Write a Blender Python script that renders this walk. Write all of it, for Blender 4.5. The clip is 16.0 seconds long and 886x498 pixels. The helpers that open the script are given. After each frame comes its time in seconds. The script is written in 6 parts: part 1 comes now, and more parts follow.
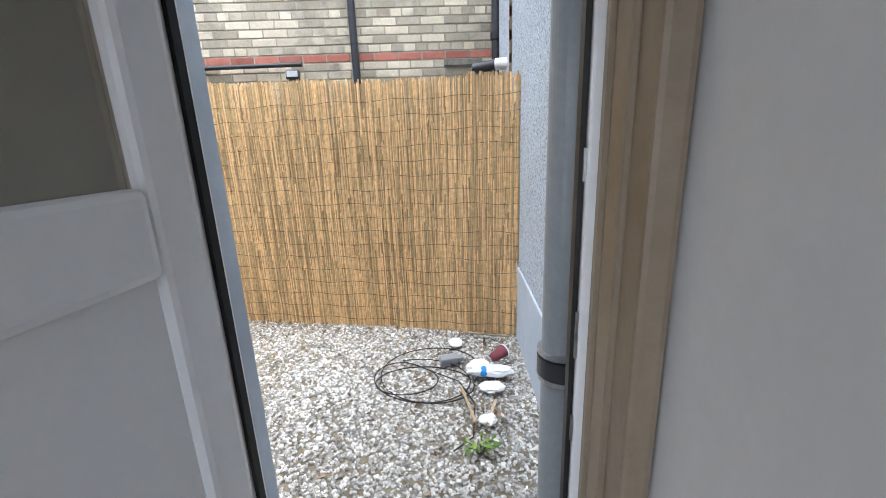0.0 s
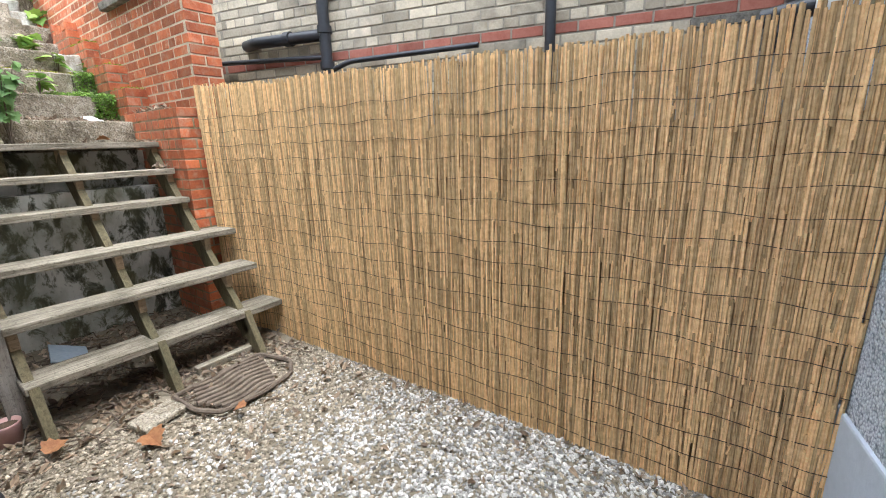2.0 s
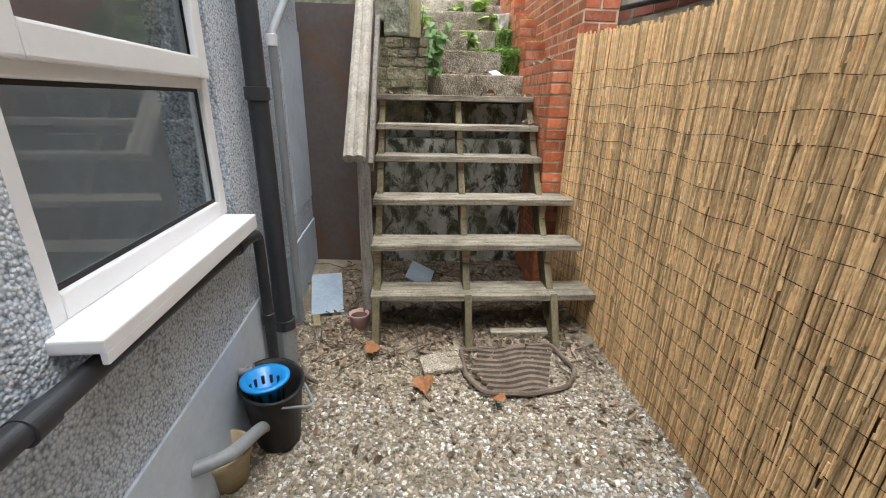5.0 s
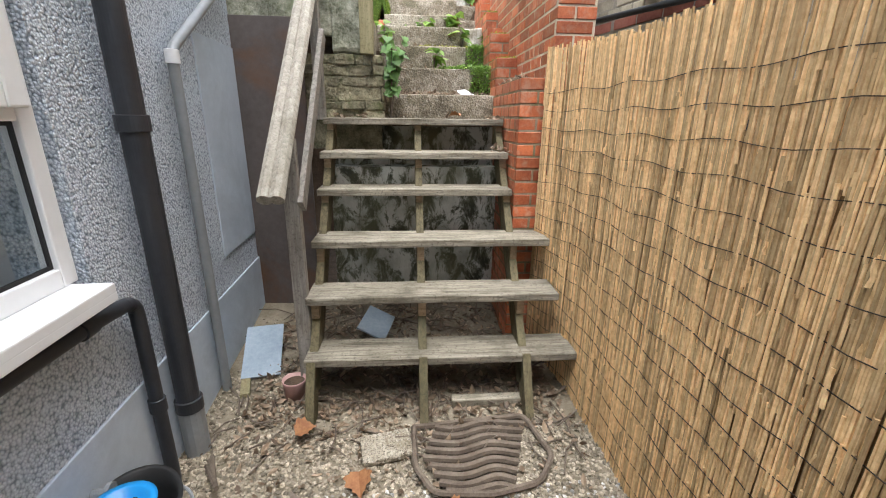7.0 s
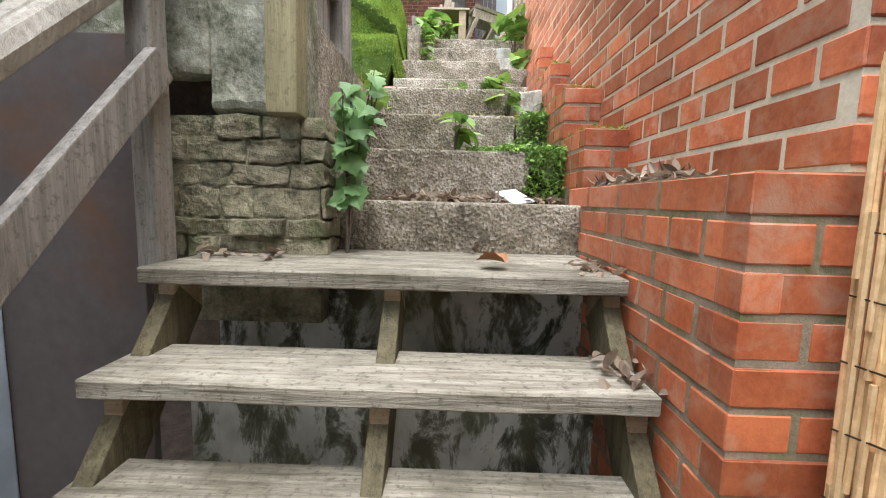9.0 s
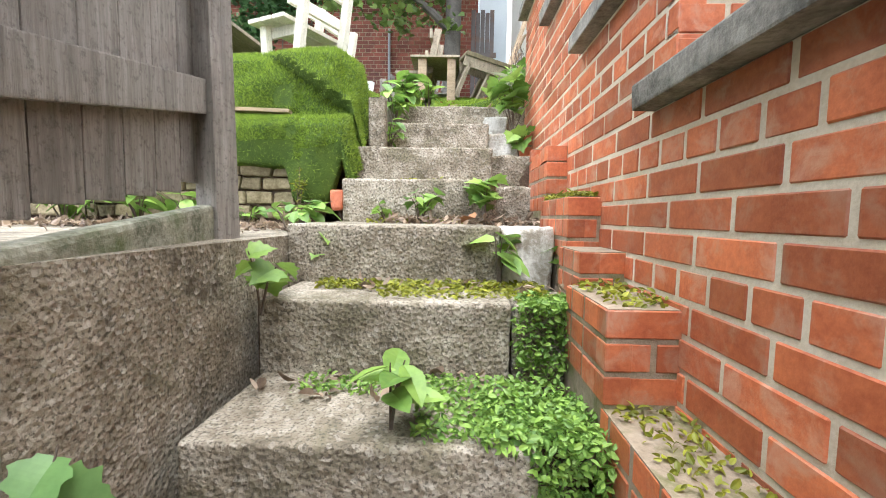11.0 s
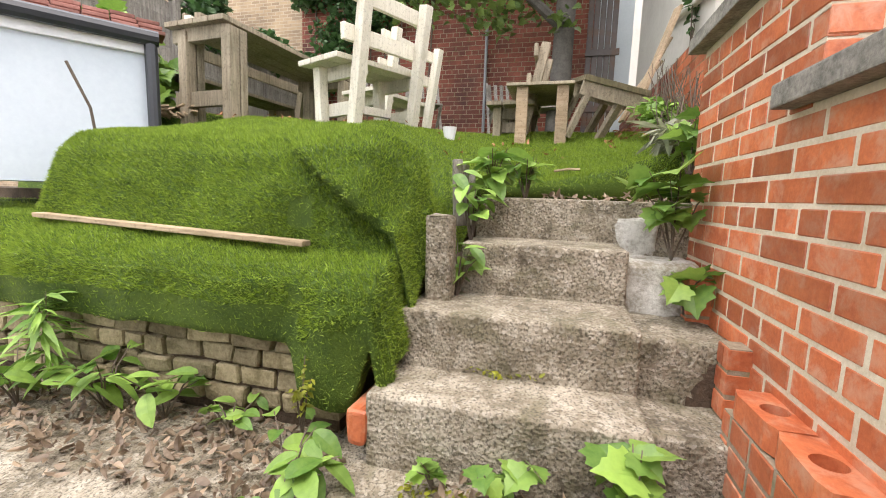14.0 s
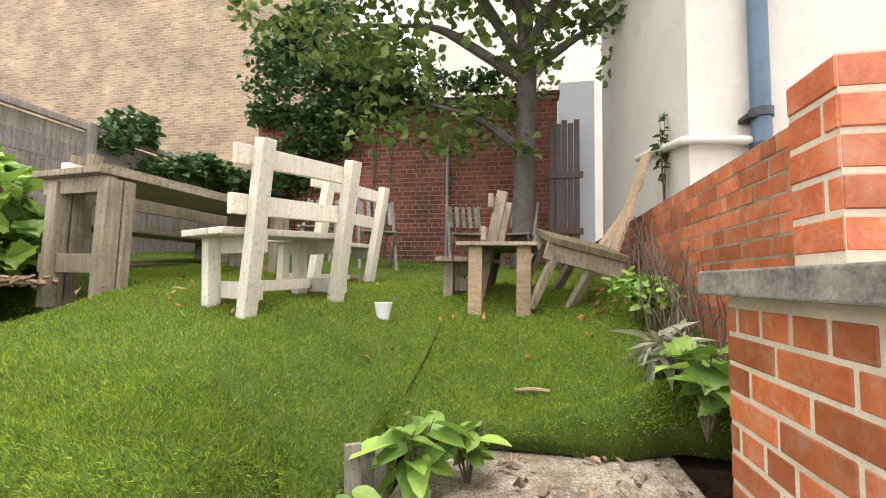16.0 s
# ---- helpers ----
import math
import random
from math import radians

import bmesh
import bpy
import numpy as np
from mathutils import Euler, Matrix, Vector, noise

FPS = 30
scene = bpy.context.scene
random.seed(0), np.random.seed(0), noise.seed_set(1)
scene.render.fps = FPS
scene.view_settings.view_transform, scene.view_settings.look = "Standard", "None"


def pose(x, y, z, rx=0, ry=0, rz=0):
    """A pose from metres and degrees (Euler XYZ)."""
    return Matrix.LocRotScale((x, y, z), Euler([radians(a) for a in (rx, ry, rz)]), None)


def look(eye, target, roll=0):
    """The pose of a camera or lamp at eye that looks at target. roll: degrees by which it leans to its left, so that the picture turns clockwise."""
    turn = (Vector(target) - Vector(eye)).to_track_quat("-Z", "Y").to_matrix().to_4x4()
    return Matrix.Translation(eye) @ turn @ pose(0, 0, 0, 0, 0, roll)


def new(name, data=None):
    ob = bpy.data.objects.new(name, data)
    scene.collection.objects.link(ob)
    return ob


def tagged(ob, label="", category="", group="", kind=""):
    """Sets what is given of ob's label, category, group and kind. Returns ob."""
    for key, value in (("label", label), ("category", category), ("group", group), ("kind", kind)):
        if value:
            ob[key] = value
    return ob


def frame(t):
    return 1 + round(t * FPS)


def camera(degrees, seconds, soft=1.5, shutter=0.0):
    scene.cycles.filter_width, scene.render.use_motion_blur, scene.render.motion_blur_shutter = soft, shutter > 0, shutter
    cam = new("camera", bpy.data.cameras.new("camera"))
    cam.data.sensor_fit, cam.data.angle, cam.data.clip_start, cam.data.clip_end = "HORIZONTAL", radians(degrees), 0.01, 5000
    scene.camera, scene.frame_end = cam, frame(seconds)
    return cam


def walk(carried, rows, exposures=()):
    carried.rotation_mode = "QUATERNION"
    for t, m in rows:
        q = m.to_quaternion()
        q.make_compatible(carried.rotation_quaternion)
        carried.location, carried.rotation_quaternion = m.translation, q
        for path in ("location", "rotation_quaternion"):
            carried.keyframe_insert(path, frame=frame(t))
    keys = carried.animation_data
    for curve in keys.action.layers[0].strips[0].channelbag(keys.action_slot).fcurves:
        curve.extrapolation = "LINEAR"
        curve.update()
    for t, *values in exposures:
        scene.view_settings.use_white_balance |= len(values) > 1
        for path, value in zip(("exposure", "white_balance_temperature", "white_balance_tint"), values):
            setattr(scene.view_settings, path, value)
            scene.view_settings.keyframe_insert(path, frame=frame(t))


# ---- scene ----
cam = camera(93.6, 16.0, 1.0)
PATH = [
    (0, (0.958, 1.369, 1.432), (0.584, 3.262, 0.903), -2.2),
    (0.5, (0.862, 1.578, 1.433), (0.347, 3.436, 0.902), -1.8),
    (1, (0.794, 1.87, 1.421), (0.119, 3.679, 0.901), -2.0),
    (1.5, (0.647, 2.233, 1.434), (-0.204, 3.971, 0.926), -1.7),
    (2, (0.545, 2.444, 1.441), (-0.576, 4.025, 0.947), -1.8),
    (2.5, (0.346, 2.766, 1.456), (-1.128, 4.047, 1.023), -2.2),
    (3, (0.203, 2.856, 1.573), (-1.583, 3.689, 1.228), -2.4),
    (3.5, (0.137, 2.948, 1.599), (-1.818, 3.278, 1.338), -1.5),
    (4, (0.119, 3.022, 1.604), (-1.845, 3.189, 1.262), -0.4),
    (4.5, (0.146, 3.01, 1.516), (-1.771, 3.121, 0.958), 0.8),
    (4.7, (0.147, 3.004, 1.477), (-1.734, 3.136, 0.811), 1.4),
    (6.8, (-0.193, 3.212, 1.496), (-2.076, 3.395, 0.85), 1.0),
    (7, (-0.305, 3.277, 1.525), (-2.205, 3.44, 0.923), 0.8),
    (7.5, (-0.727, 3.399, 1.539), (-2.669, 3.483, 1.068), 1.0),
    (8, (-1.198, 3.482, 1.571), (-3.163, 3.506, 1.199), 1.1),
    (8.5, (-1.706, 3.499, 1.609), (-3.682, 3.504, 1.305), 1.0),
    (9, (-2.197, 3.487, 1.694), (-4.184, 3.458, 1.464), 1.5),
    (9.5, (-2.613, 3.475, 1.944), (-4.603, 3.459, 1.748), 1.2),
    (10, (-2.8, 3.463, 2.11), (-4.792, 3.481, 1.931), 0.7),
    (10.2, (-2.854, 3.501, 2.146), (-4.847, 3.516, 1.979), 0.8),
    (12.3, (-3.733, 3.678, 2.81), (-5.708, 3.457, 2.592), 1.5),
    (12.5, (-3.785, 3.655, 2.84), (-5.756, 3.408, 2.607), 1.7),
    (13, (-3.922, 3.598, 2.957), (-5.881, 3.304, 2.681), 1.7),
    (13.5, (-4.04, 3.578, 3.071), (-5.981, 3.199, 2.775), 1.8),
    (14, (-4.265, 3.56, 3.188), (-6.185, 3.059, 2.935), 1.8),
    (14.5, (-4.439, 3.495, 3.332), (-6.364, 2.972, 3.182), 1.7),
    (15, (-4.631, 3.485, 3.555), (-6.577, 3.024, 3.52), 1.3),
    (15.5, (-4.827, 3.564, 3.657), (-6.782, 3.148, 3.722), 1.2),
    (16, (-5.037, 3.613, 3.842), (-6.99, 3.204, 3.988), 1.1),
]
walk(cam, [(t, look(eye, target, roll)) for t, eye, target, roll in PATH],
     [(0, 2.85, 5950, 10), (1, 2.7, 6200, 10), (2.5, 2.4, 5900, 10), (3.2, 2.35, 5850, 10), (4, 2.12, 6250, 10), (7, 2.2, 6200, 10), (8.5, 2.12, 6050, 10), (9.5, 2.36, 6000, 10), (10.3, 2.36, 6000, 10), (12.5, 1.75, 6350, 12), (13.5, 1.68, 6500, 13), (14.5, 1.62, 6900, 15), (16, 1.5, 6950, 15)])

# ---- world and light ----
world = bpy.data.worlds.new("overcast_sky")
scene.world = world
world.use_nodes = True
wn, wl = world.node_tree.nodes, world.node_tree.links
sky = wn.new("ShaderNodeTexSky")
sky.sky_type = "NISHITA"
sky.sun_disc = False
sky.sun_elevation, sky.sun_rotation = radians(70), radians(50)
sky.dust_density, sky.air_density = 4.0, 1.0
soft_sky = wn.new("ShaderNodeMix")
soft_sky.data_type = "RGBA"
soft_sky.inputs[0].default_value = 0.75
soft_sky.inputs[7].default_value = (9.0, 9.2, 9.6, 1)
wl.new(sky.outputs[0], soft_sky.inputs[6])
wl.new(soft_sky.outputs[2], wn["Background"].inputs[0])
wn["Background"].inputs[1].default_value = 0.13
sun = new("sun", bpy.data.lights.new("sun", "SUN"))
sun.data.energy, sun.data.angle, sun.data.color = 0.9, radians(40), (1.0, 0.97, 0.93)
sun.matrix_world = look((0, 0, 20), (-3.0, 0.6, 8))

# added area lamp behind the camera that brightens the room with the door
room_light = new("window_daylight", bpy.data.lights.new("window_daylight", "AREA"))
room_light.data.shape, room_light.data.size, room_light.data.size_y, room_light.data.energy = "RECTANGLE", 1.25, 1.15, 0.75
room_light.matrix_world = look((0.35, -0.62, 1.5), (0.35, 1.0, 1.4))

# ---- building helpers ----
def part(name, bm, material, parent=None, label="", smooth=False):
    mesh = bpy.data.meshes.new(name)
    bm.normal_update()
    bm.to_mesh(mesh)
    bm.free()
    if smooth:
        mesh.polygons.foreach_set("use_smooth", [True] * len(mesh.polygons))
    mesh.materials.append(material)
    ob = new(name, mesh)
    if parent is not None:
        ob.parent = parent
    if label:
        ob["label"] = label
    return ob


def base(name, loc=(0, 0, 0), rz=0.0):
    ob = new(name)
    ob.matrix_world = pose(*loc, 0, 0, rz)
    return ob


def box(bm, lo, hi, m=None, bevel=0.0):
    """An axis-aligned box from corner lo to corner hi, optionally moved by m."""
    c = [(a + b) / 2 for a, b in zip(lo, hi)]
    s = [abs(b - a) for a, b in zip(lo, hi)]
    mat4 = Matrix.Translation(c) @ Matrix.Diagonal((*s, 1))
    made = bmesh.ops.create_cube(bm, size=1, matrix=(m @ mat4) if m is not None else mat4)["verts"]
    if bevel:
        edges = list({e for v in made for e in v.link_edges})
        bmesh.ops.bevel(bm, geom=edges, offset=bevel, segments=2, affect="EDGES", profile=0.6)
    return made


def beam(bm, a, b, w, h, roll=0.0, bevel=0.004):
    """A squared timber from a to b, w wide and h deep."""
    a, b = Vector(a), Vector(b)
    d = b - a
    q = d.to_track_quat("Z", "Y").to_matrix().to_4x4()
    m = Matrix.Translation(a) @ q @ Matrix.Rotation(roll, 4, "Z")
    box(bm, (-w / 2, -h / 2, 0), (w / 2, h / 2, d.length), m, bevel)


def tube(bm, points, r, seg=12, caps=True):
    """A round pipe through points, mitred at the bends."""
    pts = [Vector(p) for p in points]
    rings, prev = [], None
    for i, p in enumerate(pts):
        t = ((pts[i] - pts[i - 1]).normalized() if i else Vector()) + ((pts[i + 1] - pts[i]).normalized() if i < len(pts) - 1 else Vector())
        t.normalize()
        if prev is None:
            u = t.orthogonal().normalized()
        else:
            u = (prev - t * prev.dot(t)).normalized()
        prev = u
        v = t.cross(u)
        rr = r[i] if isinstance(r, (list, tuple)) else r
        rings.append([bm.verts.new(p + u * rr * math.cos(2 * math.pi * k / seg) + v * rr * math.sin(2 * math.pi * k / seg)) for k in range(seg)])
    for a, b in zip(rings, rings[1:]):
        for k in range(seg):
            bm.faces.new((a[k], a[(k + 1) % seg], b[(k + 1) % seg], b[k]))
    if caps:
        bm.faces.new(rings[0][::-1])
        bm.faces.new(rings[-1])
    return rings


def arc(points, bend=0.06, n=4):
    """Rounds off the corners of a line of points."""
    pts = [Vector(p) for p in points]
    out = [pts[0]]
    for a, b, c in zip(pts, pts[1:], pts[2:]):
        p, q = b + (a - b).normalized() * bend, b + (c - b).normalized() * bend
        for k in range(n + 1):
            s = k / n
            out.append((1 - s) ** 2 * p + 2 * s * (1 - s) * b + s * s * q)
    return out + [pts[-1]]


def slab(name, lo, hi, material, label, category, kind="structure", bevel=0.0):
    bm = bmesh.new()
    box(bm, lo, hi, None, bevel)
    return tagged(part(name, bm, material), label, category, "", kind)


# ---- materials ----
def material(name, rough=0.8, metal=0.0):
    m = bpy.data.materials.new(name)
    m.use_nodes = True
    p = m.node_tree.nodes["Principled BSDF"]
    p.inputs["Roughness"].default_value = rough
    p.inputs["Metallic"].default_value = metal
    return m, m.node_tree.nodes, m.node_tree.links, p


def coords(n, l, scale=(1, 1, 1)):
    g = n.new("ShaderNodeNewGeometry")
    s = n.new("ShaderNodeMapping")
    s.inputs["Scale"].default_value = scale
    l.new(g.outputs["Position"], s.inputs[0])
    return s.outputs[0]


def noise_tex(n, l, vec, scale, detail=6.0, rough=0.6, distort=0.0):
    t = n.new("ShaderNodeTexNoise")
    t.inputs["Scale"].default_value = scale
    t.inputs["Detail"].default_value = detail
    t.inputs["Roughness"].default_value = rough
    t.inputs["Distortion"].default_value = distort
    l.new(vec, t.inputs["Vector"])
    return t.outputs["Fac"]


def ramp(n, l, fac, stops):
    r = n.new("ShaderNodeValToRGB")
    e = r.color_ramp.elements
    while len(e) < len(stops):
        e.new(0.5)
    for k, (pos, col) in zip(e, stops):
        k.position = pos
        k.color = (*col, 1) if len(col) == 3 else col
    l.new(fac, r.inputs[0])
    return r.outputs[0]


def mix(n, l, fac, a, b, mode="MIX"):
    x = n.new("ShaderNodeMix")
    x.data_type, x.blend_type = "RGBA", mode
    for sock, val in ((x.inputs[0], fac), (x.inputs[6], a), (x.inputs[7], b)):
        if isinstance(val, (int, float)):
            sock.default_value = val
        elif isinstance(val, tuple):
            sock.default_value = (*val, 1)
        else:
            l.new(val, sock)
    return x.outputs[2]


def bump(n, l, p, height, strength=0.3, dist=0.01):
    b = n.new("ShaderNodeBump")
    b.inputs["Strength"].default_value, b.inputs["Distance"].default_value = strength, dist
    l.new(height, b.inputs["Height"])
    l.new(b.outputs[0], p.inputs["Normal"])
    return b


def mottled(name, dark, light, scale=6.0, grain=60.0, rough=0.85, relief=0.3, dist=0.01, spread=(0.35, 0.7), stain=None, stain_scale=2.0, metal=0.0, vary=0.0, spec=0.3):
    """A surface of two tones with patches, grain and fine relief; stain adds a third tone in blotches; vary shifts each piece."""
    m, n, l, p = material(name, rough, metal)
    v = coords(n, l)
    big = noise_tex(n, l, v, scale)
    fine = noise_tex(n, l, v, grain, 4.0, 0.7)
    col = ramp(n, l, mix(n, l, 0.4, big, fine), [(spread[0], dark), (spread[1], light)])
    if stain:
        col = mix(n, l, ramp(n, l, noise_tex(n, l, v, stain_scale, 8.0, 0.65, 0.4), [(0.5, (0, 0, 0)), (0.68, (1, 1, 1))]), col, stain)
    if vary:
        o = n.new("ShaderNodeObjectInfo")
        g = n.new("ShaderNodeNewGeometry")
        add = n.new("ShaderNodeMath")
        add.operation = "ADD"
        l.new(o.outputs["Random"], add.inputs[0])
        l.new(g.outputs["Random Per Island"], add.inputs[1])
        fr = n.new("ShaderNodeMath")
        fr.operation = "FRACT"
        l.new(add.outputs[0], fr.inputs[0])
        shade = ramp(n, l, fr.outputs[0], [(0.0, (1 - vary,) * 3), (1.0, (1 + vary * 0.6,) * 3)])
        col = mix(n, l, 1.0, col, shade, "MULTIPLY")
    l.new(col, p.inputs["Base Color"])
    p.inputs["Specular IOR Level"].default_value = spec
    bump(n, l, p, mix(n, l, 0.6, big, fine), relief, dist)
    return m


def timber(name, dark, light, axis=0, rough=0.75, stain=(0.05, 0.06, 0.03), stain_amount=0.5):
    """Weathered wood with its grain along one axis."""
    m, n, l, p = material(name, rough)
    sc = [14, 14, 14]
    sc[axis] = 0.9
    v = coords(n, l, tuple(sc))
    g1 = noise_tex(n, l, v, 3.0, 8.0, 0.65, 0.6)
    w = noise_tex(n, l, coords(n, l), 3.5, 6.0, 0.6)
    g2 = noise_tex(n, l, v, 11.0, 4.0, 0.7)
    speck = noise_tex(n, l, coords(n, l), 55.0, 5.0, 0.75)
    col = ramp(n, l, mix(n, l, 0.28, g1, g2), [(0.32, dark), (0.64, light)])
    col = mix(n, l, ramp(n, l, speck, [(0.36, (0.55,) * 3), (0.47, (0, 0, 0))]), col, tuple(0.6 * c for c in dark))
    col = mix(n, l, ramp(n, l, w, [(0.48, (0, 0, 0)), (0.75, (stain_amount,) * 3)]), col, stain)
    o = n.new("ShaderNodeObjectInfo")
    col = mix(n, l, 1.0, col, ramp(n, l, o.outputs["Random"], [(0.0, (0.85,) * 3), (1.0, (1.12,) * 3)]), "MULTIPLY")
    l.new(col, p.inputs["Base Color"])
    p.inputs["Specular IOR Level"].default_value = 0.25
    bump(n, l, p, mix(n, l, 0.5, g1, g2), 0.9, 0.010)
    return m


M_RENDER = mottled("smooth_grey_masonry_paint", (0.44, 0.51, 0.59), (0.58, 0.65, 0.73), 3.0, 30.0, 0.6, 0.25, 0.01, (0.3, 0.7), (0.40, 0.46, 0.53), 1.5)
M_UPVC = mottled("white_upvc", (0.78, 0.79, 0.80), (0.84, 0.85, 0.86), 2.0, 30.0, 0.3, 0.03, 0.002, spec=0.5)
M_GRAVEL_BED = mottled("gravel_bed", (0.13, 0.105, 0.07), (0.32, 0.28, 0.21), 6.0, 60.0, 0.95, 0.6, 0.02)
M_STONE_CHIP = mottled("gravel_stone", (0.22, 0.21, 0.19), (0.84, 0.82, 0.77), 40.0, 120.0, 0.85, 0.3, 0.003, vary=0.62)
M_STONE_DIRTY = mottled("dirty_gravel_stone", (0.13, 0.105, 0.07), (0.56, 0.49, 0.38), 40.0, 120.0, 0.88, 0.3, 0.003, vary=0.55)
M_REED = mottled("dry_reed", (0.50, 0.285, 0.11), (0.98, 0.72, 0.395), 32.0, 70.0, 0.55, 0.2, 0.003, (0.22, 0.74), vary=0.5, spec=0.3)
M_YELLOW = mottled("yellow_stock_brick", (0.38, 0.33, 0.24), (0.66, 0.59, 0.46), 3.0, 60.0, 0.9, 0.4, 0.008, vary=0.42, stain=(0.17, 0.155, 0.13), stain_scale=1.5)
M_REDBAND = mottled("red_band_brick", (0.30, 0.10, 0.07), (0.45, 0.19, 0.14), 8.0, 60.0, 0.9, 0.3, 0.006, vary=0.25)
M_RED = mottled("red_engineering_brick", (0.36, 0.085, 0.032), (0.58, 0.172, 0.068), 9.0, 70.0, 0.48, 0.3, 0.005, (0.38, 0.62), vary=0.36, stain=(0.50, 0.255, 0.16), stain_scale=14.0, spec=0.5)
M_MORTAR = mottled("sandy_mortar", (0.44, 0.37, 0.26), (0.70, 0.62, 0.48), 6.0, 90.0, 0.95, 0.4, 0.006)
M_MORTAR_GREY = mottled("dirty_sandy_mortar", (0.20, 0.155, 0.10), (0.42, 0.34, 0.25), 9.0, 90.0, 0.95, 0.5, 0.008, stain=(0.15, 0.15, 0.06), stain_scale=10.0)
M_OLDRED = mottled("old_red_brick", (0.16, 0.045, 0.03), (0.33, 0.11, 0.075), 2.0, 40.0, 0.85, 0.3, 0.006, vary=0.3, stain=(0.08, 0.035, 0.03), stain_scale=0.8)
M_COPING = mottled("weathered_concrete_coping", (0.10, 0.095, 0.08), (0.30, 0.28, 0.24), 11.0, 70.0, 0.9, 0.6, 0.01, (0.38, 0.62))
M_TREAD = timber("weathered_tread_board", (0.085, 0.07, 0.045), (0.42, 0.38, 0.30), 1, stain=(0.065, 0.055, 0.032), stain_amount=0.95)
M_GREENWOOD = timber("treated_softwood", (0.22, 0.19, 0.10), (0.38, 0.33, 0.19), 2)
M_GREYWOOD = timber("grey_weathered_wood", (0.15, 0.135, 0.115), (0.38, 0.35, 0.31), 2, stain=(0.09, 0.07, 0.05), stain_amount=0.5)
M_SHEET = mottled("painted_brown_sheet", (0.08, 0.067, 0.06), (0.14, 0.118, 0.11), 2.0, 25.0, 0.5, 0.1, 0.004, stain=(0.15, 0.07, 0.03), stain_scale=1.2)
# turf green darkened below the blades' own: shade between blades is in the colour
M_TURF = mottled("shaded_turf_base", (0.028, 0.06, 0.005), (0.09, 0.14, 0.014), 7.0, 90.0, 0.8, 0.8, 0.02)
M_SOIL = mottled("leaf_litter_soil", (0.045, 0.03, 0.02), (0.15, 0.105, 0.07), 8.0, 60.0, 0.95, 0.8, 0.03)
M_BLACKPIPE = mottled("black_plastic_pipe", (0.018, 0.02, 0.024), (0.035, 0.038, 0.045), 3.0, 40.0, 0.4, 0.05, 0.002, spec=0.5)
M_BLUEPIPE = mottled("blue_painted_pipe", (0.045, 0.085, 0.13), (0.085, 0.14, 0.20), 3.0, 40.0, 0.4, 0.05, 0.002, spec=0.5)
M_GREYPIPE = mottled("grey_plastic_pipe", (0.20, 0.215, 0.225), (0.28, 0.295, 0.305), 3.0, 40.0, 0.4, 0.05, 0.002, spec=0.5)
M_WHITEWALL = mottled("white_painted_render", (0.50, 0.475, 0.42), (0.64, 0.615, 0.55), 1.2, 20.0, 0.8, 0.15, 0.01)
M_CREAM = timber("pale_painted_wood", (0.58, 0.54, 0.42), (0.75, 0.71, 0.60), 2, 0.6, stain_amount=0.1)
M_BENCHWOOD = timber("bench_wood", (0.20, 0.16, 0.11), (0.42, 0.36, 0.26), 2)


def pebbledash(name):
    m, n, l, p = material(name, 0.85)
    v = coords(n, l)
    vo = n.new("ShaderNodeTexVoronoi")
    vo.inputs["Scale"].default_value = 95
    l.new(v, vo.inputs["Vector"])
    big = noise_tex(n, l, v, 2.2)
    fine = noise_tex(n, l, v, 60.0, 3.0)
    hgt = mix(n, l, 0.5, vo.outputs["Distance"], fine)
    # colour follows the relief: shade in the hollows between pebbles is painted in
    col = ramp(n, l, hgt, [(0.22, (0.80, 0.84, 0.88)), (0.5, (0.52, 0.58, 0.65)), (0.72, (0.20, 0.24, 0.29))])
    col = mix(n, l, ramp(n, l, big, [(0.4, (0, 0, 0)), (0.75, (0.25,) * 3)]), col, (0.34, 0.37, 0.40))
    l.new(col, p.inputs["Base Color"])
    b = bump(n, l, p, hgt, 1.0, 0.014)
    b.invert = True
    return m


def brick_sheet(name, brick_a, brick_b, mortar):
    """Brickwork for far walls, courses 75 mm high, on walls that face along x or y."""
    m, n, l, p = material(name, 0.9)
    g = n.new("ShaderNodeNewGeometry")
    s = n.new("ShaderNodeSeparateXYZ")
    l.new(g.outputs["Position"], s.inputs[0])
    add = n.new("ShaderNodeMath")
    l.new(s.outputs[0], add.inputs[0])
    l.new(s.outputs[1], add.inputs[1])
    c = n.new("ShaderNodeCombineXYZ")
    l.new(add.outputs[0], c.inputs[0])
    l.new(s.outputs[2], c.inputs[1])
    t = n.new("ShaderNodeTexBrick")
    t.inputs["Scale"].default_value = 1.0
    t.inputs["Brick Width"].default_value, t.inputs["Row Height"].default_value = 0.225, 0.075
    t.inputs["Mortar Size"].default_value = 0.008
    t.inputs["Bias"].default_value = 0.0
    t.inputs["Color1"].default_value, t.inputs["Color2"].default_value, t.inputs["Mortar"].default_value = (*brick_a, 1), (*brick_b, 1), (*mortar, 1)
    l.new(c.outputs[0], t.inputs["Vector"])
    dirt = noise_tex(n, l, g.outputs["Position"], 1.3, 8.0)
    col = mix(n, l, 1.0, t.outputs["Color"], ramp(n, l, dirt, [(0.3, (0.6, 0.58, 0.55)), (0.7, (1.15, 1.12, 1.05))]), "MULTIPLY")
    l.new(col, p.inputs["Base Color"])
    b = bump(n, l, p, t.outputs["Fac"], 0.6, 0.01)
    b.invert = True
    return m


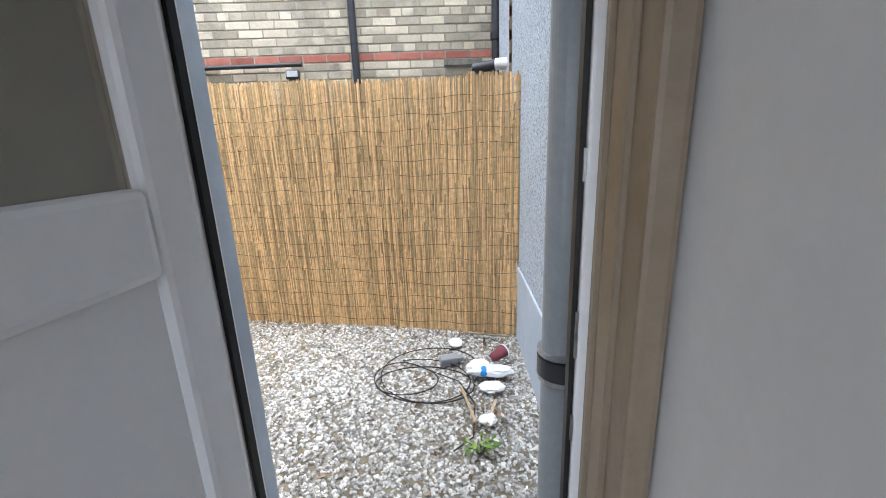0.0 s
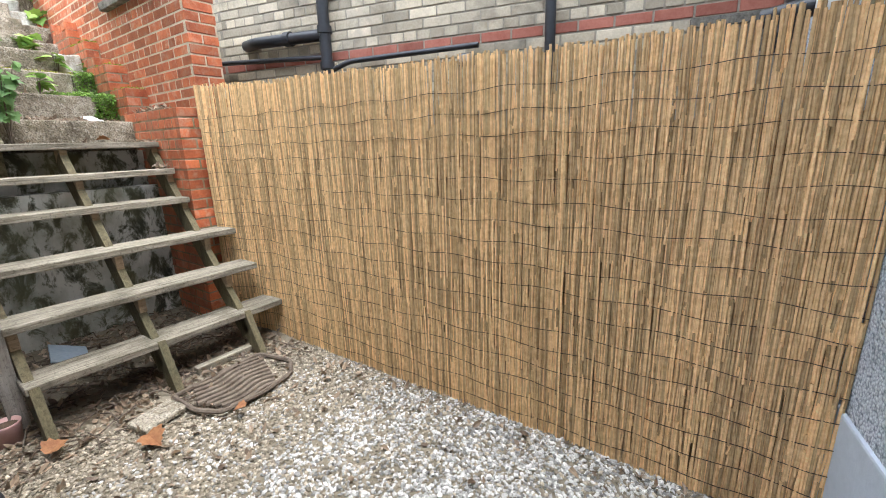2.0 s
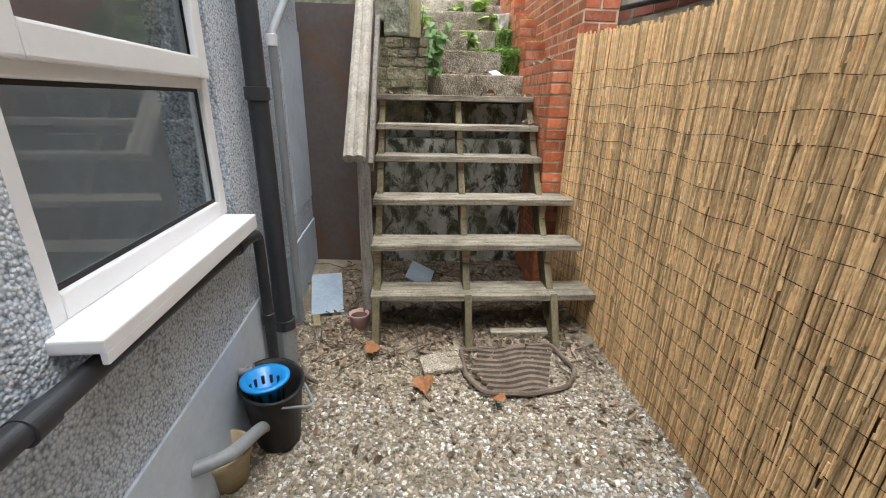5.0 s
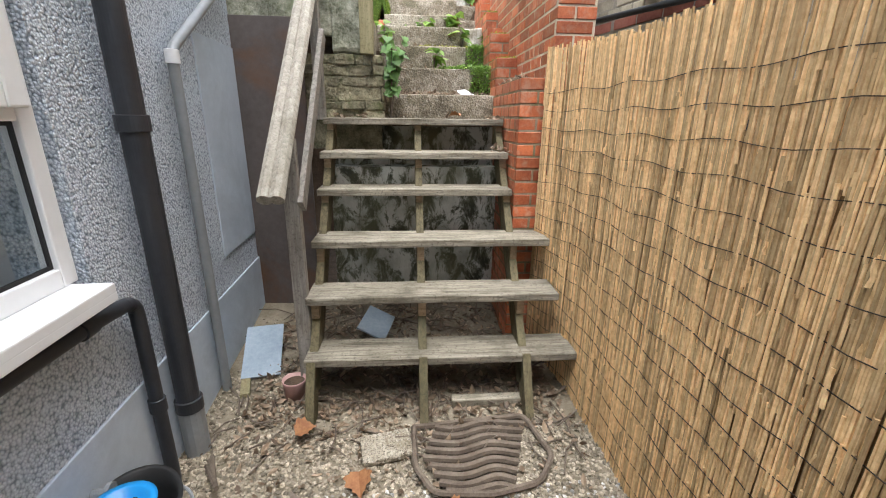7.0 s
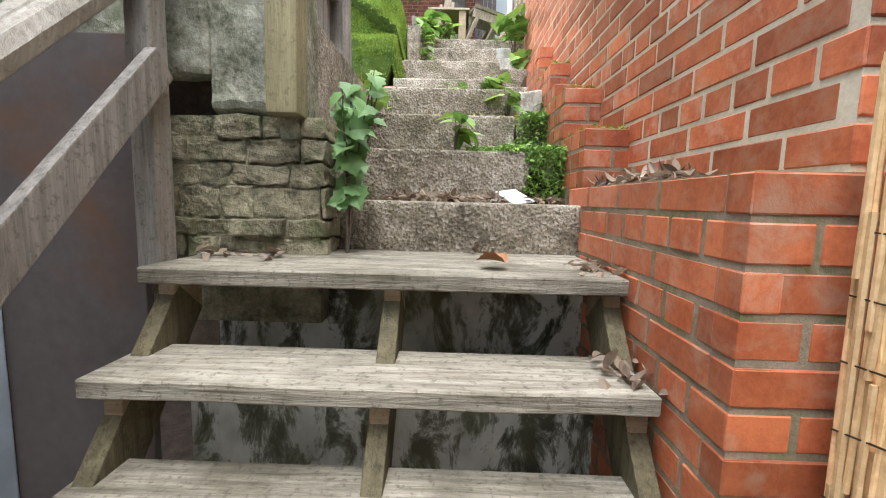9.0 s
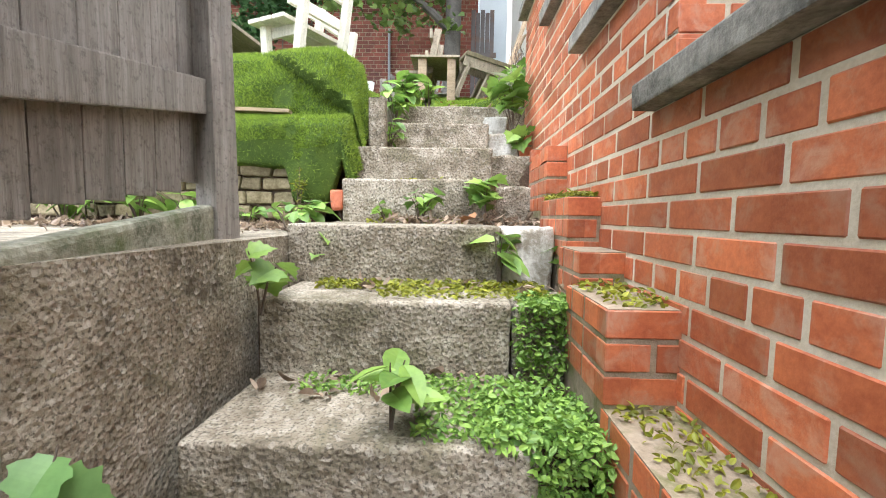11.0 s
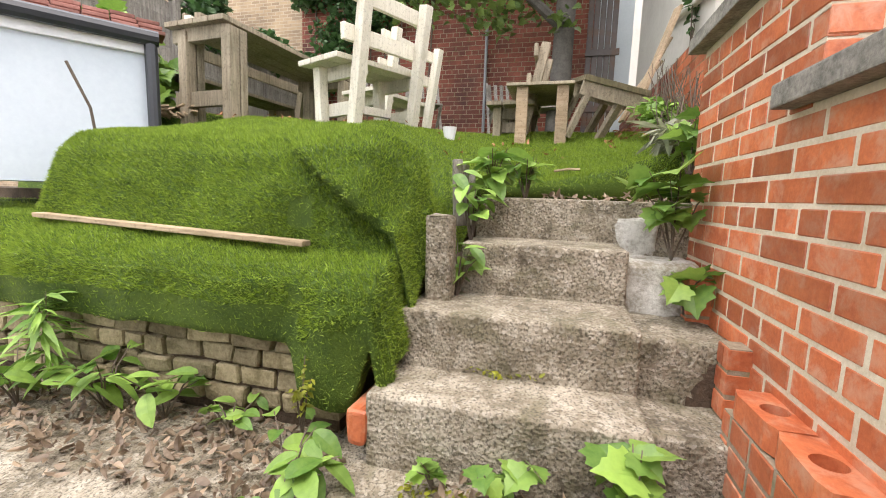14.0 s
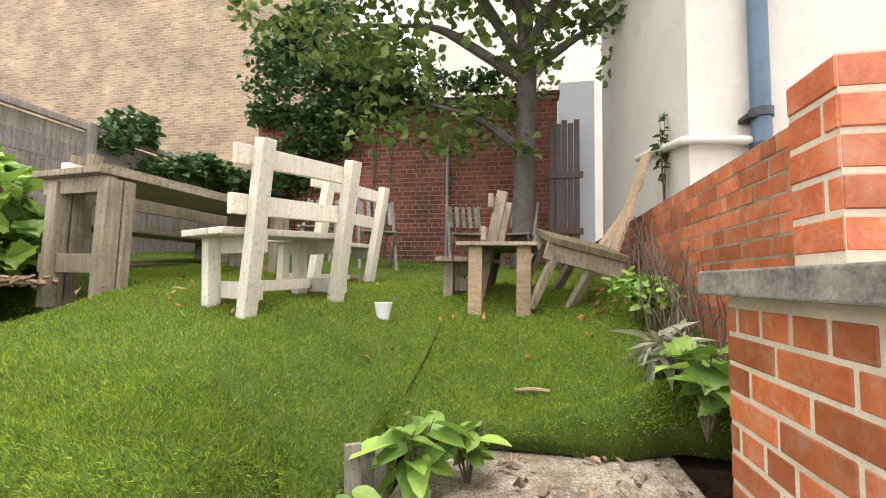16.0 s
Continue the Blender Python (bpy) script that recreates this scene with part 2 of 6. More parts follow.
def glass_material(name, tint=(0.9, 0.95, 0.95), rough=0.0):
    m, n, l, p = material(name, rough)
    p.inputs["Base Color"].default_value = (*tint, 1)
    p.inputs["Transmission Weight"].default_value = 1.0
    p.inputs["IOR"].default_value = 1.45
    return m


def leaf_material(name, dark, light):
    m, n, l, p = material(name, 0.5)
    g = n.new("ShaderNodeNewGeometry")
    v = coords(n, l)
    col = ramp(n, l, g.outputs["Random Per Island"], [(0.0, dark), (0.75, light), (1.0, tuple(min(1, c * 1.5) for c in light))])
    col = mix(n, l, 0.3, col, ramp(n, l, noise_tex(n, l, v, 40.0), [(0.35, dark), (0.65, light)]))
    l.new(col, p.inputs["Base Color"])
    p.inputs["Subsurface Weight"].default_value = 0.0
    tr = n.new("ShaderNodeBsdfTranslucent")
    l.new(col, tr.inputs[0])
    ms = n.new("ShaderNodeMixShader")
    ms.inputs[0].default_value = 0.3
    l.new(p.outputs[0], ms.inputs[1])
    l.new(tr.outputs[0], ms.inputs[2])
    l.new(ms.outputs[0], n["Material Output"].inputs[0])
    return m


def flaking(name):
    m, n, l, p = material(name, 0.9)
    v = coords(n, l, (1, 1, 0.6))
    a = noise_tex(n, l, v, 9.0, 9.0, 0.7, 0.5)
    b = noise_tex(n, l, v, 2.5, 6.0)
    col = ramp(n, l, a, [(0.42, (0.05, 0.05, 0.032)), (0.48, (0.20, 0.20, 0.15)), (0.53, (0.62, 0.61, 0.54))])
    col = mix(n, l, ramp(n, l, b, [(0.45, (0, 0, 0)), (0.66, (0.8,) * 3)]), col, (0.13, 0.13, 0.07))
    l.new(col, p.inputs["Base Color"])
    bump(n, l, p, a, 0.6, 0.015)
    return m


def aggregate(name):
    m, n, l, p = material(name, 0.92)
    v = coords(n, l)
    vo = n.new("ShaderNodeTexVoronoi")
    vo.inputs["Scale"].default_value = 75
    l.new(v, vo.inputs["Vector"])
    big, mid, fine = noise_tex(n, l, v, 3.0), noise_tex(n, l, v, 14.0, 8.0, 0.7), noise_tex(n, l, v, 110.0, 3.0)
    col = ramp(n, l, mix(n, l, 0.5, big, mid), [(0.38, (0.095, 0.078, 0.05)), (0.5, (0.26, 0.222, 0.16)), (0.62, (0.45, 0.40, 0.315))])
    col = mix(n, l, ramp(n, l, vo.outputs["Color"], [(0.66, (0, 0, 0)), (0.8, (0.3,) * 3)]), col, (0.58, 0.54, 0.46))
    col = mix(n, l, ramp(n, l, noise_tex(n, l, v, 5.0, 9.0, 0.7, 0.6), [(0.52, (0, 0, 0)), (0.66, (0.75,) * 3)]), col, (0.15, 0.135, 0.075))
    col = mix(n, l, ramp(n, l, fine, [(0.38, (0.75,) * 3), (0.49, (0, 0, 0))]), col, (0.07, 0.058, 0.038))
    l.new(col, p.inputs["Base Color"])
    bump(n, l, p, mix(n, l, 0.5, mid, mix(n, l, 0.4, vo.outputs["Distance"], fine)), 1.0, 0.018)
    return m


M_OLDRENDER = mottled("stained_old_render", (0.10, 0.105, 0.065), (0.44, 0.43, 0.34), 8.0, 60.0, 0.92, 0.7, 0.015, (0.38, 0.62), stain=(0.10, 0.12, 0.05), stain_scale=4.0)
M_CONCRETE = aggregate("exposed_aggregate_concrete")
# brown that stands in for the shade seen between the reeds
M_BEHIND = mottled("reed_gap_shade", (0.20, 0.125, 0.055), (0.40, 0.27, 0.14), 9.0, 60.0, 0.9, 0.3, 0.006)
M_NORTHJOINT = mottled("grey_lime_joint", (0.24, 0.22, 0.18), (0.42, 0.38, 0.31), 5.0, 90.0, 0.95, 0.4, 0.006)
M_DARKWOOD = timber("dark_brown_wood", (0.07, 0.06, 0.035), (0.19, 0.16, 0.09), 2)
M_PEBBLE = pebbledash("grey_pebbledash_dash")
M_GLASS = glass_material("window_glass")
M_FROSTED = glass_material("frosted_glass", (0.34, 0.29, 0.21), 0.25)
M_FARYELLOW = brick_sheet("far_yellow_brickwork", (0.40, 0.305, 0.195), (0.25, 0.185, 0.125), (0.40, 0.345, 0.26))
M_FLAKE = flaking("flaking_whitewash")
M_LEAF = leaf_material("fresh_leaf", (0.08, 0.18, 0.03), (0.27, 0.42, 0.08))
M_SAPLING = leaf_material("sapling_leaf", (0.07, 0.17, 0.045), (0.21, 0.37, 0.12))
M_IVY = leaf_material("ivy_leaf", (0.025, 0.06, 0.02), (0.07, 0.15, 0.045))
M_TREELEAF = leaf_material("tree_leaf", (0.05, 0.10, 0.02), (0.17, 0.24, 0.06))
M_DEADLEAF = leaf_material("dead_leaf", (0.085, 0.055, 0.035), (0.36, 0.27, 0.185))
M_ORANGELEAF = mottled("orange_leaf", (0.20, 0.08, 0.035), (0.38, 0.19, 0.08), 30.0, 90.0, 0.7, 0.2, 0.003)
M_MOSS = leaf_material("moss", (0.10, 0.12, 0.008), (0.32, 0.33, 0.03))
M_BLADE = leaf_material("turf_blade", (0.065, 0.135, 0.008), (0.31, 0.42, 0.05))
M_SLATE = mottled("blue_grey_board", (0.24, 0.31, 0.38), (0.40, 0.47, 0.53), 4.0, 40.0, 0.6, 0.15, 0.003)
M_PINKPOT = mottled("pink_glazed_pot", (0.42, 0.25, 0.23), (0.52, 0.33, 0.30), 8.0, 60.0, 0.45, 0.1, 0.002)
M_TERRACOTTA = mottled("buff_terracotta", (0.34, 0.27, 0.16), (0.46, 0.37, 0.23), 6.0, 50.0, 0.8, 0.2, 0.003)
M_BLUEPLASTIC = mottled("bright_blue_plastic", (0.01, 0.21, 0.55), (0.02, 0.28, 0.66), 4.0, 40.0, 0.35, 0.03, 0.002, spec=0.5)
M_WHITEPLASTIC = mottled("white_plastic", (0.72, 0.73, 0.74), (0.84, 0.85, 0.85), 9.0, 40.0, 0.4, 0.1, 0.003)
M_MAROON = mottled("maroon_card", (0.20, 0.05, 0.07), (0.30, 0.09, 0.11), 9.0, 40.0, 0.6, 0.1, 0.003)
M_TWIG = mottled("brown_twig", (0.08, 0.06, 0.045), (0.21, 0.17, 0.13), 9.0, 70.0, 0.9, 0.6, 0.006)
M_BARK = mottled("grey_bark", (0.075, 0.068, 0.06), (0.17, 0.155, 0.135), 7.0, 40.0, 0.9, 0.6, 0.02)
M_LIMESTONE = mottled("yellowish_limestone", (0.15, 0.12, 0.062), (0.38, 0.32, 0.195), 9.0, 60.0, 0.92, 0.8, 0.018, (0.38, 0.62), vary=0.35)
M_MOSSSTONE = mottled("mossy_rubble_stone", (0.11, 0.10, 0.06), (0.40, 0.36, 0.24), 11.0, 60.0, 0.92, 0.9, 0.025, (0.38, 0.62), vary=0.3, stain=(0.10, 0.11, 0.045), stain_scale=8.0)
M_WHITESTONE = mottled("white_splashed_stone", (0.27, 0.24, 0.18), (0.68, 0.66, 0.60), 9.0, 60.0, 0.9, 0.7, 0.015, (0.40, 0.60))
M_DARK = mottled("black_rubber", (0.012, 0.012, 0.012), (0.025, 0.025, 0.025), 4.0, 40.0, 0.5, 0.1, 0.002)
M_GARAGE = mottled("pale_blue_render", (0.52, 0.58, 0.63), (0.62, 0.68, 0.72), 1.5, 30.0, 0.8, 0.15, 0.006)
M_ROOFTILE = mottled("clay_roof_tile", (0.20, 0.09, 0.07), (0.34, 0.17, 0.14), 9.0, 50.0, 0.9, 0.4, 0.01, vary=0.3)
M_INTERIOR = mottled("interior_white_wall", (0.62, 0.62, 0.62), (0.70, 0.70, 0.70), 1.5, 25.0, 0.85, 0.06, 0.003)
# cream taken down to brown: the room's dimness is put into the colour
M_CREAMTRIM = mottled("shaded_cream_lining", (0.21, 0.165, 0.115), (0.29, 0.235, 0.17), 2.0, 30.0, 0.5, 0.06, 0.003)
M_GREYLEAF = leaf_material("grey_green_leaf", (0.16, 0.18, 0.11), (0.34, 0.35, 0.24))
M_STEEL = mottled("worn_steel", (0.35, 0.35, 0.36), (0.55, 0.55, 0.56), 9.0, 60.0, 0.35, 0.05, 0.002, metal=0.9)
M_PLANK = timber("raw_pine_plank", (0.27, 0.19, 0.11), (0.47, 0.36, 0.24), 1)
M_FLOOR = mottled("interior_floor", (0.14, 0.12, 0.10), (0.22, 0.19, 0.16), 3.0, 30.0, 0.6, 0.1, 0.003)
rnd = random.Random(7)


# ---- joined pieces ----
def boxes_mesh(name, items, material_, parent=None, label=""):
    """Many boxes in one mesh: items are (centre, half size, turn about z)."""
    vs, fs = [], []
    for c, h, a in items:
        k = len(vs)
        ca, sa = math.cos(a), math.sin(a)
        for sx, sy, sz in ((-1, -1, -1), (1, -1, -1), (1, 1, -1), (-1, 1, -1), (-1, -1, 1), (1, -1, 1), (1, 1, 1), (-1, 1, 1)):
            x, y = sx * h[0], sy * h[1]
            vs.append((c[0] + x * ca - y * sa, c[1] + x * sa + y * ca, c[2] + sz * h[2]))
        fs += [(k, k + 3, k + 2, k + 1), (k + 4, k + 5, k + 6, k + 7), (k, k + 1, k + 5, k + 4), (k + 1, k + 2, k + 6, k + 5), (k + 2, k + 3, k + 7, k + 6), (k + 3, k, k + 4, k + 7)]
    mesh = bpy.data.meshes.new(name)
    mesh.from_pydata(vs, [], fs)
    mesh.materials.append(material_)
    ob = new(name, mesh)
    ob.parent = parent
    if label:
        ob["label"] = label
    return tagged(ob, kind="stuff")


BRICK_MESHES = {}


def brick_mesh(l, d, h, mat):
    key = (round(l, 3), round(d, 3), round(h, 3), mat.name)
    if key not in BRICK_MESHES:
        bm = bmesh.new()
        box(bm, (-l / 2, -d / 2, -h / 2), (l / 2, d / 2, h / 2))
        bmesh.ops.bevel(bm, geom=bm.edges[:], offset=0.003, segments=1, affect="EDGES")
        me = bpy.data.meshes.new("brick")
        bm.to_mesh(me)
        bm.free()
        me.materials.append(mat)
        BRICK_MESHES[key] = me
    return BRICK_MESHES[key]


def lay_bricks(parent, a, b, z0, z1, mat, out, bond="english", single=True, joined=None, band=None, course=0.075, proud=0.0025, start=0):
    """Courses of bricks on the upright face from a to b (xy), facing out (unit xy). single: each brick an object; else collected in joined."""
    a, b = Vector(a), Vector(b)
    length = (b - a).length
    u = (b - a) / length
    ang = math.atan2(u.y, u.x)
    rows = int((z1 - z0) / course + 0.3)
    for r in range(rows):
        z = z0 + (r + 0.5) * course
        header = bond == "header" or (bond == "english" and (r + start) % 2 == 1) or (bond == "garden" and (r + start) % 4 == 3)
        step = 0.1125 if header else 0.225
        s = -(step / 2 if (bond == "stretcher" and (r + start) % 2) or (bond == "garden" and (r + start) % 2) or header else 0.0)
        while s < length - 0.02:
            lo, hi = max(0.0, s), min(length, s + step - 0.013)
            s += step
            if hi - lo < 0.03:
                continue
            mid = a + u * ((lo + hi) / 2)
            jut = rnd.uniform(-0.0015, 0.0015)
            px, py = mid.x + out[0] * (proud - 0.03 + jut), mid.y + out[1] * (proud - 0.03 + jut)
            m_ = band(z) if band else mat
            if single:
                ob = new("brick", brick_mesh(step - 0.013, 0.06, course - 0.012, m_))
                ob.matrix_world = pose(px, py, z, 0, 0, math.degrees(ang)) @ Matrix.Diagonal(((hi - lo) / (step - 0.013), 1, 1, 1))
                ob.parent = parent
            else:
                joined.setdefault(m_.name, (m_, []))[1].append(((px, py, z), ((hi - lo) / 2, 0.03, (course - 0.012) / 2), ang))


# ---- yard: ground ----
def yard_z(x, y):
    rise = max(0.0, (-2.1 - x)) * 0.08
    return 0.015 * noise.noise((x * 1.7, y * 1.7, 0)) + rise - 0.02 * max(0.0, x)


def sheet(name, mat, f, x0, x1, y0, y1, nx, ny, label, category, kind="structure"):
    bm = bmesh.new()
    g = [[bm.verts.new((x0 + (x1 - x0) * i / nx, y0 + (y1 - y0) * j / ny, f(x0 + (x1 - x0) * i / nx, y0 + (y1 - y0) * j / ny))) for j in range(ny + 1)] for i in range(nx + 1)]
    for i in range(nx):
        for j in range(ny):
            bm.faces.new((g[i][j], g[i + 1][j], g[i + 1][j + 1], g[i][j + 1]))
    return tagged(part(name, bm, mat, smooth=True), label, category, "", kind)


ground = sheet("ground", M_GRAVEL_BED, yard_z, -3.6, 1.6, 2.0, 5.4, 60, 40, "pale gravel bed of a small walled yard", "gravel")
slab("ground_base", (-40, -40, -1.2), (40, 40, -0.25), M_SOIL, "dark earth under the yard and gardens", "ground")

# ---- house with the door: south wall, with door and window openings ----
WY, WI = 2.15, 1.92
SOUTH = pose(-3.42, 2.13, 0, 0, 0, 2.63) @ pose(3.42, -2.15, 0)
bm = bmesh.new()
for lo, hi in [((-3.42, WI, -0.2), (-1.70, WY, 4.6)), ((-1.70, WI, -0.2), (-0.66, WY, 0.95)), ((-1.70, WI, 1.96), (-0.66, WY, 4.6)),
               ((-0.66, WI, -0.2), (0.215, WY, 4.6)), ((0.215, WI, 2.12), (1.11, WY, 4.6)), ((1.11, WI, -0.2), (1.45, WY, 4.6))]:
    box(bm, lo, hi)
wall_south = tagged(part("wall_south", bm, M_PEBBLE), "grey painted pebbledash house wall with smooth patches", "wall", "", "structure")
for lo, hi in [((-3.42, WY, -0.1), (-0.2, WY + 0.012, 0.50)), ((-3.40, WY, 0.70), (-2.80, WY + 0.010, 1.94)), ((-1.72, WY, 1.96), (-0.5, WY + 0.010, 2.6)),
               ((0.205, 1.946, -0.1), (0.225, WY + 0.006, 2.14)), ((1.10, 2.135, -0.1), (1.40, WY + 0.008, 2.3))]:
    bm = bmesh.new()
    box(bm, lo, hi, None, 0.004)
    part("render_patch", bm, M_RENDER, wall_south, "smooth blue-grey painted render")
wall_south.matrix_world = SOUTH

# ---- wall with the second window ----
EX0, EX1 = Vector((1.27, 2.15)), Vector((0.925, 4.27))
EU = (EX1 - EX0).normalized()
EN = Vector((-EU.y, EU.x))
wall_east_m = Matrix(((EU.x, -EN.x, 0, EX0.x), (EU.y, -EN.y, 0, EX0.y), (0, 0, 1, 0), (0, 0, 0, 1)))
# local: x along the wall from the door corner, y into the wall, z up
E_LEN = (EX1 - EX0).length
bm = bmesh.new()
for lo, hi in [((-0.2, 0, 0.52), (0.12, 0.3, 4.6)), ((0.12, 0, 0.52), (1.12, 0.3, 0.86)), ((0.12, 0, 2.05), (1.12, 0.3, 4.6)), ((1.12, 0, 0.52), (E_LEN + 1.2, 0.3, 4.6))]:
    box(bm, lo, hi, wall_east_m)
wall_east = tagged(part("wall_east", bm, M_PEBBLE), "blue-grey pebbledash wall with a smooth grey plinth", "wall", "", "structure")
bm = bmesh.new()
box(bm, (-0.2, -0.012, -0.2), (E_LEN + 1.2, 0.3, 0.52), wall_east_m, 0.01)
part("plinth", bm, M_RENDER, wall_east, "smooth grey painted plinth")
bm = bmesh.new()
box(bm, (1.105, -0.004, 0.86), (1.22, 0.18, 2.06), wall_east_m, 0.004)
box(bm, (0.10, -0.004, 2.045), (1.22, 0.18, 2.2), wall_east_m, 0.004)
part("window_surround", bm, M_RENDER, wall_east, "smooth grey window surround")


def window(name, m, w, z0, z1, split, label, sill=True, blind=None):
    """A white casement window: m has x along the wall, -y outwards."""
    win = new(name)
    tagged(win, label, "window", "", "structure")
    bm = bmesh.new()
    f = 0.062
    for lo, hi in [((0, 0, z0), (f, 0.06, z1)), ((w - f, 0, z0), (w, 0.06, z1)), ((f, 0, z0), (w - f, 0.06, z0 + f)), ((f, 0, z1 - f), (w - f, 0.06, z1)), ((f, 0.002, split - 0.03), (w - f, 0.058, split + 0.03))]:
        box(bm, lo, hi, m, 0.006)
    part("window_frame", bm, M_UPVC, win, "white plastic outer frame")
    bm = bmesh.new()
    s = 0.055
    for lo, hi in [((f - 0.02, -0.028, split + 0.005), (f + s, 0.0, z1 - f + 0.02)), ((w - f - s, -0.028, split + 0.005), (w - f + 0.02, 0.0, z1 - f + 0.02)),
                   ((f + s, -0.028, split + 0.005), (w - f - s, 0.0, split + 0.08)), ((f + s, -0.028, z1 - f - s + 0.02), (w - f - s, 0.0, z1 - f + 0.02))]:
        box(bm, lo, hi, m, 0.008)
    part("casement", bm, M_UPVC, win, "opening top light with a chunky white sash")
    for a, b in ((z0 + f, split - 0.03), (split + 0.03, z1 - f)):
        bm = bmesh.new()
        box(bm, (f, 0.026, a), (w - f, 0.034, b), m)
        g = part("pane", bm, M_GLASS, win)
        g.visible_shadow = False
        bm = bmesh.new()
        for lo, hi in [((f, 0.018, a), (f + 0.012, 0.026, b)), ((w - f - 0.012, 0.018, a), (w - f, 0.026, b)), ((f + 0.012, 0.018, a), (w - f - 0.012, 0.026, a + 0.012)), ((f + 0.012, 0.018, b - 0.012), (w - f - 0.012, 0.026, b))]:
            box(bm, lo, hi, m)
        part("gasket", bm, M_DARK, win)
    if sill:
        bm = bmesh.new()
        box(bm, (-0.03, -0.125, z0 - 0.035), (w - 0.03, 0.05, z0 + 0.0), m, 0.006)
        box(bm, (-0.03, -0.125, z0 - 0.06), (w - 0.03, -0.11, z0 - 0.03), m, 0.003)
        part("window_sill", bm, M_UPVC, win, "projecting white plastic sill")
    return win


window("window_1", SOUTH @ Matrix(((-1, 0, 0, -0.66), (0, -1, 0, 2.135), (0, 0, 1, 0), (0, 0, 0, 1))), 1.01, 1.0, 1.96, 1.53, "white plastic casement window with a dark room behind")
W2M = wall_east_m @ Matrix.Translation((0.135, 0.085, 0))
window("window_2", W2M, 0.97, 0.90, 2.05, 1.42, "white plastic window in a grey pebbledash wall", False)
bm = bmesh.new()
box(bm, (0.06, -0.02, 0.80), (1.19, 0.10, 0.885), wall_east_m, 0.02)
part("window_ledge", bm, M_PEBBLE, wall_east, "sloping pebbledash ledge under the window")

# rooms behind the windows and the door
bm = bmesh.new()
for lo, hi in [((-2.6, -0.6, -0.1), (1.125, 2.03, 0.02))]:
    box(bm, lo, hi)
tagged(part("floor", bm, M_FLOOR), "plain brown floor inside the house", "floor", "", "structure")
bm = bmesh.new()
# the gap in the unseen back wall is added for the fill lamp
for lo, hi in [((1.125, -0.6, -0.1), (1.35, 2.06, 2.6)), ((-2.7, -0.7, -0.1), (-2.6, 1.98, 2.6)), ((-2.6, -0.7, -0.1), (-0.3, -0.6, 2.6)), ((-0.3, -0.7, -0.1), (1.0, -0.6, 0.9)), ((-0.3, -0.7, 2.1), (1.0, -0.6, 2.6)), ((1.0, -0.7, -0.1), (1.35, -0.6, 2.6))]:
    box(bm, lo, hi)
tagged(part("wall_interior", bm, M_INTERIOR), "plain white inside walls of the house", "wall", "", "structure")
slab("ceiling", (-2.7, -0.7, 2.5), (1.35, 2.0, 2.6), M_INTERIOR, "plain white ceiling inside the house", "ceiling")
bm = bmesh.new()
box(bm, (-1.62, 1.30, 0.80), (-0.80, 1.86, 0.84), None, 0.01)
tagged(part("window_board", bm, M_INTERIOR), "white board inside the kitchen window", "shelf", "", "structure")
bm = bmesh.new()
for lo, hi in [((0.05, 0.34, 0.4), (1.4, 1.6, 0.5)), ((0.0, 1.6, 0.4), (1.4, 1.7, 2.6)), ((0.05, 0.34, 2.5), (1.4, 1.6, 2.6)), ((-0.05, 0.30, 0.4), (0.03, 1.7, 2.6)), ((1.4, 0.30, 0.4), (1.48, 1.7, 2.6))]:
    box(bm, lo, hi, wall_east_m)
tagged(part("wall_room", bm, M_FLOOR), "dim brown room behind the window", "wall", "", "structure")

# ---- door: frame and leaf ----
door = tagged(base("door_1", (-0.085, 0.14, 0)), "white plastic back door with frosted glass, standing open inwards", "door", "", "structure")
bm = bmesh.new()
for lo, hi in [((0.347, 1.86, 0.0), (0.43, 1.965, 2.12)), ((1.155, 2.02, 0.0), (1.188, 2.13, 2.12)), ((0.43, 1.86, 2.05), (1.155, 1.965, 2.12)), ((0.347, 1.86, 0.0), (1.155, 1.965, 0.03))]:
    box(bm, lo, hi, None, 0.006)
part("door_frame", bm, M_UPVC, door, "white plastic frame")
bm = bmesh.new()
for lo, hi in [((0.431, 1.925, 0.05), (0.441, 1.945, 2.05)), ((1.143, 2.04, 0.05), (1.154, 2.10, 2.05))]:
    box(bm, lo, hi)
part("weather_seal", bm, M_DARK, door, "black rubber seal")
bm = bmesh.new()
for z in (0.78, 0.98, 1.02, 1.34):
    box(bm, (1.150, 2.024, z), (1.1555, 2.036, z + 0.06), None, 0.001)
part("lock_keep", bm, M_STEEL, door, "steel keep plate")
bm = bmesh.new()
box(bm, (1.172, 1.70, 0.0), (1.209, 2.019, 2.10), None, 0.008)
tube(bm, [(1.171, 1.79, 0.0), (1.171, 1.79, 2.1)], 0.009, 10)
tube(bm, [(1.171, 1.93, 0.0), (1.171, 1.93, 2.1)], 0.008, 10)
part("door_lining", bm, M_CREAMTRIM, door, "cream moulded lining, its colour darkened for the dim room")
LX, LT = 0.415, 0.06
leaf = base("door_leaf")
leaf.parent = door
bm = bmesh.new()
y1, y0 = 1.875, 1.13
zb, zr0, zr1, zt = 0.06, 1.225, 1.37, 2.04
for lo, hi in [((LX, y1 - 0.10, zb), (LX + LT, y1, zt)), ((LX, y0, zb), (LX + LT, y0 + 0.10, zt)), ((LX, y0 + 0.10, zb), (LX + LT, y1 - 0.10, zb + 0.14)), ((LX, y0 + 0.10, zt - 0.10), (LX + LT, y1 - 0.10, zt)), ((LX, y0 + 0.10, zr0), (LX + LT, y1 - 0.10, zr1))]:
    box(bm, lo, hi, None, 0.014)
